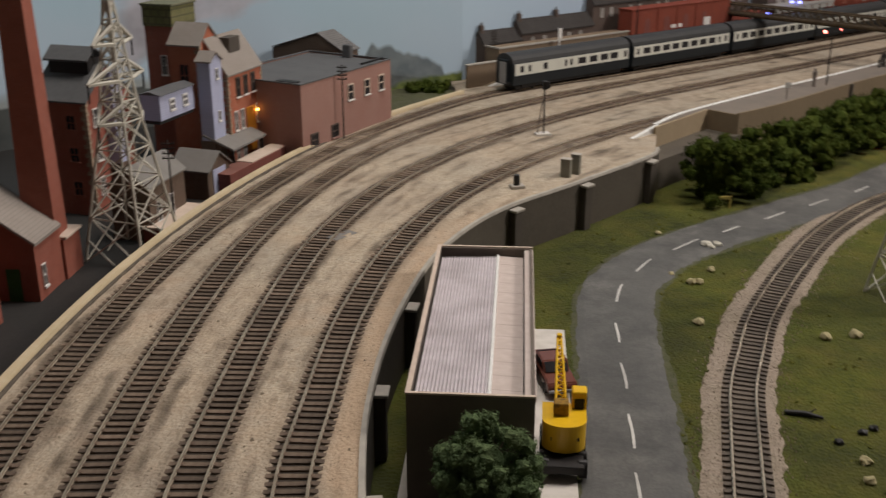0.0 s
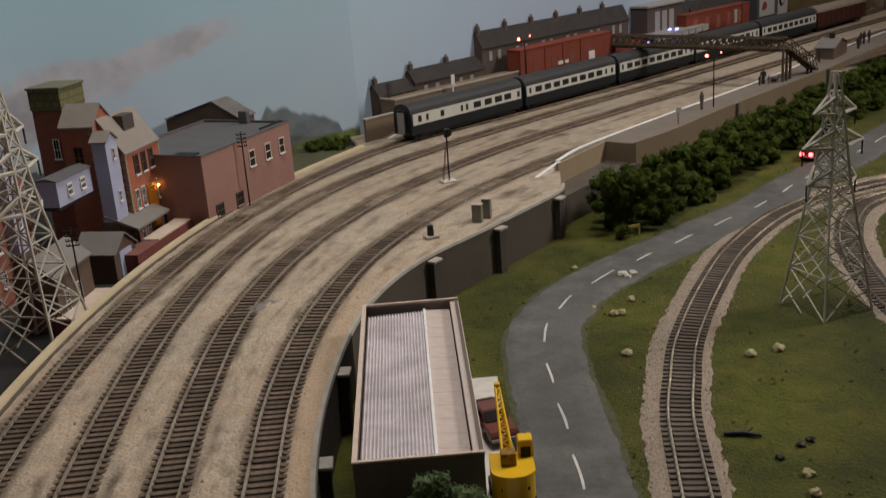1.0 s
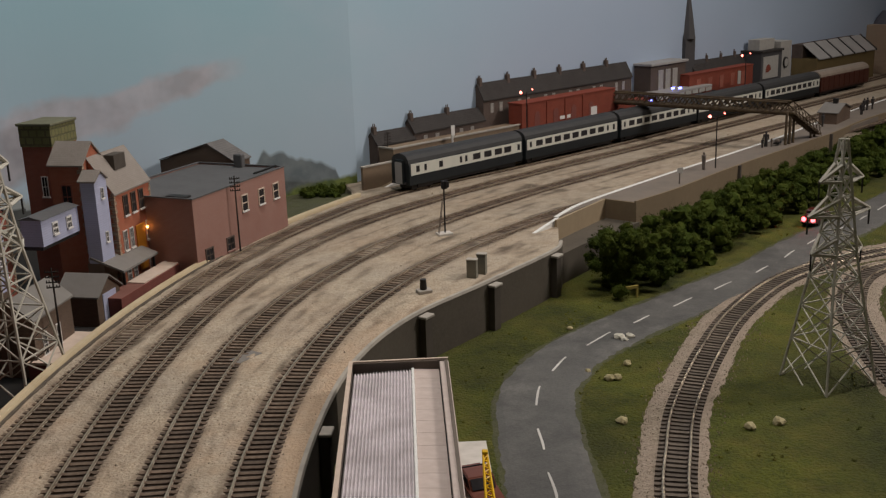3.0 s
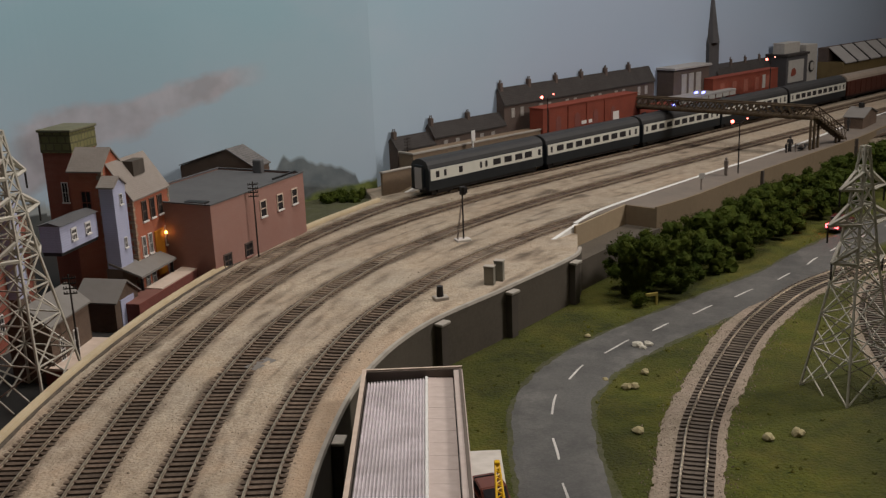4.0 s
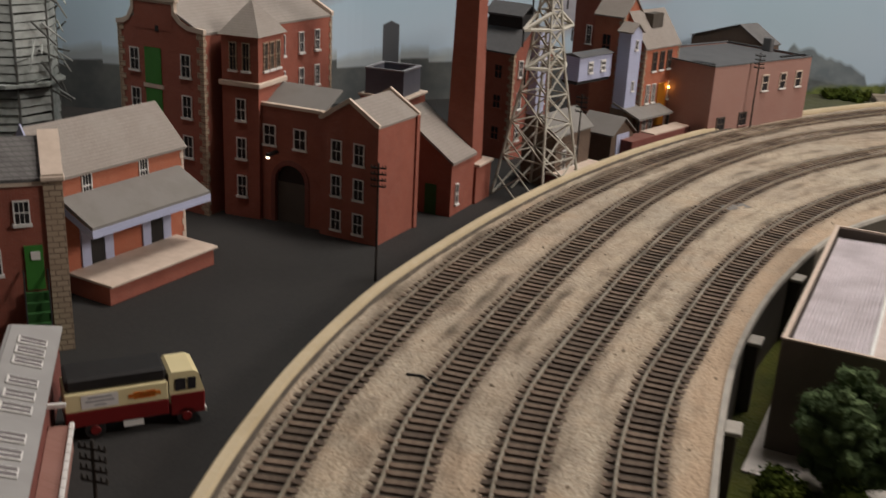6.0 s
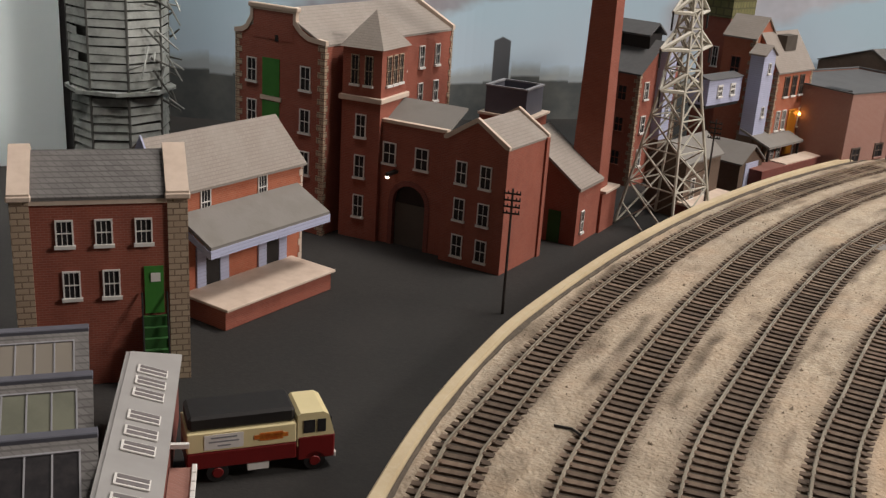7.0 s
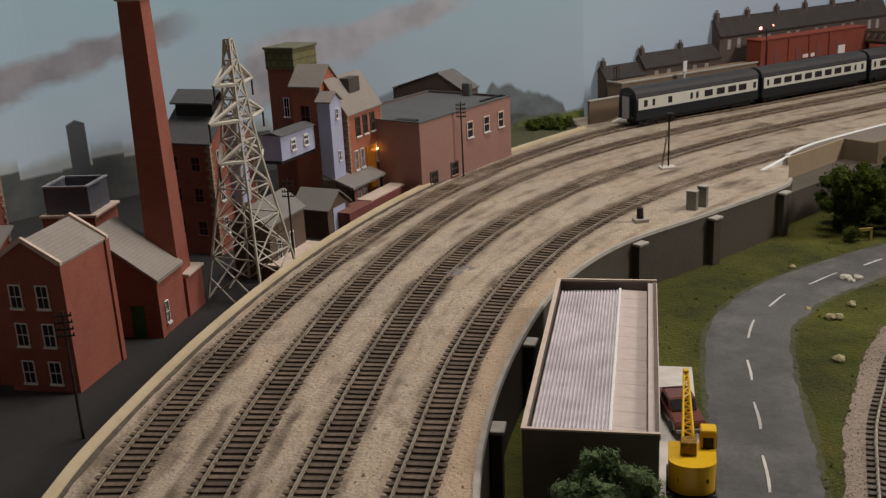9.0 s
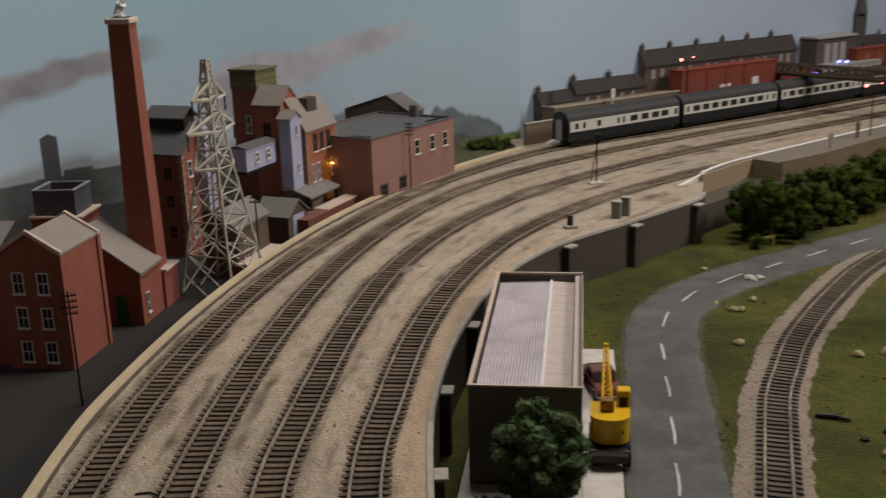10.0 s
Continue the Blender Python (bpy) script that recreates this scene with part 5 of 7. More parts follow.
# local x is forward
bm = bmesh.new()
box(bm, -36, 15, -12.5, 12.5, 8, 17, bevel=0.5)
part("lower_body", bm, MAROON, lorry, "dark red lower body")
part("body", boxed(-36, 15, -12.3, 12.3, 17, 28, bevel=0.6), CREAM, lorry, "cream body side")
part("load_cover", boxed(-35, 14.5, -11, 11, 28, 36, bevel=1.5), BLACK, lorry, "dark load cover")
bm = bmesh.new()
prism(bm, [(15.5, 14), (33, 14), (33.5, 20), (30.8, 30.5), (28, 32.5), (17, 32.5), (15.5, 31)], -12, 12)
part("cab", bm, CREAM, lorry, "cream cab")
part("cab_lower", boxed(15.6, 33.8, -12.4, 12.4, 6, 19.5, bevel=0.8), MAROON, lorry)
for s in (-1, 1):
    part("side_window", boxed(18.5, 24, s * 12.1 - 0.3, s * 12.1 + 0.3, 21.5, 28.5), PANE, lorry)
    part("side_window", boxed(25.2, 29.2, s * 12.1 - 0.3, s * 12.1 + 0.3, 21.5, 28.5), PANE, lorry)
    plate = part("name_panel", boxed(-28, -10, s * 12.35 - 0.2, s * 12.35 + 0.2, 18.5, 26.5), FRAME, lorry, "pale lettered panel")
    for k, (a, b) in enumerate(((-25, -13), (-26, -12), (-22, -16))):
        part("writing_bar", boxed(a, b, s * 12.62 - 0.1, s * 12.62 + 0.1, 24.4 - 2.2 * k, 25.2 - 2.2 * k), TANK_RIM, plate)
    badge = bmesh.new()
    for a, b, h in ((-5, 11, 2.2), (-2.5, 8.5, 4.2)):
        box(badge, a, b, s * 12.35 - 0.25, s * 12.35 + 0.25, 22.4 - h / 2, 22.4 + h / 2)
    part("badge", badge, BADGE, lorry, "red and orange oval badge")
    for x in (-22, 24):
        w = bmesh.new()
        rod(w, (x, s * 8, 5.2), (x, s * 12.4, 5.2), 5.2, 5.2, 18)
        wheel = part("wheel", w, BLACK, lorry)
        w = bmesh.new()
        rod(w, (x, s * 12.3, 5.2), (x, s * 12.9, 5.2), 2.8, 2.4, 14)
        part("hub", w, MAROON, wheel, "dark red hub")
part("windscreen", boxed(31.2, 32.4, -10.5, 10.5, 21.5, 28.5), PANE, lorry)
part("bumper", boxed(33.6, 34.6, -12, 12, 6, 8.5), FRAME, lorry)
part("tank", boxed(-8, 2, -12, -9, 4, 7.5), FRAME, lorry, "pale fuel tank")

# ---------------------------------------------------------------- slatted cooling tower at the end of the backdrop
ct = thing("cooling_tower", -801, 581.3, Y0, 0, "weathered grey slatted timber cooling tower with broken slats", "cooling tower", size=(1.218, 1.218, 1.243))
R0, TOP, SIDES, LEDGE = 35.0, 330.0, 8, 62.0


def tower_r(z):
    return R0 * (1 + 0.10 * z / TOP)


corner = [2 * math.pi * (k + 0.3) / SIDES for k in range(SIDES)]
for a in corner:
    bm = bmesh.new()
    rod(bm, (R0 * math.cos(a), R0 * math.sin(a), 0), (tower_r(TOP) * math.cos(a), tower_r(TOP) * math.sin(a), TOP), 1.1, 1.0, 6)
    part("post", bm, SLAT_DARK, ct)
core = bmesh.new()
rod(core, (0, 0, 0), (0, 0, TOP - 2), R0 * 0.86, R0 * 0.95, 16)
part("core", core, SLAT_DARK, ct, "dark inner casing")
STEP = 6.2


def slat(bm, k, z, r):
    """One weathered board across a side of the tower, a little out of true."""
    a0, a1 = corner[k], corner[(k + 1) % SIDES]
    p, q = Vector((math.cos(a0) * r, math.sin(a0) * r, z)), Vector((math.cos(a1) * r, math.sin(a1) * r, z))
    m = ((p + q) / 2).normalized()
    m.z = 0
    p.z += random.uniform(-0.5, 0.5)
    q.z += random.uniform(-0.5, 0.5)
    if random.random() < 0.07:
        q = p + (q - p) * random.uniform(0.45, 0.8)
        q.z -= random.uniform(0, 3)
    up = Vector((0, 0, 5.3 + random.uniform(-0.4, 0.3))) - m * 1.0
    vs = [bm.verts.new(v) for v in (p, q, q + up, p + up, p - m * 0.7, q - m * 0.7, q + up - m * 0.7, p + up - m * 0.7)]
    for f in ((0, 1, 2, 3), (5, 4, 7, 6), (4, 0, 3, 7), (1, 5, 6, 2), (3, 2, 6, 7), (4, 5, 1, 0)):
        bm.faces.new([vs[i] for i in f])


for i in range(int((TOP - 6) / STEP)):
    z = 3 + i * STEP
    if abs(z + 3 - LEDGE) < 3.2:
        continue
    if z < 170:
        for k in range(SIDES):
            bm = bmesh.new()
            slat(bm, k, z, tower_r(z) + 0.8)
            part("slat", bm, SLAT, ct)
    else:
        bm = bmesh.new()
        for k in range(SIDES):
            slat(bm, k, z, tower_r(z) + 0.8)
        part("slat_ring", bm, SLAT, ct)
bm = bmesh.new()
rod(bm, (0, 0, LEDGE - 1.5), (0, 0, LEDGE + 1.2), R0 + 5.5, R0 + 5.5, SIDES)
part("ledge", bm, SLAT, ct, "grey timber ledge round the tower")
for i in range(26):
    a = math.radians(random.uniform(-25, 55))
    z = random.uniform(55, 135)
    r = tower_r(z) + 1
    tip = Vector((math.cos(a) * (r + random.uniform(3, 11)), math.sin(a) * (r + random.uniform(3, 11)), z + random.uniform(-22, 10)))
    side = random.uniform(0.15, 0.5) * random.choice((-1, 1))
    bm = bmesh.new()
    rod(bm, (math.cos(a + side) * r, math.sin(a + side) * r, z), tip, 0.9, 0.6, 5)
    part("broken_slat", bm, random.choice((SLAT, SLAT, SLAT_DARK)), ct)
# ---------------------------------------------------------------- platform
bm = bmesh.new()
plat = [(137.2, 1191.3), (180.5, 1264.5), (324.5, 1429.2), (450, 1565.4), (558.5, 1687.6), (772.3, 1944), (1355.9, 2592), (1499.2, 2556.6), (847.7, 1933.5), (646.2, 1701.2), (429.8, 1466.1), (309.2, 1324.1), (243.7, 1258.7), (209.4, 1286)]
sheet(bm, plat, -14, 9)
bmesh.ops.triangulate(bm, faces=[f for f in bm.faces if len(f.verts) > 4])
tagged(part("platform", bm, PLATFORM), "long grey station platform with a white edge", "platform", kind="structure")
bm = bmesh.new()
edge = way([(135.2, 1193.2), (180.7, 1267.6), (324.7, 1432.4), (450.3, 1568.7), (558.8, 1690.9), (772.6, 1947.4), (1353.8, 2592.5)], 20)
sweep(bm, edge, [(1.2, 7.0), (1.2, 9.7), (-3.6, 9.7), (-3.6, 7.0)])
tagged(part("platform_edge", bm, WHITE), "white painted platform edge", "platform edge", kind="structure")
ramp = thing("platform_ramp", 0, 0, 0, 0, "white-edged ramp at the end of the platform", "ramp", kind="structure")
bm = bmesh.new()
lo = [bm.verts.new(v) for v in ((105.3, 1154.6, 0.3), (109.5, 1152.6, 0.3), (140.1, 1189.4, 0.3), (135.9, 1189.9, 0.3))]
hi = [bm.verts.new(v) for v in ((105.3, 1154.6, 1.2), (109.5, 1152.6, 1.2), (140.1, 1189.4, 9.2), (135.9, 1189.9, 9.2))]
bm.faces.new(lo[::-1])
bm.faces.new(hi)
for i in range(4):
    bm.faces.new((lo[i], lo[(i + 1) % 4], hi[(i + 1) % 4], hi[i]))
part("slope", bm, WHITE, ramp)
end_ramp = thing("bay_ramp", 0, 0, 0, 0, "sandy ramp with a white edge at the tail of the train", "ramp", kind="structure")
for name, mat, plan in (("slope", TAN_CARD, ((-110, 1440), (-79, 1438), (-53, 1463), (-74, 1480))), ("edge", WHITE, ((-78.6, 1437.6), (-74.6, 1435.6), (-48.6, 1460.4), (-52.6, 1462.6)))):
    bm = bmesh.new()
    tops = (0.8, 0.8, 9.0, 9.0)
    lo = [bm.verts.new((x, y, -1)) for x, y in plan]
    hi = [bm.verts.new((x, y, z + (0.4 if mat is WHITE else 0))) for (x, y), z in zip(plan, tops)]
    bm.faces.new(lo[::-1])
    bm.faces.new(hi)
    for k in range(4):
        bm.faces.new((lo[k], lo[(k + 1) % 4], hi[(k + 1) % 4], hi[k]))
    part(name, bm, mat, end_ramp)
# wall that carries the platform above the hedge
bm = bmesh.new()
outer = way([(135.3, 1179.1), (153.7, 1204.9), (208.9, 1282.7)], 10)
sweep(bm, outer, [(1.5, -19), (1.5, 9.2), (-1.5, 9.2), (-1.5, -19)])
tagged(part("wall_platform_end", bm, PALE_TAN_CARD), "tan card wall at the platform end", "wall", kind="structure")
bm = bmesh.new()
outer = way([(132, 1114.5), (170.7, 1167.1), (224.8, 1229), (247.4, 1254.3)], 10)
sweep(bm, outer, [(1.5, -50), (1.5, -15), (-1.5, -15), (-1.5, -50)])
sheet(bm, [(132.2, 1117.5), (170.8, 1167.9), (223.7, 1229.1), (243.2, 1254.8), (208.8, 1281.1), (153.6, 1203.4), (136.4, 1180.5)], -20, -15.5)
bmesh.ops.triangulate(bm, faces=[f for f in bm.faces if len(f.verts) > 4])
tagged(part("wall_platform_foot", bm, CONCRETE), "grey-brown card wall below the tan platform end", "wall", kind="structure")
bm = bmesh.new()
outer = way([(208.9, 1282.7), (243.2, 1254.8)], 10)
sweep(bm, outer, [(1.5, -50), (1.5, 9.2), (-1.5, 9.2), (-1.5, -50)])
tagged(part("wall_platform_step", bm, TAN_CARD), "tan card wall below the platform", "wall", kind="structure")
bm = bmesh.new()
outer = way([(242, 1253.4), (308.6, 1320.9), (429, 1462.4), (644.6, 1696.2), (845.3, 1927), (1493.7, 2546.2)], 15)
sweep(bm, outer, [(1.5, -50), (1.5, 11.5), (-1.5, 11.5), (-1.5, -50)])
tagged(part("wall_platform", bm, TAN_CARD), "tan card wall below the long platform", "wall", kind="structure")
for x, y in ((426.7, 1460.2), (644.6, 1695.4)):
    t = thing("platform_pier", x, y, -50, 60, "narrow dark pier on the platform wall", "pier", "platform wall piers")
    part("shaft", boxed(-3, 3, -5, 1, 0, 61), PIER, t)

# ---------------------------------------------------------------- coaches
BODY = [(-17, 9), (17, 9), (17.6, 20), (17.2, 34), (15, 40), (-15, 40), (-17.2, 34), (-17.6, 20)]


def coach(s, seats, brake=False, brown=False):
    """A corridor coach; seats: rows of (middle, width) of its side windows."""
    at = station(s, 0)
    t = thing("railway_coach", at.x, at.y, 1.4, STATION_TURN, "plain dark brown parcels coach with a pale roof edge" if brown else "dark blue-green and cream model railway coach", "coach", "standing train", size=(LONG, 1.05, TALL))
    L = 257.0
    bm = bmesh.new()
    prism(bm, BODY, 0, L, "x")
    part("body", bm, BROWN_COACH if brown else COACH_DARK, t)
    bm = bmesh.new()
    arc = [(-16.6, 37), (-15.6, 41.5), (-12, 45.5), (-6, 48), (0, 48.8), (6, 48), (12, 45.5), (15.6, 41.5), (16.6, 37)]
    prism(bm, arc, -0.6, L + 0.6, "x")
    part("roof", bm, ROOF_PALE if brown else COACH_ROOF, t, "grey curved roof")
    if not brown:
        for side in (-1, 1):
            band = part("cream_band", boxed(3, L - 3, side * 17.4 - 0.5, side * 17.4 + 0.5, 21.5, 36), COACH_CREAM, t, "cream window band")
            for mid, width in seats:
                part("window", boxed(mid - width / 2, mid + width / 2, side * 17.95 - 0.15, side * 17.95 + 0.15, 25, 33), PANE, band)
    else:
        for k in range(9):
            part("door", boxed(12 + 27 * k, 24 + 27 * k, -18.1, -17.4, 11, 36), BROWN_COACH, t)
    part("gangway", boxed(-4, 0.3, -8.5, 8.5, 10, 41, bevel=0.6), COACH_DARK, t)
    part("gangway_door", boxed(-4.6, -3.9, -6.5, 6.5, 11, 38), PALE_ROOF, t, "pale grey gangway door")
    part("gangway", boxed(L - 0.3, L + 3.5, -8.5, 8.5, 10, 41, bevel=0.6), COACH_DARK, t)
    part("underframe", boxed(20, L - 20, -14, 14, 5, 9), BLACK, t)
    for x in (32, L - 32):
        bogie = part("bogie", boxed(x - 22, x + 22, -12, 12, 2.5, 8, bevel=0.6), BLACK, t)
        for a in (-15, 15):
            for side in (-1, 1):
                bm = bmesh.new()
                rod(bm, (x + a, side * 8, 7), (x + a, side * 11, 7), 6.2, 6.2, 14)
                part("wheel", bm, BLACK, bogie)
    for side in (-1, 1):
        bm = bmesh.new()
        rod(bm, (-6, side * 11, 12), (0, side * 11, 12), 1.8, 1.2, 8)
        part("buffer", bm, BLACK, t)
    return t


SEATS = [(12, 5)] + [(34 + 24.5 * i, 17) for i in range(8)] + [(226, 5), (244, 6)]
BRAKE = [(17, 7), (33, 5), (66, 8), (110, 5), (122, 5), (146, 17), (172, 17), (197, 17), (220, 17), (247, 6)]
coach(-12, BRAKE, brake=True)
for i in range(1, 5):
    coach(-12 + 266 * i - (4 if i > 2 else 0), SEATS)
coach(1313, [], brown=True)

# ---------------------------------------------------------------- walls and terraces behind the train
def station_thing(name, s, off, z, label, category, group="", turn=0):
    at = station(s, off, z)
    return thing(name, at.x, at.y, at.z, STATION_TURN + turn, label, category, group, size=(LONG, DEEP, TALL))


t = station_thing("boundary_wall", -42, 46, 0, "tan brick boundary wall behind the train", "wall")
part("wall", boxed(0, 86, -2, 2, 0, 30), PLATFORM_WALL, t)
part("coping", boxed(-1, 87, -3, 3, 30, 31.5), CAP, t)
t = station_thing("retaining_building", 22, 46, 0, "long low brown brick building with a pale parapet", "building")
part("wall", boxed(0, 300, -2, 26, 0, 46), PLATFORM_WALL, t)
part("coping", boxed(-1, 301, -3, 1, 46, 48), CAP, t, "pale parapet")
part("coping", boxed(-1, 3, 1, 27, 46, 48), CAP, t)
t = station_thing("red_brick_building", 323, 40, 0, "long bright red brick warehouse wall behind the train", "warehouse")
part("wall", boxed(0, 272, 0, 26, 0, 76), RED_WALL, t)
part("coping", boxed(-1, 273, -1, 27, 76, 77.5), RED_WALL, t)
for k in range(4):
    bm = bmesh.new()
    prism(bm, [(34 + 52 * k + 7 + 7 * math.cos(a), 56 + 7 * math.sin(a)) for a in (math.pi * j / 6 for j in range(7))] + [(34 + 52 * k, 38), (48 + 52 * k, 38)], -0.5, 0.2)
    # Set proud of the wall; darker brick carries the shade of a recess.
    part("recess", bm, DOCK_BRICK, t, "arched panel with recess shade put in its dark brick")
    part("pilaster", boxed(14 + 52 * k, 19 + 52 * k, -1.6, 0.1, 0, 75), RED_WALL, t)
part("pale_door", boxed(196, 214, -0.8, 0.1, 34, 54), FRAME, t, "pale arched doorway")
part("sign_board", boxed(104, 134, -1.0, -0.3, 44, 49), FRAME, t)


def terrace(s, off, length, eave, rise, bays, label):
    """A row of dark terraced houses with a chimney to each house."""
    t = station_thing("terrace_row", s, off, 0, label, "terraced houses", "terraces behind the station")
    bm = bmesh.new()
    prism(bm, [(0, 0), (24, 0), (24, eave), (12, eave + rise), (0, eave)], 0, length, "x")
    part("wall", bm, SOOT_BRICK, t)
    bm = bmesh.new()
    prism(bm, [(-2, eave - 2), (12, eave + rise + 0.4), (12, eave + rise + 2), (-2, eave)], -1, length + 1, "x")
    prism(bm, [(26, eave - 2), (12, eave + rise + 0.4), (12, eave + rise + 2), (26, eave)], -1, length + 1, "x")
    part("roof", bm, SOOT_SLATE, t)
    wide = length / bays
    for i in range(bays):
        stackpart = part("chimney", boxed(wide * i + 3, wide * i + 10, 9, 15, eave + rise - 4, eave + rise + 9, bevel=0.4), SOOT_BRICK, t)
        for a in (4.6, 8.2):
            bm = bmesh.new()
            rod(bm, (wide * i + a, 12, eave + rise + 9), (wide * i + a, 12, eave + rise + 13), 1.0, 0.8, 6)
            part("chimney_pot", bm, SOOT_BRICK, stackpart)
        for a in (0.30, 0.62):
            f = piece("window", ("twin", 7, 13), lambda: window_frame(6.5, 13, 1), FRAME_GREY, t, pose((wide * (i + a)) * MM, 0, (eave - 20) * MM))
            piece("pane", ("twin_pane", 7, 13), lambda: boxed(-3.25, 3.25, -0.25, 0.2, 0, 13), PANE_PALE, f, Matrix())
    return t


terrace(25, 78, 82, 48, 14, 1, "dark brown terraced house end behind the train")
terrace(106, 78, 170, 56, 16, 2, "row of dark brown terraced houses with chimneys")
terrace(276, 80, 440, 84, 22, 6, "tall row of dark brown terraced houses with chimneys")
t = station_thing("station_block", 752, 62, 0, "dark stone office block with pale flat roof edge", "office block")
part("wall", boxed(0, 128, 0, 40, 0, 98), SOOT_BRICK, t)
part("roof", boxed(-4, 132, -4, 44, 98, 102, bevel=0.5), PALE_ROOF, t, "pale roof slab")
for k in range(3):
    f = piece("window", ("tall", 14, 40), lambda: window_frame(14, 40, 2), FRAME_GREY, t, pose((36 + 26 * k) * MM, 0, 48 * MM))
    piece("pane", ("tall_pane", 14, 40), lambda: boxed(-7, 7, -0.25, 0.2, 0, 40), PANE_PALE, f, Matrix())
t = station_thing("church", 905, 92, 0, "dark grey church with a tall slender spire", "church")
part("nave", boxed(0, 110, 0, 14, 0, 92), SPIRE, t)
part("tower", boxed(24, 62, -3, 12, 0, 132), SPIRE, t)
bm = bmesh.new()
rod(bm, (43, 5, 132), (43, 5, 236), 17, 1.0, 8)
part("spire", bm, SPIRE, t)
for a in (25, 61):
    bm = bmesh.new()
    rod(bm, (a, 1, 130), (a, 1, 146), 3, 0.4, 4)
    part("pinnacle", bm, SPIRE, t)
t = station_thing("station_building", 595, 40, 0, "low station building with pale canopy and blue lamps", "station building")
part("wall", boxed(0, 430, 4, 26, 0, 50), RED_WALL, t)
part("canopy", boxed(120, 330, -10, 26, 52, 56, bevel=0.5), PALE_ROOF, t, "pale canopy")
for k in range(8):
    part("valance", boxed(122 + 26 * k, 144 + 26 * k, -11, -10.2, 46, 52), FRAME_GREY, t)
for k in range(7):
    part("poster", boxed(20 + 56 * k, 34 + 56 * k, 3.2, 3.9, 18, 42), FRAME if k % 3 else COACH_DARK, t, "pale poster panel" if k % 3 else "dark door")
for a, z in ((92, 46), (98, 44), (170, 60), (196, 58)):
    part("lamp_glass", boxed(a, a + 12, -13, -11.5, z, z + 4, bevel=0.5), LAMP_BLUE, t, "lit blue lamp")
terrace(960, 84, 240, 70, 18, 4, "row of dark brown terraced houses with chimneys")
t = station_thing("red_brick_building", 862, 44, 0, "long red brick wall with a pale door behind the train", "warehouse")
part("wall", boxed(0, 262, 0, 20, 0, 75), RED_WALL, t)
part("coping", boxed(-1, 263, -1, 21, 75, 76.5), RED_WALL, t)
for k in range(5):
    part("recess", boxed(28 + 46 * k, 44 + 46 * k, -0.5, 0.2, 44, 66), BRICK, t)
part("pale_door", boxed(196, 208, -0.8, 0.1, 44, 68), FRAME_GREY, t, "pale doorway")
t = station_thing("signal_cabin_block", 1178, 52, 0, "grey station block with arched panel and pale gable", "station block")
part("wall", boxed(0, 96, 0, 40, 0, 92), SPIRE, t)
part("panel", boxed(8, 78, -1, 0.2, 42, 84), FRAME_GREY, t)
bm = bmesh.new()
prism(bm, [(20, 54), (31, 54)] + [(31 + 11 * math.cos(a), 58 + 11 * math.sin(a)) for a in (math.pi * k / 8 for k in range(9))] + [(20, 58)], -1.8, -1.0)
bmesh.ops.triangulate(bm, faces=[f for f in bm.faces if len(f.verts) > 4])
part("emblem", bm, RED_WALL, t, "reddish arched emblem")
part("roof", boxed(-3, 99, -3, 43, 92, 96), SOOT_SLATE, t)
part("pale_gable", boxed(97, 150, 4, 40, 0, 108), FRAME_GREY, t)
part("rooflight", boxed(10, 80, 10, 34, 96, 116), FRAME_GREY, t)
bm = bmesh.new()
rod(bm, (122, 4.2, 66), (122, 1.5, 66), 11, 11, 20)
clock = part("clock", bm, BLACK, t, "round dark clock")
bm = bmesh.new()
rod(bm, (122, 1.6, 66), (122, 0.9, 66), 8, 8, 20)
part("dial", bm, FRAME_GREY, clock)
t = station_thing("train_shed", 1425, 40, 0, "ochre train shed with ridged pale glass roof", "train shed")
part("wall", boxed(0, 330, 0, 70, 0, 64), OCHRE, t)
for k in range(5):
    bm = bmesh.new()
    prism(bm, [(-4, 62), (34, 92), (34, 94), (-4, 64)], 66 * k + 3, 66 * k + 60, "x")
    part("roof_panel", bm, PALE_ROOF, t, "pale sloping roof panel")
    bm = bmesh.new()
    prism(bm, [(-5, 61), (35, 92), (35, 96), (-5, 65)], 66 * k + 60, 66 * k + 66, "x")
    part("roof_rib", bm, BLACK, t)
part("back_wall", boxed(0, 330, 34, 70, 64, 92), SOOT_BRICK, t)
terrace(1400, 112, 420, 92, 18, 6, "row of dark brown terraced houses with chimneys")
t = station_thing("town_hall", 1850, 40, 0, "tall stone town building with a grey dome roof", "town building")
part("wall", boxed(0, 130, 0, 60, 0, 110), STONE, t)
bm = bmesh.new()
rod(bm, (60, 30, 110), (60, 30, 140), 34, 14, 10)
part("dome", bm, TANK, t)
for k in range(4):
    f = piece("window", ("tall", 14, 40), lambda: window_frame(14, 40, 2), FRAME_GREY, t, pose((18 + 30 * k) * MM, 0, 50 * MM))
    piece("pane", ("tall_pane", 14, 40), lambda: boxed(-7, 7, -0.25, 0.2, 0, 40), PANE_PALE, f, Matrix())

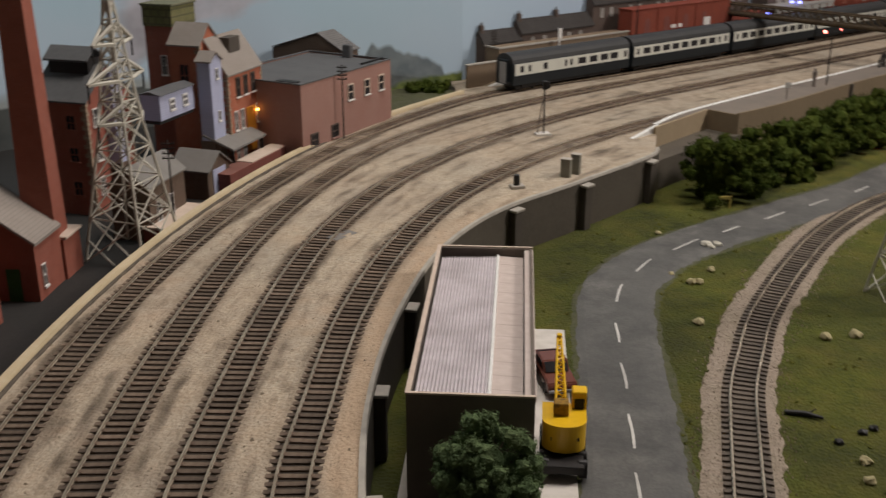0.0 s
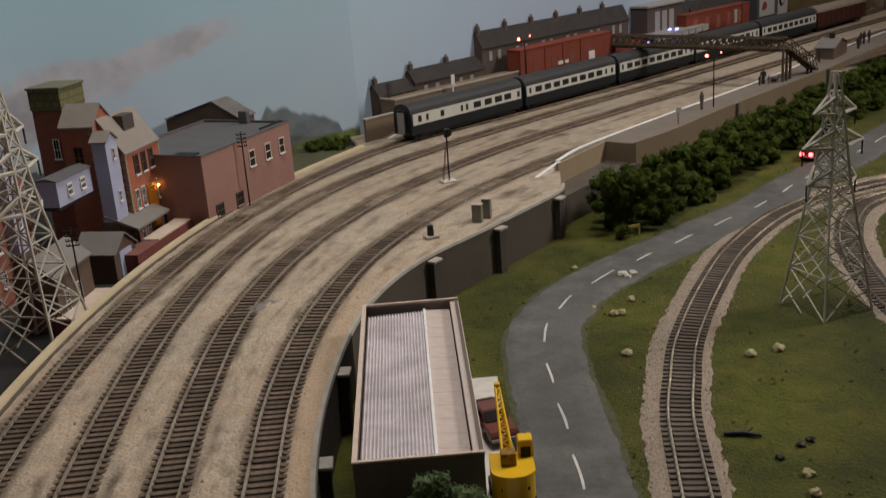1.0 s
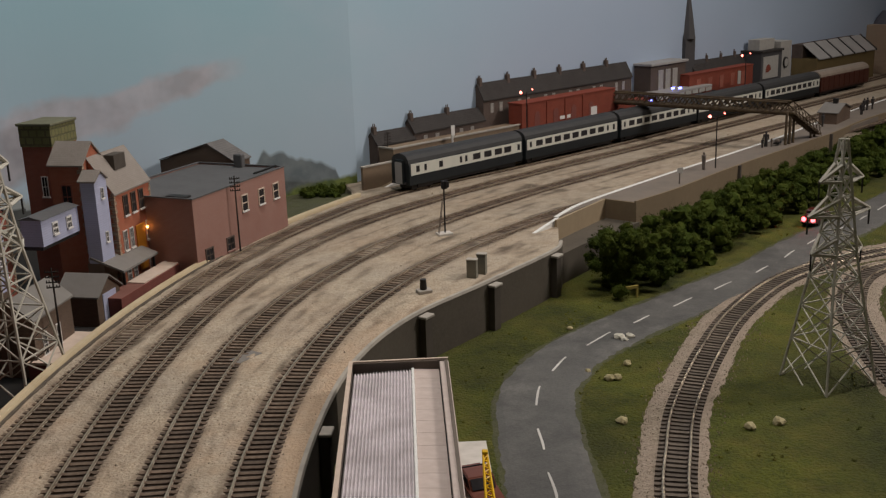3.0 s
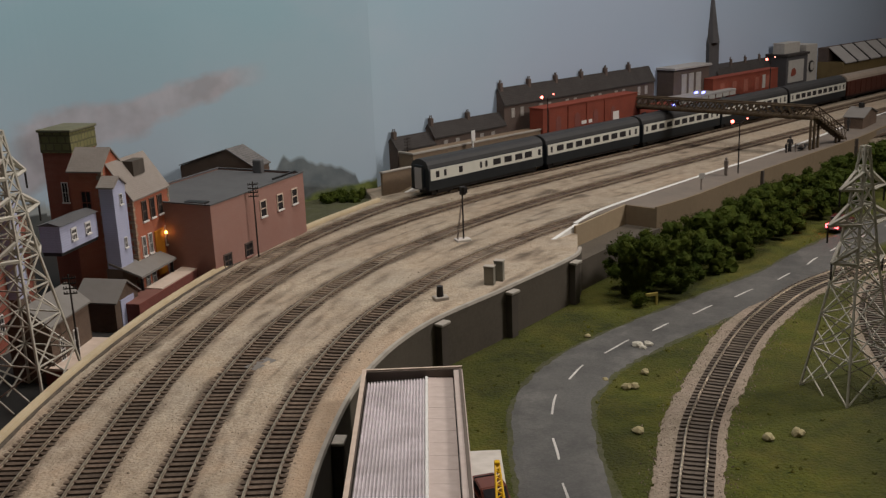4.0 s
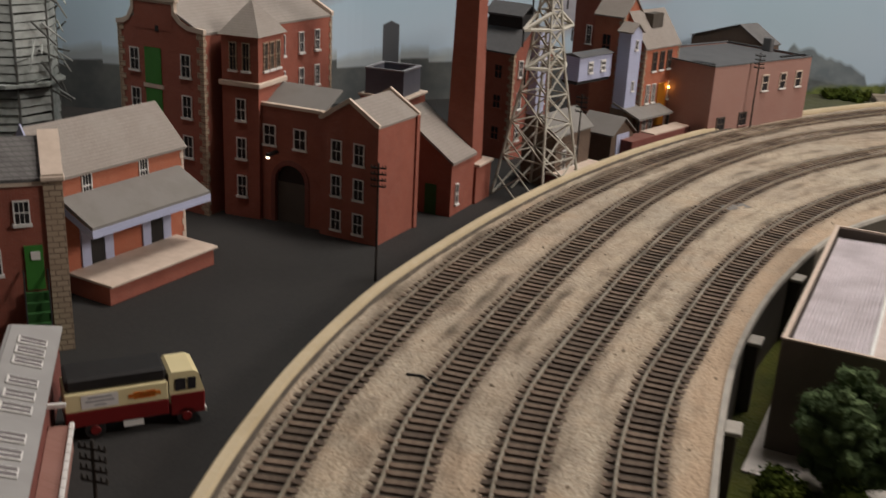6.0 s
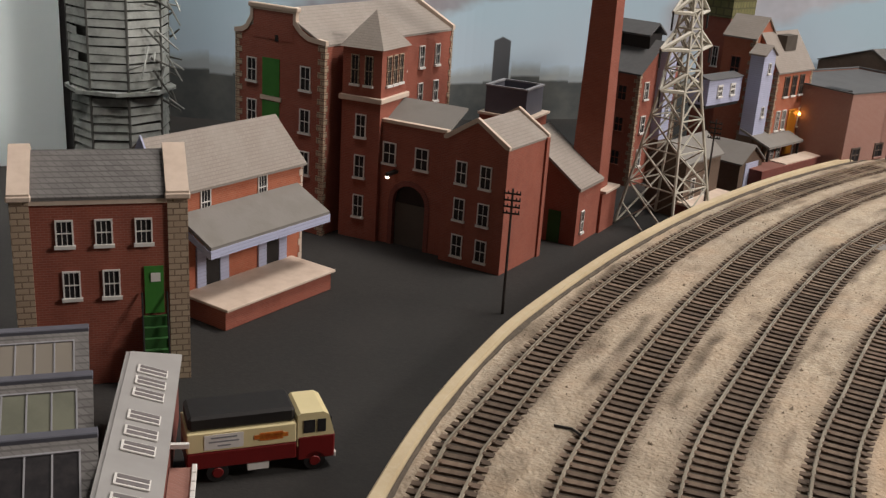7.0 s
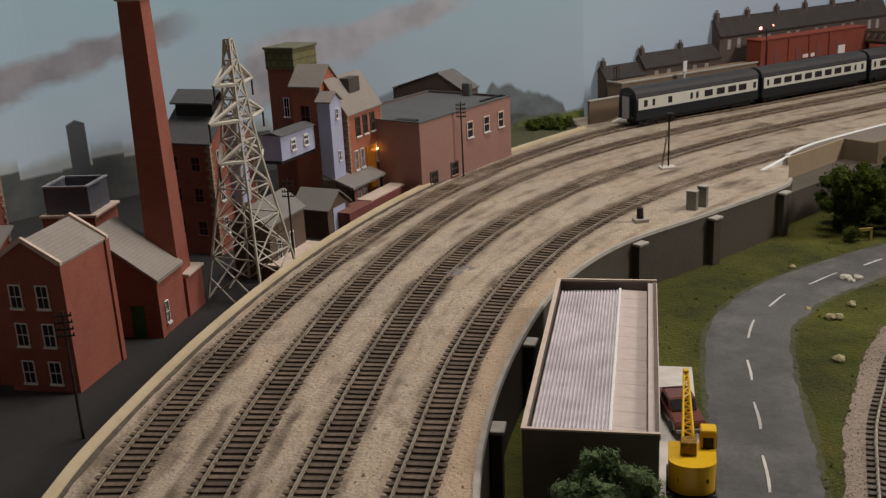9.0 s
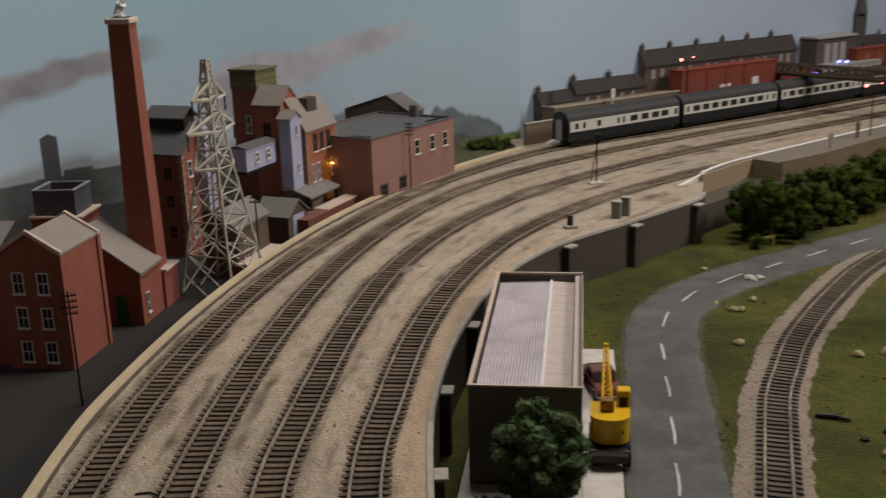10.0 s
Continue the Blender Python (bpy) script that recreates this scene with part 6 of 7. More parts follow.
# ---------------------------------------------------------------- footbridge
fb = thing("footbridge", 0, 0, 0, 0, "dark brown lattice footbridge over the tracks", "footbridge")
A, B = station(600, 58), Vector((550.9, 1623.6, 0))
span = B - A
side = Vector((-span.y, span.x, 0)).normalized()
up = Vector((0, 0, 1))
bm = bmesh.new()
box(bm, 0, span.length, -9, 9, 56, 61, Matrix.Translation(A) @ pose(0, 0, 0, 0, 0, math.degrees(math.atan2(span.y, span.x))))
part("deck", bm, BRIDGE, fb)
n = 26
for s in (-9, 9):
    bm = bmesh.new()
    o = side * s
    rod(bm, A + o + up * 76, B + o + up * 76, 1.5)
    rod(bm, A + o + up * 60, B + o + up * 60, 2.4)
    for i in range(n):
        p, q = A + span * (i / n), A + span * ((i + 1) / n)
        rod(bm, p + o + up * 60, q + o + up * 76, 1.1, sides=4)
        rod(bm, p + o + up * 76, q + o + up * 60, 1.1, sides=4)
    part("lattice_side", bm, BRIDGE, fb, "lattice parapet")
foot = Vector((620.5, 1689, 0))
step = foot - B
turn = math.degrees(math.atan2(step.y, step.x))
for i in range(12):
    bm = bmesh.new()
    box(bm, i * step.length / 12, (i + 1) * step.length / 12 + 0.5, -8, 8, 57 - 4.0 * i, 60 - 4.0 * i, Matrix.Translation(B) @ pose(0, 0, 0, 0, 0, turn))
    part("stair_tread", bm, BRIDGE, fb)
sn = Vector((-step.y, step.x, 0)).normalized()
for s in (-8, 8):
    bm = bmesh.new()
    o = sn * s
    rod(bm, B + o + up * 76, foot + o + up * 28, 1.0)
    for i in range(8):
        p, q = i / 8, (i + 1) / 8
        rod(bm, B.lerp(foot, p) + o + up * (59 - 48 * p), B.lerp(foot, q) + o + up * (76 - 48 * q), 0.6, sides=4)
        rod(bm, B.lerp(foot, p) + o + up * (76 - 48 * p), B.lerp(foot, q) + o + up * (59 - 48 * q), 0.6, sides=4)
    part("stair_lattice", bm, BRIDGE, fb)
for base, height in ((B, 9), (B + step * 0.12, 9), (A, 0), (B + step * 0.85, 9)):
    for s in (-8, 8):
        bm = bmesh.new()
        o = side * s
        rod(bm, base + o + up * height, base + o + up * (58 if base != B + step * 0.85 else 20), 2.4, 2.0, 8)
        part("leg", bm, BRIDGE, fb)

# ---------------------------------------------------------------- platform hut, lamps and figures
hut2 = gabled("platform_hut", 694.6, 1799.7, 9, 53.8, 92, 30, 20, 12, "y", BROWN_BRICK, FELT_BROWN, 2.5, "small brick platform hut with pale pitched roof", "hut", size=(0.902, 1.041, 1.004))
part("chimney", boxed(40, 48, 10, 18, 26, 40), BLACK, hut2)


def twin_lamp(x, y, z, height, turn, glow, name="platform_lamp"):
    t = thing(name, x, y, z, turn, "black twin-headed lamp post with one lit lamp", "lamp post", "lamp posts")
    bm = bmesh.new()
    rod(bm, (0, 0, 0), (0, 0, height), 1.1, 0.8, 8)
    part("post", bm, BLACK, t)
    for s, mat in ((-1, glow), (1, LAMP_PINK)):
        bm = bmesh.new()
        rod(bm, (0, 0, height - 4), (s * 9, 0, height + (0 if s < 0 else 3)), 0.5)
        arm = part("arm", bm, BLACK, t)
        bm = bmesh.new()
        r = 2.4 if s < 0 else 1.2
        bmesh.ops.create_uvsphere(bm, u_segments=12, v_segments=8, radius=r, matrix=Matrix.Translation((s * 11, 0, height + (0 if s < 0 else 3))))
        part("lamp_glass", bm, mat, arm, "lit pinkish lamp globe")
    return t


twin_lamp(393.7, 1455.7, 9, 74, 10, LAMP_PINK)
at = station(322, 30)
twin_lamp(at.x, at.y, 0, 104, 30, LAMP_PINK)
at = station(1040, 20)
twin_lamp(at.x, at.y, 0, 108, 30, LAMP_PINK)
at = station(1790, 20)
twin_lamp(at.x, at.y, 0, 108, 30, LAMP_PINK)


def figure(x, y, z, mat, height=24.0):
    """A plain standing model figure in one mesh."""
    bm = bmesh.new()
    k = height / 24
    rod(bm, (-1.4 * k, 0, 0), (-1.1 * k, 0, 11 * k), 1.3 * k, 1.7 * k, 7)
    rod(bm, (1.4 * k, 0, 0), (1.1 * k, 0, 11 * k), 1.3 * k, 1.7 * k, 7)
    rod(bm, (0, 0, 10.5 * k), (0, 0, 19.5 * k), 2.5 * k, 3.2 * k, 8)
    rod(bm, (-3.6 * k, 0, 19 * k), (-4.0 * k, 0, 11 * k), 1.0 * k, 0.9 * k, 6)
    rod(bm, (3.6 * k, 0, 19 * k), (4.0 * k, 0, 11 * k), 1.0 * k, 0.9 * k, 6)
    bmesh.ops.create_uvsphere(bm, u_segments=10, v_segments=7, radius=1.9 * k, matrix=Matrix.Translation((0, 0, 21.8 * k)))
    ob = part("model_figure", bm, mat)
    ob.matrix_basis = pose(x * MM, y * MM, z * MM, 0, 0, random.uniform(0, 180))
    return tagged(ob, "small dark painted model figure standing on the platform", "model figure", "platform figures")


for x, y, mat, h in ((373.6, 1443.5, FIG_GREY, 26), (513.1, 1611.2, FIG_DARK, 24), (504.8, 1602.2, FIG_DARK, 15), (520.3, 1605.5, FIG_GREY, 14), (664.5, 1784.2, FIG_DARK, 24), (825.4, 1968.5, FIG_DARK, 24), (801.4, 1949, FIG_DARK, 24), (811.2, 1958.2, FIG_DARK, 24), (779.3, 1903.9, FIG_DARK, 22)):
    figure(x, y, 9, mat, h)
t = thing("luggage_trolley", 534.5, 1620.5, 9, 60, "dark luggage trolley on the platform", "trolley", size=(1.078, 1.078, 1.041))
part("deck", boxed(-9, 9, -4, 4, 3, 5), BLACK, t)
part("load", boxed(-7, 4, -3, 3, 5, 9, bevel=0.6), FIG_GREY, t)
t = thing("platform_sign", 319.7, 1355.4, 9, 20, "small pale sign on a thin post at the platform end", "sign", size=(1.063, 1.063, 1.068))
part("post", boxed(-0.6, 0.6, -0.6, 0.6, 0, 18), FIG_GREY, t)
part("board", boxed(-4, 4, -1.2, -0.6, 14, 21), FRAME_GREY, t)
t = station_thing("white_sign", 142, 34, 0, "tall white sign board on a post beside the train", "sign")
part("post", boxed(-1, 1, -1, 1, 0, 60), FRAME, t)
part("board", boxed(-4, 4, -1.6, -1.0, 52, 66), FRAME, t, "white board")
# ---------------------------------------------------------------- foliage
def foliage(clumps, leaf, per, seed):
    """Many small leaves round uneven clumps of (x, y, z, radius); one mesh."""
    rng = random.Random(seed)
    verts, faces = [], []
    ico = bmesh.new()
    bmesh.ops.create_icosphere(ico, subdivisions=2, radius=1.0)
    unit = [v.co.copy() for v in ico.verts]
    tris = [[v.index for v in f.verts] for f in ico.faces]
    ico.free()
    for x, y, z, r in clumps:
        c, base, shift = Vector((x, y, z)), len(verts), Vector((rng.uniform(0, 50), rng.uniform(0, 50), rng.uniform(0, 50)))
        for u in unit:
            k = r * (0.74 + 0.42 * noise.noise(u * 1.9 + shift) + 0.16 * noise.noise(u * 5.1 + shift))
            verts.append(c + Vector((u.x, u.y, u.z * 0.9)) * k)
        faces += [[base + i for i in t] for t in tris]
        for _ in range(per):
            d = Vector((rng.gauss(0, 1), rng.gauss(0, 1), rng.gauss(0.25, 1))).normalized()
            p = c + d * r * (0.78 + 0.42 * noise.noise(d * 1.9 + shift) + rng.uniform(-0.05, 0.16))
            a = Vector((rng.gauss(0, 1), rng.gauss(0, 1), rng.gauss(0, 1))).normalized()
            b = a.cross(d).normalized() if abs(a.dot(d)) < 0.95 else d.orthogonal().normalized()
            s = leaf * rng.uniform(0.5, 1.3)
            i = len(verts)
            verts += [p - a * s * 0.6, p + b * s * 0.5, p + a * s * 0.6 + d * s * 0.3, p - b * s * 0.5]
            faces.append([i, i + 1, i + 2, i + 3])
    me = bpy.data.meshes.new("foliage")
    me.from_pydata([tuple(v * MM) for v in verts], [], faces)
    return me


def hedge_clumps(points, width, top, count, seed):
    rng = random.Random(seed)
    rows = way(points, 8)
    out = []
    for _ in range(count):
        k = rng.random()
        q, d, n = rows[int(k * (len(rows) - 1))]
        a = rng.uniform(-1, 1)
        h = (top[0] + (top[1] - top[0]) * k) * (1 - 0.45 * abs(a) ** 2) * rng.uniform(0.55, 1.05)
        r = rng.uniform(8, 16)
        out.append((q.x + n.x * a * width, q.y + n.y * a * width, -50 + max(4, (h - r * 0.7) * (1.0 if rng.random() < 0.72 else rng.uniform(0.1, 0.8))), r))
    return out


HEDGE_LINE = [(212.8, 1118), (249.8, 1161.8), (300.1, 1215.2), (368.7, 1302.2), (472, 1419.6), (588.8, 1549.7), (754.4, 1732.7), (944.2, 1931.1)]
lumps = hedge_clumps(HEDGE_LINE, 34, (64, 66), 330, 5) + [(x, y, z + 4, r * 0.55) for x, y, z, r in hedge_clumps(HEDGE_LINE, 38, (66, 68), 700, 6)]
me = foliage(lumps, 1.5, 130, 11)
me.materials.append(LEAF)
hedge = new("hedge", me)
tagged(hedge, "thick dark green foliage hedge below the platform wall", "hedge", kind="stuff")


def tree(x, y, z, trunk, clumps, mat, seed, label, per=420, leaf=2.2):
    t = thing("tree", x, y, z, 0, label, "tree", "trees")
    bm = bmesh.new()
    rod(bm, (0, 0, 0), (1, 0, trunk * 0.6), 3.0, 2.0, 8)
    rod(bm, (1, 0, trunk * 0.6), (0, 2, trunk), 2.0, 1.2, 8)
    for k in range(5):
        a = 2 * math.pi * k / 5 + seed
        rod(bm, (0.6, 0.6, trunk * (0.5 + 0.08 * k)), (14 * math.cos(a), 14 * math.sin(a), trunk * (0.8 + 0.09 * k)), 1.2, 0.5, 6)
    part("trunk", bm, BARK, t)
    me = foliage(clumps, leaf, per, seed)
    me.materials.append(mat)
    crown = new("crown", me)
    crown.parent = t
    return t


rng = random.Random(3)
big = []
for k in range(26):
    d = Vector((rng.gauss(0, 1), rng.gauss(0, 1), rng.gauss(0, 1))).normalized() * rng.uniform(0.35, 1)
    big.append((d.x * 17, d.y * 16, 41 + d.z * 20, rng.uniform(10, 14)))
for k in range(110):
    d = Vector((rng.gauss(0, 1), rng.gauss(0, 1), rng.gauss(0, 1))).normalized() * rng.uniform(0.85, 1.12)
    big.append((d.x * 25, d.y * 24, 41 + d.z * 28, rng.uniform(4.5, 7.5)))
tree(-11, 450, -50, 50, big, LEAF_BLUE, 21, "dark blue-green foam tree beside the goods shed", per=240, leaf=0.9)
low = [(rng.uniform(-34, 22), rng.uniform(-22, 16), rng.uniform(4, 22), rng.uniform(9, 14)) for k in range(14)]
bush = tree(-10, 416.7, -50, 16, low, LEAF, 22, "low yellow-green foliage bush in front of the shed")
front = [(rng.gauss(0, 20), rng.gauss(0, 18), rng.uniform(3, 64), rng.uniform(6, 13)) for k in range(52)]
tree(201.1, 1095.1, -50, 40, front, LEAF, 23, "bushy mid-green tree at the end of the hedge", per=260, leaf=1.7)
left_bush = [(rng.uniform(-14, 14), rng.uniform(-14, 14), rng.uniform(4, 20), rng.uniform(6, 10)) for k in range(8)]
tree(-288.4, 117.7, -20, 10, left_bush, LEAF, 24, "small green bush in the factory yard", per=250)

bank = [(rng.uniform(-34, 30), rng.uniform(-16, 12), rng.uniform(2, 10), rng.uniform(5, 9)) for k in range(26)]
tree(-165.9, 1415.8, -4, 6, bank, LEAF, 25, "low yellow-green bushes on the bank by the backdrop", per=120, leaf=1.8)

ROADLINE = way(ROAD_MID, 10)
LOOPLINE, LOOPLINE_2 = way(LOOP, 10), way(LOOP_2, 10)


def clear_of(x, y):
    for rows, reach in ((ROADLINE, 33), (LOOPLINE, 27), (LOOPLINE_2, 27)):
        if min((q.x - x) ** 2 + (q.y - y) ** 2 for q, d, n in rows[::2]) < reach ** 2:
            return False
    return not (-80 < x < 52 and 445 < y < 735)


# tufts of flock on the grass
rng = random.Random(8)
verts, faces = [], []
for _ in range(75000):
    x, y = rng.uniform(-100, 600), rng.uniform(350, 1650)
    if noise.noise(Vector((x * 0.02, y * 0.02, 3))) < -0.2 or (rng.random() < 0.5 and y > 960):
        continue
    if not clear_of(x, y):
        continue
    s, a = rng.uniform(0.7, 1.5), rng.uniform(0, 6.28)
    i = len(verts)
    h = rng.uniform(0.25, 0.75)
    verts += [(x, y, -50.05), (x + s * math.cos(a), y + s * math.sin(a), -49.95), (x + s * math.cos(a + 1.1), y + s * math.sin(a + 1.1), -50 + h)]
    faces.append((i, i + 1, i + 2))
me = bpy.data.meshes.new("grass_tufts")
me.from_pydata([(x * MM, y * MM, z * MM) for x, y, z in verts], [], faces)
me.materials.append(TUFT)
tagged(new("grass_tufts", me), "short green flock tufts over the ground", "grass", kind="stuff")

# loose clumps of flock
rng = random.Random(31)
lumps = []
while len(lumps) < 320:
    x, y = rng.uniform(-90, 470), rng.uniform(370, 1320)
    if noise.noise(Vector((x * 0.025, y * 0.025, 6))) > 0.05 and clear_of(x, y):
        lumps.append((x, y, -50.2, rng.uniform(1.0, 2.4)))
me = foliage(lumps, 1.2, 10, 32)
me.materials.append(TUFT)
tagged(new("grass_clumps", me), "small yellow-green flock clumps on the grass", "grass", kind="stuff")

# grains of ballast strayed from the lower lines
verts, faces = [], []
for _ in range(5200):
    q, d, n = rng.choice(rng.choice((LOOPLINE, LOOPLINE, LOOPLINE_2)))
    o = rng.choice((-1, 1, 1)) * (16 + abs(rng.gauss(0, 9)))
    c = q + n * o + d * rng.uniform(-5, 5)
    r = rng.uniform(0.35, 0.95)
    i = len(verts)
    for k in range(4):
        a = 2 * math.pi * k / 4 + rng.uniform(-0.5, 0.5)
        verts.append((c.x + r * math.cos(a), c.y + r * math.sin(a), -50.0))
    verts.append((c.x, c.y, -49.1 + 0.8 * r))
    faces += [(i + k, i + (k + 1) % 4, i + 4) for k in range(4)]
me = bpy.data.meshes.new("ballast_grains")
me.from_pydata([(x * MM, y * MM, z * MM) for x, y, z in verts], [], faces)
me.materials.append(SHOULDER)
tagged(new("ballast_grains", me), "stray ballast grains on the grass beside the line", "ballast", kind="stuff")

# clods and chippings on the trackbed
rng = random.Random(12)
verts, faces = [], []
LINES = [way(t, 12) for t in (TRACK_1, TRACK_2, TRACK_3, TRACK_4)]
for _ in range(3000):
    q, d, n = rng.choice(LINES[rng.randrange(4)][12:170])
    o = rng.choice((-1, 1)) * rng.uniform(13, 30)
    c = q + n * o + d * rng.uniform(-6, 6)
    r = rng.uniform(0.35, 0.9) if rng.random() < 0.93 else rng.uniform(1.0, 1.8)
    i = len(verts)
    for k in range(4):
        a = 2 * math.pi * k / 4 + rng.uniform(-0.5, 0.5)
        verts.append((c.x + r * math.cos(a), c.y + r * math.sin(a), 0.1))
    verts.append((c.x + rng.uniform(-0.4, 0.4) * r, c.y + rng.uniform(-0.4, 0.4) * r, 0.9 + r * rng.uniform(0.5, 1.0)))
    faces += [(i + k, i + (k + 1) % 4, i + 4) for k in range(4)]
me = bpy.data.meshes.new("ballast_clods")
me.from_pydata([(x * MM, y * MM, z * MM) for x, y, z in verts], [], faces)
me.materials.append(CLODS)
tagged(new("ballast_clods", me), "loose clods and chippings over the sandy trackbed", "ballast", kind="stuff")

# stones and scraps
def stone(x, y, r, mat, label, seed):
    rng = random.Random(seed)
    bm = bmesh.new()
    bmesh.ops.create_icosphere(bm, subdivisions=2, radius=r)
    o = Vector((rng.uniform(0, 9), rng.uniform(0, 9), 0))
    for v in bm.verts:
        v.co *= 1 + 0.5 * noise.noise(v.co / r * 1.3 + o)
        v.co.z *= 0.7
    ob = part("stone", bm, mat)
    ob.matrix_basis = pose(x * MM, y * MM, (-50 + r * 0.4) * MM, 0, 0, rng.uniform(0, 360))
    return tagged(ob, label, "stone", "loose stones")


for k, (x, y, r) in enumerate(((169.7, 938, 5), (180.1, 940.1, 4.5), (173.5, 931.8, 3.5), (143.9, 839.7, 4.5), (151.1, 840.6, 4.5), (165.1, 872.1, 4), (140.4, 753.2, 4.5), (235, 734.7, 4.5), (259.8, 741.9, 5), (125.6, 968.8, 3), (217.5, 552.9, 4), (214.2, 530.3, 4), (128.3, 858.9, 2.5))):
    stone(x, y, r, STONE_PALE if k < 3 else STONE_TAN, "small pale tan stone on the grass", k)
for k, (x, y) in enumerate(((225.5, 589.2), (233.9, 594.8), (206.7, 574.7))):
    stone(x, y, 3.2, BLACK, "small dark scrap on the grass", 40 + k)
t = thing("dead_log", 192.3, 607.3, -49.5, -12, "dark dead log lying on the grass", "log", size=(0.996, 0.996, 1.065))
bm = bmesh.new()
rod(bm, (-13, 0, 1.2), (0, 1, 1.6), 1.6, 1.9, 8)
rod(bm, (0, 1, 1.6), (12, -1, 1.2), 1.9, 1.0, 8)
rod(bm, (2, 1, 2), (7, 5, 4), 0.8, 0.4, 6)
part("stem", bm, BLACK, t)
t = thing("yellow_plank", 203.6, 1060.4, -38, 20, "short yellow plank sticking out of the bushes", "plank", size=(1.039, 1.039, 1.075))
part("board", boxed(-7, 7, -1, 1, -1.5, 1.5), PLANK, t)
part("stake", boxed(5, 7, -1, 1, -12, 1), PLANK, t)

# ---------------------------------------------------------------- mobile crane and brown car
cr = thing("mobile_crane", 30.7, 534, -48.3, 1, "yellow mobile crane with a lattice jib on dark wheels", "crane", size=(1.016, 0.698, 1.088))
part("chassis", boxed(-12, 12, -38, 42, 5, 10, bevel=0.6), BLACK, cr, "dark chassis")
for y in (-28, -14, 14, 30):
    for s in (-1, 1):
        bm = bmesh.new()
        rod(bm, (s * 9, y, 5.6), (s * 14, y, 5.6), 5.6, 5.6, 16)
        part("wheel", bm, BLACK, cr)
bm = bmesh.new()
pts = [(-13, 22), (13, 22)] + [(13 * math.cos(a), -7 - 14 * math.sin(a)) for a in (math.pi * k / 16 for k in range(17))]
sheet(bm, pts, 12, 28)
part("engine_house", bm, YELLOW, cr, "yellow engine house with rounded back")
bm = bmesh.new()
sheet(bm, [(x * 1.02, y * 1.02) for x, y in pts], 26.8, 28.6)
part("engine_cover", bm, YELLOW, cr)
for a in (-8, 5):
    part("marking", boxed(a, a + 4, -20.0 + abs(a + 2) * 0.25, -17, 19, 21), BLACK, cr)
cab2 = part("cab", boxed(4.5, 13.5, 12, 26, 24, 39, bevel=0.7), YELLOW, cr, "yellow driver's cab")
part("cab_window", boxed(6, 12, 11.6, 12.2, 27, 35), PANE, cab2)
part("cab_window", boxed(13.2, 13.8, 14, 24, 28, 36), PANE, cab2)
bm = bmesh.new()
for s in (-1, 1):
    rod(bm, (s * 3.2 - 2, 4, 26), (s * 1.2 - 3, 92, 47), 0.9, 0.7, 6)
    rod(bm, (s * 3.2 - 2, 6, 32), (s * 1.2 - 3, 92, 49.5), 0.9, 0.7, 6)
for i in range(11):
    k, k2 = i / 11, (i + 0.5) / 11
    y, y2 = 5 + 87 * k, 5 + 87 * k2
    wA, wB = 3.2 - 2 * k, 3.2 - 2 * k2
    rod(bm, (-wA - 2 - k, y, 32 + 17.5 * k), (wB - 2 - k2, y2, 32 + 17.5 * k2), 0.6, sides=4)
    rod(bm, (wB - 2 - k2, y2, 32 + 17.5 * k2), (-wA - 2 - k, y + 8, 33.5 + 17.5 * k), 0.6, sides=4)
part("jib", bm, YELLOW, cr, "yellow lattice jib")
bm = bmesh.new()
box(bm, -6.5, 2.5, -2, 10, 28, 36, bevel=0.5)
part("winch", bm, WINCH, cr, "oily dark yellow winch")
part("jib_head", boxed(-4.8, -1.2, 89, 95, 45, 51, bevel=0.5), YELLOW, cr)
bm = bmesh.new()
rod(bm, (-3, 92, 46), (-3, 92, 22), 0.3, sides=4)
box(bm, -4, -2, 91, 93, 18, 22)
part("hook", bm, BLACK, cr)


def saloon(x, y, z, turn, mat, label, lights=None):
    """A small saloon car; local x is forward."""
    t = thing("car", x, y, z, turn, label, "car", "road vehicles")
    bm = bmesh.new()
    prism(bm, [(-28, 4), (28, 4), (29, 8), (27, 11), (12, 12), (-14, 12.5), (-27, 11.5), (-29, 8)], -10.5, 10.5)
    bmesh.ops.bevel(bm, geom=[e for e in bm.edges], offset=0.8, segments=2, affect="EDGES")
    part("body", bm, mat, t)
    bm = bmesh.new()
    prism(bm, [(-15, 12), (13, 11.5), (6, 18.5), (-9, 19)], -9.2, 9.2)
    bmesh.ops.bevel(bm, geom=[e for e in bm.edges], offset=0.8, segments=2, affect="EDGES")
    cabin = part("cabin", bm, mat, t)
    bm = bmesh.new()
    prism(bm, [(12.6, 12.4), (7.2, 18.0), (7.7, 18.5), (13.1, 12.9)], -8, 8)
    part("windscreen", bm, PANE, cabin)
    part("rear_window", boxed(-13.2, -12.4, -8, 8, 13.5, 17.6), PANE, cabin)
    for s in (-1, 1):
        part("side_window", boxed(-9, 4.5, s * 9.25 - 0.2, s * 9.25 + 0.2, 13, 17.4), PANE, cabin)
    for a in (-18, 18):
        for s in (-1, 1):
            bm = bmesh.new()
            rod(bm, (a, s * 7.5, 4), (a, s * 10.8, 4), 4, 4, 14)
            part("wheel", bm, BLACK, t)
    part("bumper", boxed(28.6, 30, -10, 10, 5, 7), TANK_RIM, t)
    part("bumper", boxed(-30, -28.6, -10, 10, 5, 7), TANK_RIM, t)
    if lights:
        for s in (-1, 1):
            bm = bmesh.new()
            bmesh.ops.create_uvsphere(bm, u_segments=10, v_segments=8, radius=3.0, matrix=Matrix.Translation((-29.5, s * 6, 9.5)))
            part("tail_light", bm, lights, t, "lit red tail light")
    return t


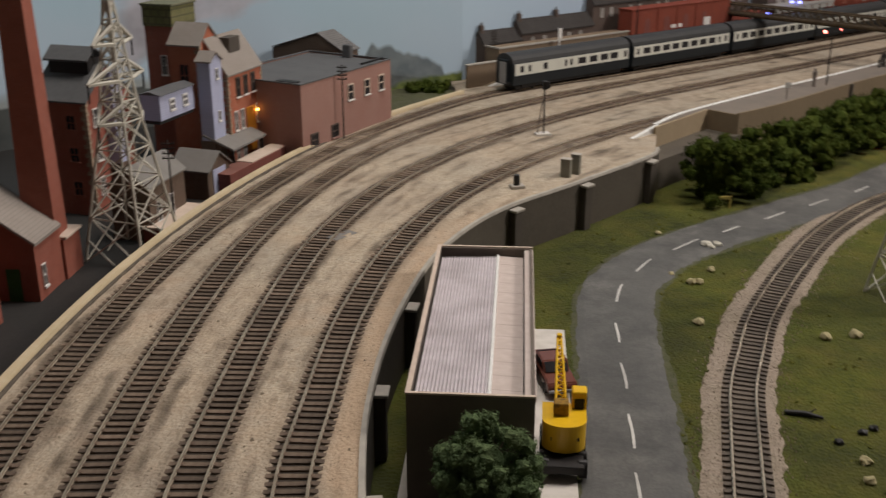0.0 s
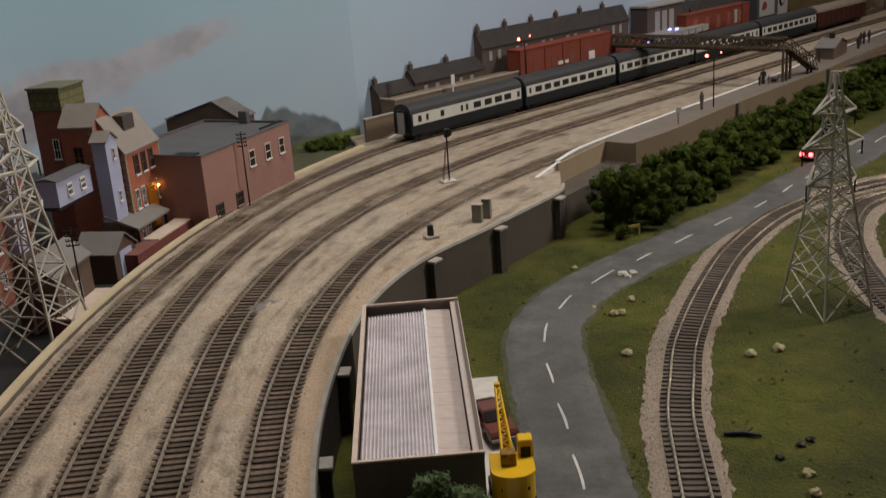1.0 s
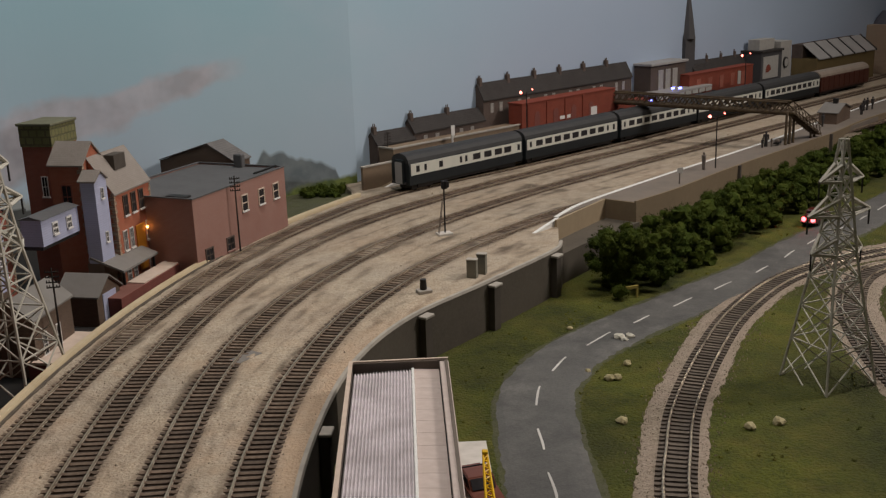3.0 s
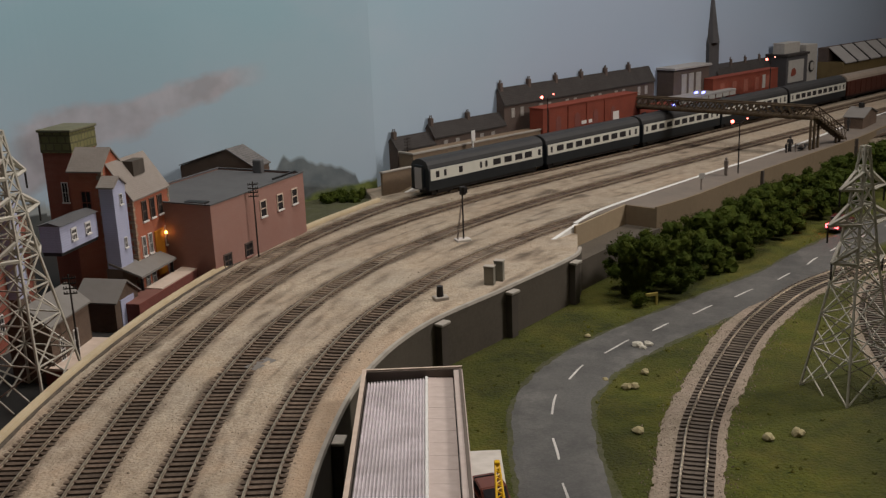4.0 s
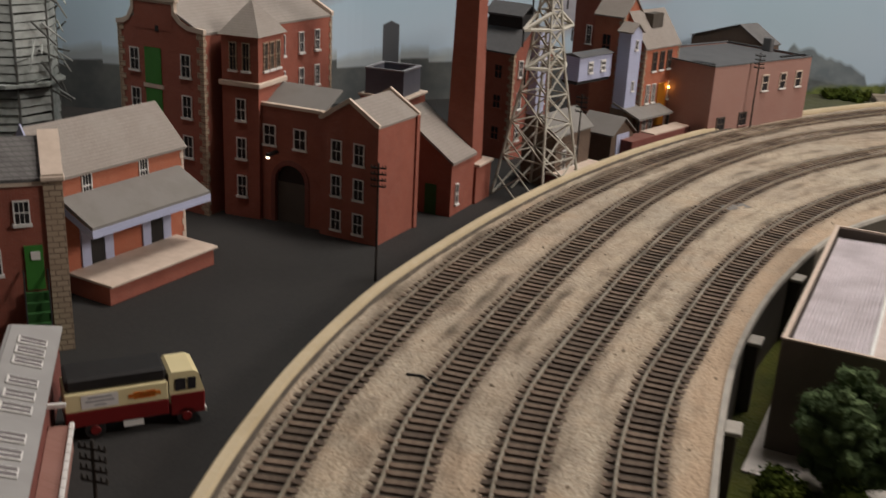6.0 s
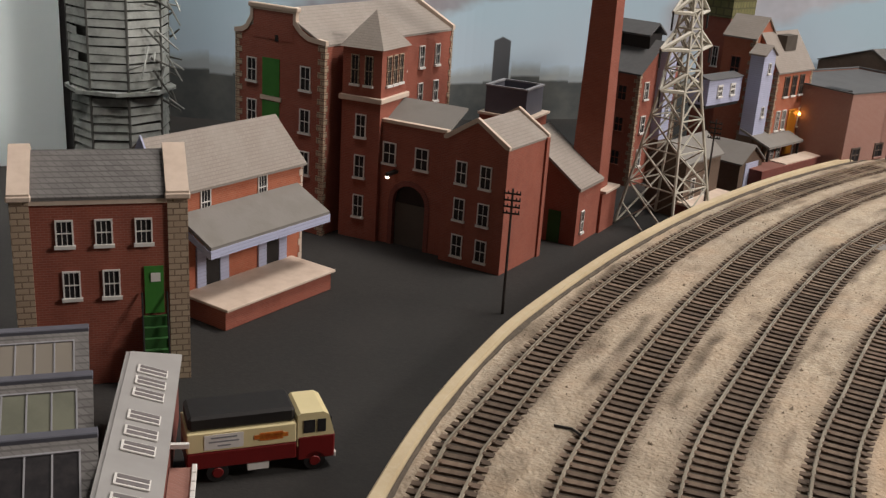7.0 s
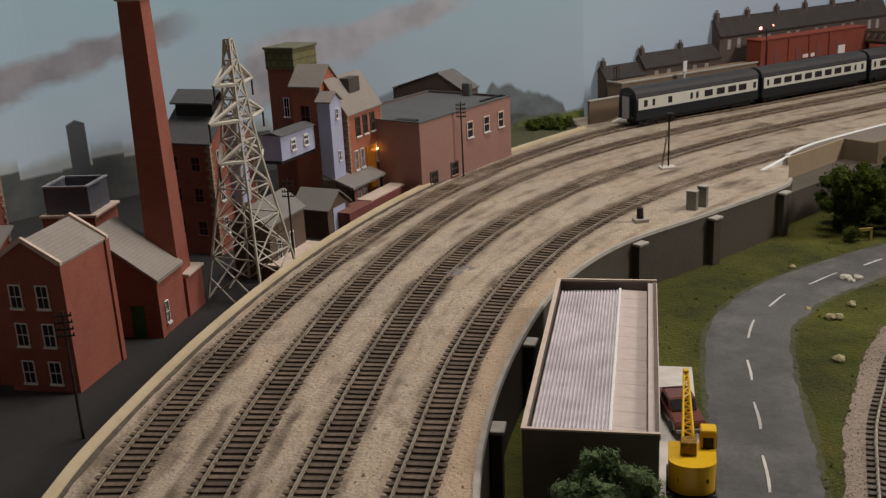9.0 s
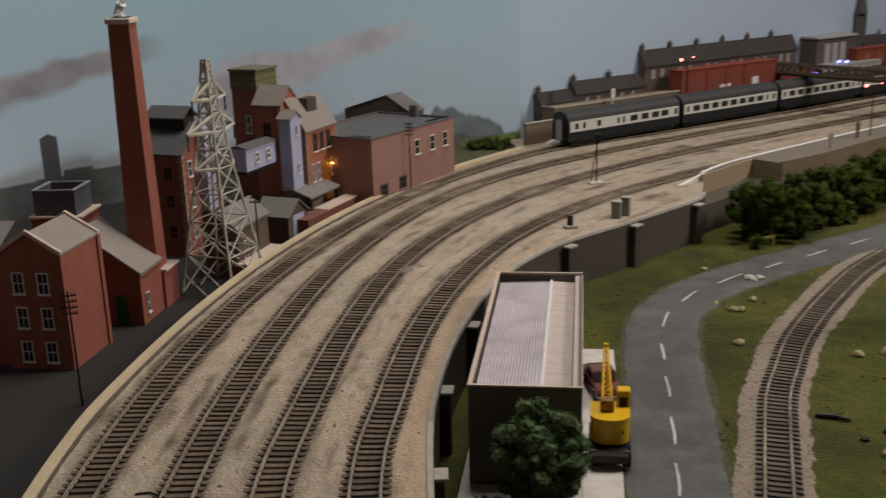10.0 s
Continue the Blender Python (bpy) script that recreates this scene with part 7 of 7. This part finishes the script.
saloon(22.9, 639.9, -48.3, -74, BROWN_CAR, "reddish brown saloon car parked on the pale pad")
saloon(503.2, 1351.6, -48.6, 52, RED_CAR, "red car with lit tail lights on the road", LAMP_RED)
# ---------------------------------------------------------------- pylons
def pylon_parts(t):
    H, W0, W1 = 195.0, 27.0, 2.2

    def corner(k, z):
        f = z / H
        w = W0 + (11.0 - W0) * min(1, f / 0.55) if f < 0.55 else 11.0 + (W1 - 11.0) * (f - 0.55) / 0.45
        sx, sy = ((-1, -1), (1, -1), (1, 1), (-1, 1))[k]
        return Vector((sx * w, sy * w, z))
    levels = [0, 34, 62, 86, 107, 122, 137, 152, 166, 180, 195]
    for k in range(4):
        bm = bmesh.new()
        tube(bm, [corner(k, a) for a in levels], 1.25, 6)
        part("leg", bm, PYLON_GREY, t)
    for k in range(4):
        bm = bmesh.new()
        j = (k + 1) % 4
        for i, (a, b) in enumerate(zip(levels, levels[1:])):
            rod(bm, corner(k, a), corner(j, b), 0.7, sides=4)
            rod(bm, corner(j, a), corner(k, b), 0.7, sides=4)
            rod(bm, corner(k, b), corner(j, b), 0.7, sides=4)
            if i < 2:
                rod(bm, (corner(k, a) + corner(j, a)) / 2, corner(k, (a + b) / 2), 0.7, sides=4)
        part("lattice", bm, PYLON_GREY, t)
    for z, reach in ((107, 27), (137, 33), (163, 23)):
        for s in (-1, 1):
            bm = bmesh.new()
            tip = Vector((s * reach, 0, z + 1))
            for k in ((1, 2) if s > 0 else (0, 3)):
                rod(bm, corner(k, z), tip, 1.7, 1.5, 5)
                rod(bm, corner(k, z + 13), tip, 1.6, 1.4, 5)
            arm = part("cross_arm", bm, PYLON_GREY, t)
            bm = bmesh.new()
            rod(bm, tip, tip - Vector((0, 0, 13)), 0.8, 0.8, 6)
            part("insulator", bm, BLACK, arm, "black insulator")
    return t


p = thing("pylon", -339.9, 779.5, Y0, 76, "pale grey lattice electricity pylon with three pairs of arms", "pylon", "electricity pylons", size=(1.085, 1.085, 1.121))
pylon_parts(p)
# the upright one on the grass
p = thing("pylon", 327, 823.8, -50, 24, "pale grey lattice electricity pylon with three pairs of arms", "pylon", "electricity pylons", size=(0.999, 0.999, 1.061))
pylon_parts(p)


# ---------------------------------------------------------------- telegraph poles
def telegraph(x, y, z, height, turn, lean=0.0):
    t = thing("telegraph_pole", x, y, z, turn, "dark brown telegraph pole with four cross arms", "telegraph pole", "telegraph poles")
    bm = bmesh.new()
    rod(bm, (0, 0, 0), (lean, 0, height), 1.05, 0.7, 8)
    part("pole", bm, POLE, t)
    for k in range(4):
        zz = height - 4 - 4.4 * k
        arm = part("cross_arm", boxed(-5.5 + lean, 5.5 + lean, -0.5, 0.5, zz, zz + 1.0), POLE, t)
        for x2 in (-5, -2.8, 2.8, 5):
            bm = bmesh.new()
            rod(bm, (x2 + lean, 0, zz + 1), (x2 + lean, 0, zz + 2.6), 0.5, 0.35, 5)
            part("insulator", bm, POLE, arm)
    return t


telegraph(-344.9, 509.7, Y0, 87, 20)
telegraph(-223, 1116.5, Y0, 107, 10)
telegraph(-321.7, 829.6, Y0, 90, 10)
telegraph(-236.6, 148.4, Y0, 81, 15)
at = station(28, 60)
telegraph(at.x, at.y, 0, 74, 40)

# ---------------------------------------------------------------- signals and lineside boxes
sig = thing("colour_light_signal", 5.6, 1162, 0, 20, "tall black colour light signal on a pale concrete base", "signal", size=(1.086, 1.086, 1.091))
part("base", boxed(-9, 7, -6, 6, 0, 3, bevel=0.5), BOARD, sig, "pale concrete base")
bm = bmesh.new()
rod(bm, (0, 0, 3), (0, 0, 52), 0.9, 0.9, 8)
part("post", bm, BLACK, sig)
bm = bmesh.new()
for s in (-1, 1):
    rod(bm, (-7, s * 1.5, 3), (-1.5, s * 1.5, 40), 0.4, sides=5)
for k in range(9):
    rod(bm, (-7 + 0.6 * k, -1.5, 5 + 3.9 * k), (-7 + 0.6 * k, 1.5, 5 + 3.9 * k), 0.3, sides=4)
part("ladder", bm, FIG_GREY, sig)
part("head", boxed(-2.5, 3.5, -2.2, 2.2, 50, 59, bevel=0.5), BLACK, sig)
part("hood", boxed(1, 4.5, -4, -1.8, 52, 58), BLACK, sig)
dsc = thing("ground_signal", -16.2, 946, 0, 20, "small black ground disc signal on a grey block", "ground signal", size=(1.064, 1.064, 1.086))
part("base", boxed(-6.5, 6.5, -5, 5, 0, 3.6, bevel=0.5), CAP, dsc, "grey concrete block")
bm = bmesh.new()
rod(bm, (-0.5, 0, 3.6), (-0.5, 0, 13), 3.2, 2.8, 12)
part("lantern", bm, BLACK, dsc)
for x, y, w, h in ((31.4, 990, 10, 19), (41.5, 1001.9, 9, 21)):
    t = thing("relay_cabinet", x, y, 0, -18, "grey-green lineside relay cabinet on the trackbed", "relay cabinet", "lineside cabinets")
    part("body", boxed(-w / 2, w / 2, -3.5, 3.5, 0, h, bevel=0.3), CABINET, t)
    part("lid", boxed(-w / 2 - 0.5, w / 2 + 0.5, -4, 4, h, h + 1), CAP, t)
    part("door", boxed(-w / 2 + 1, w / 2 - 1, -3.9, -3.45, 1.5, h - 1.5), CABINET, t)
t = thing("sheet_of_card", -159, 791.4, 0.1, 55, "thin grey card scrap lying on the ballast", "card scrap", size=(1.059, 1.059, 1.088))
part("sheet", boxed(-12, 12, -6, 6, 0, 0.8), FELT_BROWN, t)
t = thing("fishplate_wire", -212.7, 353.7, 0.4, 0, "thin dark bent wire beside a sleeper", "wire", size=(1.040, 1.040, 1.129))
bm = bmesh.new()
rod(bm, (-16, 4, 1.2), (-8, 6, 1.5), 0.6)
rod(bm, (-8, 6, 1.5), (4, 1, 1.2), 0.6)
part("strand", bm, BLACK, t)

# ---------------------------------------------------------------- painted backdrop
def paint_sky(name):
    """Sky paint on the board: height and run of the board come from its own coordinates."""
    m = bpy.data.materials.new(name)
    m.use_nodes = True
    nt = m.node_tree
    b = nt.nodes["Principled BSDF"]
    b.inputs["Roughness"].default_value, b.inputs["Specular IOR Level"].default_value = 0.8, 0.2
    uv = nt.nodes.new("ShaderNodeUVMap")
    sep = nt.nodes.new("ShaderNodeSeparateXYZ")
    nt.links.new(uv.outputs[0], sep.inputs[0])
    u, v = sep.outputs[0], sep.outputs[1]

    def calc(op, a, c=None, clamp=False):
        n = nt.nodes.new("ShaderNodeMath")
        n.operation, n.use_clamp = op, clamp
        for i, x in enumerate((a, c)):
            if x is None:
                continue
            if isinstance(x, (int, float)):
                n.inputs[i].default_value = x
            else:
                nt.links.new(x, n.inputs[i])
        return n.outputs[0]

    def grain(scale, detail=4, stretch=(1, 1, 1), rough=0.55):
        n = nt.nodes.new("ShaderNodeTexNoise")
        n.inputs["Scale"].default_value, n.inputs["Detail"].default_value, n.inputs["Roughness"].default_value = scale, detail, rough
        mp = nt.nodes.new("ShaderNodeMapping")
        mp.inputs["Scale"].default_value = stretch
        nt.links.new(uv.outputs[0], mp.inputs[0])
        nt.links.new(mp.outputs[0], n.inputs["Vector"])
        return n.outputs["Fac"]

    def ramp(x, lo, hi):
        return calc("DIVIDE", calc("SUBTRACT", x, lo), hi - lo, True)

    def over(base, mask, rgb):
        n = nt.nodes.new("ShaderNodeMix")
        n.data_type = "RGBA"
        nt.links.new(mask, n.inputs["Factor"])
        if isinstance(base, tuple):
            n.inputs[6].default_value = (*base, 1)
        else:
            nt.links.new(base, n.inputs[6])
        if isinstance(rgb, tuple):
            n.inputs[7].default_value = (*rgb, 1)
        else:
            nt.links.new(rgb, n.inputs[7])
        return n.outputs[2]

    wob = calc("SUBTRACT", grain(9, 5), 0.5)
    col = over((0.46, 0.58, 0.68), ramp(calc("ADD", v, calc("MULTIPLY", wob, 0.10)), 0.06, 0.26), (0.345, 0.53, 0.62))
    col = over(col, calc("MULTIPLY", ramp(grain(3.0, 4, (1, 2.2, 1)), 0.48, 0.75), 0.45), (0.50, 0.56, 0.65))
    col = over(col, calc("MULTIPLY", ramp(u, -0.12, 0.45), 0.8), (0.385, 0.45, 0.585))
    # smoke drawn out along rising lines: start, end, height at start, slope, half width at start and end
    for u0, u1, z0, k, w0, w1, rgb in ((-0.95, -0.50, 0.090, 0.20, 0.036, 0.016, (0.25, 0.235, 0.255)), (-0.46, -0.12, 0.105, 0.235, 0.044, 0.014, (0.40, 0.395, 0.435)), (-0.47, -0.36, 0.085, 0.32, 0.045, 0.03, (0.34, 0.33, 0.36))):
        run = ramp(u, u0, u1)
        mid = calc("ADD", calc("MULTIPLY", calc("SUBTRACT", u, u0), k), z0)
        puff = calc("MULTIPLY", calc("SUBTRACT", grain(20, 3, (0.7, 1, 1)), 0.5), 0.042)
        off = calc("ABSOLUTE", calc("ADD", calc("SUBTRACT", v, mid), puff))
        half = calc("ADD", calc("MULTIPLY", run, w1 - w0), w0)
        mask = calc("DIVIDE", calc("SUBTRACT", half, off), 0.011, True)
        ends = calc("MULTIPLY", ramp(u, u0, u0 + 0.03), calc("SUBTRACT", 1.0, ramp(u, u1 - 0.06, u1)))
        mask = calc("MULTIPLY", calc("MULTIPLY", mask, ends), calc("ADD", 0.66, calc("MULTIPLY", grain(22, 3), 0.5)), True)
        pale = tuple(1.35 * c for c in rgb)
        col = over(col, mask, over(pale, ramp(grain(20, 3), 0.40, 0.64), rgb))
    # hazy far town, then dark near roofs
    steps = nt.nodes.new("ShaderNodeTexVoronoi")
    steps.voronoi_dimensions = "1D"
    steps.inputs["Scale"].default_value = 26
    nt.links.new(u, steps.inputs["W"])
    tall = calc("MULTIPLY", steps.outputs["Color"], 1.0)
    side = calc("SUBTRACT", 1.0, ramp(u, -0.16, 0.02))
    line = calc("ADD", calc("ADD", 0.027, calc("MULTIPLY", tall, 0.017)), calc("MULTIPLY", wob, 0.012))
    line2 = calc("ADD", line, calc("ADD", 0.014, calc("MULTIPLY", wob, 0.03)))
    edge2 = calc("MULTIPLY", calc("DIVIDE", calc("SUBTRACT", calc("MULTIPLY", line2, side), v), 0.012, True), 0.65)
    col = over(col, edge2, over((0.24, 0.235, 0.21), ramp(grain(12, 2), 0.5, 0.62), (0.36, 0.34, 0.27)))
    lower = calc("ADD", calc("MULTIPLY", line, calc("ADD", 0.92, calc("MULTIPLY", ramp(u, -0.42, -0.30), 0.15))), 0.0)
    edge1 = calc("DIVIDE", calc("SUBTRACT", calc("MULTIPLY", lower, side), v), 0.003, True)
    col = over(col, calc("MULTIPLY", edge1, 0.92), over((0.050, 0.055, 0.055), ramp(grain(30, 4), 0.4, 0.65), (0.085, 0.088, 0.082)))
    # a painted tower among the roofs
    near = calc("SUBTRACT", 0.0115, calc("ABSOLUTE", calc("ADD", u, 0.672)))
    tower = calc("MULTIPLY", calc("DIVIDE", near, 0.001, True), calc("DIVIDE", calc("SUBTRACT", calc("ADD", 0.078, calc("MULTIPLY", near, 0.45)), v), 0.002, True))
    col = over(col, tower, (0.075, 0.078, 0.085))
    # green bank at the corner
    lumps = nt.nodes.new("ShaderNodeTexNoise")
    lumps.noise_dimensions = "1D"
    lumps.inputs["Scale"].default_value, lumps.inputs["Detail"].default_value = 42, 1
    nt.links.new(u, lumps.inputs["W"])
    hill = calc("ADD", calc("MULTIPLY", calc("SUBTRACT", lumps.outputs["Fac"], 0.5), 0.026), calc("SUBTRACT", 0.056, calc("MULTIPLY", calc("ADD", u, 0.08), 0.30)))
    there = calc("MULTIPLY", ramp(u, -0.19, -0.11), calc("SUBTRACT", 1.0, ramp(u, -0.005, 0.02)))
    hill = calc("SUBTRACT", calc("MULTIPLY", hill, there), calc("MULTIPLY", calc("SUBTRACT", 1.0, there), 0.05))
    col = over(col, calc("MULTIPLY", calc("DIVIDE", calc("SUBTRACT", hill, v), 0.006, True), 0.85), over((0.10, 0.112, 0.115), ramp(grain(40, 4), 0.4, 0.65), (0.17, 0.185, 0.18)))
    bank = calc("ADD", calc("MULTIPLY", calc("ADD", u, 0.06), 0.16), calc("MULTIPLY", calc("ADD", wob, 0.15), 0.05))
    here = calc("MULTIPLY", ramp(u, -0.16, -0.10), calc("SUBTRACT", 1.0, ramp(u, 0.03, 0.06)))
    bank = calc("SUBTRACT", calc("MULTIPLY", bank, here), calc("MULTIPLY", calc("SUBTRACT", 1.0, here), 0.2))
    col = over(col, calc("DIVIDE", calc("SUBTRACT", bank, v), 0.006, True), over((0.17, 0.205, 0.06), ramp(grain(60, 4), 0.45, 0.6), (0.09, 0.12, 0.04)))
    nt.links.new(col, b.inputs["Base Color"])
    return m


def board(name, points, low, high, mat, label, origin=0.0, thick=8.0, shift=0.0):
    """An upright painted board along plan points, with its run and height as its coordinates."""
    rows = way(points, 10) if len(points) > 2 else [(Vector((*p, 0)), (Vector((*points[1], 0)) - Vector((*points[0], 0))).normalized(), Vector((0, 0, 0))) for p in points]
    fixed = []
    for q, d, n in rows:
        fixed.append((q, d, Vector((-d.y, d.x, 0))))
    bm = bmesh.new()
    layer = bm.loops.layers.uv.new("UVMap")
    run, last, ring = 0.0, fixed[0][0], []
    total = sum((b[0] - a[0]).length for a, b in zip(fixed, fixed[1:]))
    for q, d, n in fixed:
        run += (q - last).length
        last = q
        ring.append((run - total * origin + shift, [bm.verts.new(q + Vector((0, 0, low))), bm.verts.new(q + Vector((0, 0, high))), bm.verts.new(q + n * thick + Vector((0, 0, high))), bm.verts.new(q + n * thick + Vector((0, 0, low)))]))
    for (u0, a), (u1, c) in zip(ring, ring[1:]):
        for i in range(4):
            f = bm.faces.new((a[i], c[i], c[(i + 1) % 4], a[(i + 1) % 4]))
            for loop in f.loops:
                u = u0 if loop.vert in a else u1
                loop[layer].uv = (u * MM, loop.vert.co.z * MM)
    bm.faces.new(ring[0][1])
    bm.faces.new(ring[-1][1][::-1])
    bmesh.ops.recalc_face_normals(bm, faces=bm.faces)
    return tagged(part(name, bm, mat), label, "backdrop", kind="structure")


PAINTED = paint_sky("painted_sky_board")
board("backdrop_left", [(-1013.3, 726.1), (-806.2, 843.8), (-685.9, 1028.4), (-524.5, 1212.6), (-335.5, 1347.8), (-139.8, 1465.2), (-117.7, 1479.1)], -60, 620, PAINTED, "blue painted sky board with grey smoke plumes and skyline", 1.0, shift=29.0)
board("backdrop_back", [(-122.2, 1480.8), (2016.1, 3557.1)], -60, 620, PAINTED, "blue painted sky board behind the station", 0.0, shift=29.0)
board("backdrop_end", [(-996.3, 328.6), (-842.7, 550.1)], -60, 620, SKY_PALE, "pale white-blue end board of the backdrop", 0.0)
# Black block put in for the shade in the gap between the boards.
tagged(part("backdrop_post", boxed(-853, -835, 552, 566, -60, 620), BLACK), "black block standing for the dark gap between two boards", "backdrop post", kind="structure")

# ---------------------------------------------------------------- the room round the layout
bm = bmesh.new()
X0, X1, YA, YB, Z0, Z1 = -1500, 2400, -1200, 4800, -900, 1650
for a in ((X0 - 60, X0, YA, YB), (X1, X1 + 60, YA, YB)):
    box(bm, *a, Z0, Z1)
tagged(part("wall_sides", bm, ROOM), "plain pale side walls of the layout room", "wall", kind="structure")
bm = bmesh.new()
for a in ((X0 - 60, X1 + 60, YA - 60, YA), (X0 - 60, X1 + 60, YB, YB + 60)):
    box(bm, *a, Z0, Z1)
tagged(part("wall_ends", bm, ROOM), "plain pale end walls of the layout room", "wall", kind="structure")
tagged(part("ceiling", boxed(X0 - 60, X1 + 60, YA - 60, YB + 60, Z1 + 0.5, Z1 + 60), ROOM), "plain pale ceiling of the layout room", "ceiling", kind="structure")
tagged(part("floor", boxed(X0 - 60, X1 + 60, YA - 60, YB + 60, Z0 - 60, Z0 - 0.5), ROOM), "plain room floor below the layout", "floor", kind="structure")
# ---------------------------------------------------------------- tracks, piece by piece
PITCH = 7.0


def sleeper_mesh(seed):
    bm = bmesh.new()
    box(bm, -2.05, 2.05, -14.8, 14.8, -0.4, 1.0)
    for v in bm.verts:
        if v.co.z > 0:
            v.co.x *= 0.9
            v.co.y *= 0.99
    for s in (-8.75, 8.75):
        box(bm, -1.4, 1.4, s - 2.2, s + 2.2, 0.9, 1.35)
    bm.transform(Matrix.Scale(MM, 4))
    me = bpy.data.meshes.new("sleeper")
    bm.to_mesh(me)
    bm.free()
    me.materials.append((SLEEPER, SLEEPER_DARK)[seed])
    return me


SLEEPER_MESH, SLEEPER_MESH_DARK = sleeper_mesh(0), sleeper_mesh(1)


def lay_track(points, z, near, label, rail=None):
    """Rails along a line, with single sleepers from near[0] to near[1] (in y) and one joined rest."""
    t = thing("railway_track", 0, 0, z, 0, label, "railway track", "model railway tracks")
    rows = way(points, PITCH)
    for side in (8.75, -8.75):
        bm = bmesh.new()
        if rail:
            sweep(bm, rows, [(side - 1.0, 1.0), (side - 0.3, 1.4), (side - 0.6, 2.0), (side - 0.6, 2.4), (side - 0.42, 2.68), (side, 2.8), (side + 0.42, 2.68), (side + 0.6, 2.4), (side + 0.6, 2.0), (side + 0.3, 1.4), (side + 1.0, 1.0)])
        else:
            sweep(bm, rows, [(side - 1.0, 1.0), (side - 0.3, 1.4), (side - 0.55, 2.1), (side - 0.55, 2.75), (side + 0.55, 2.75), (side + 0.55, 2.1), (side + 0.3, 1.4), (side + 1.0, 1.0)])
        part("rail", bm, rail or RAIL, t)
    bm = bmesh.new()
    sweep(bm, rows, [(13.5, -0.9), (12.5, -0.12), (-12.5, -0.12), (-13.5, -0.9)])
    part("ballast_bed", bm, GRIME_SHADE, t, "oily ballast between the rails, sleeper-gap shade in its colour")
    rest = bmesh.new()
    count = 0
    for q, d, n in rows:
        turn = math.degrees(math.atan2(d.y, d.x)) + random.uniform(-1.5, 1.5)
        if near[0] < q.y < near[1] and count < 300:
            ob = new("sleeper", SLEEPER_MESH_DARK if rail else SLEEPER_MESH)
            ob.parent = t
            ob.matrix_basis = pose(q.x * MM, q.y * MM, random.uniform(-0.25, 0.12) * MM, 0, 0, turn)
            count += 1
        else:
            box(rest, -2.0, 2.0, -14.7, 14.7, -0.4, 1.0, Matrix.Translation(q) @ pose(0, 0, 0, 0, 0, turn))
    if rest.verts:
        tagged(part("sleeper_rest", rest, SLEEPER_DARK if rail else SLEEPER, t), kind="stuff")
    return t


for line in (TRACK_1, TRACK_2, TRACK_3, TRACK_4):
    lay_track(line, 0, (225, 2050), "weathered model railway track with grey-brown sleepers in sandy ballast")
for line in (LOOP, LOOP_2):
    lay_track(line, -48.6, (320, 1700), "model railway track with shiny rails on sandy ballast", RAIL_SHINY)
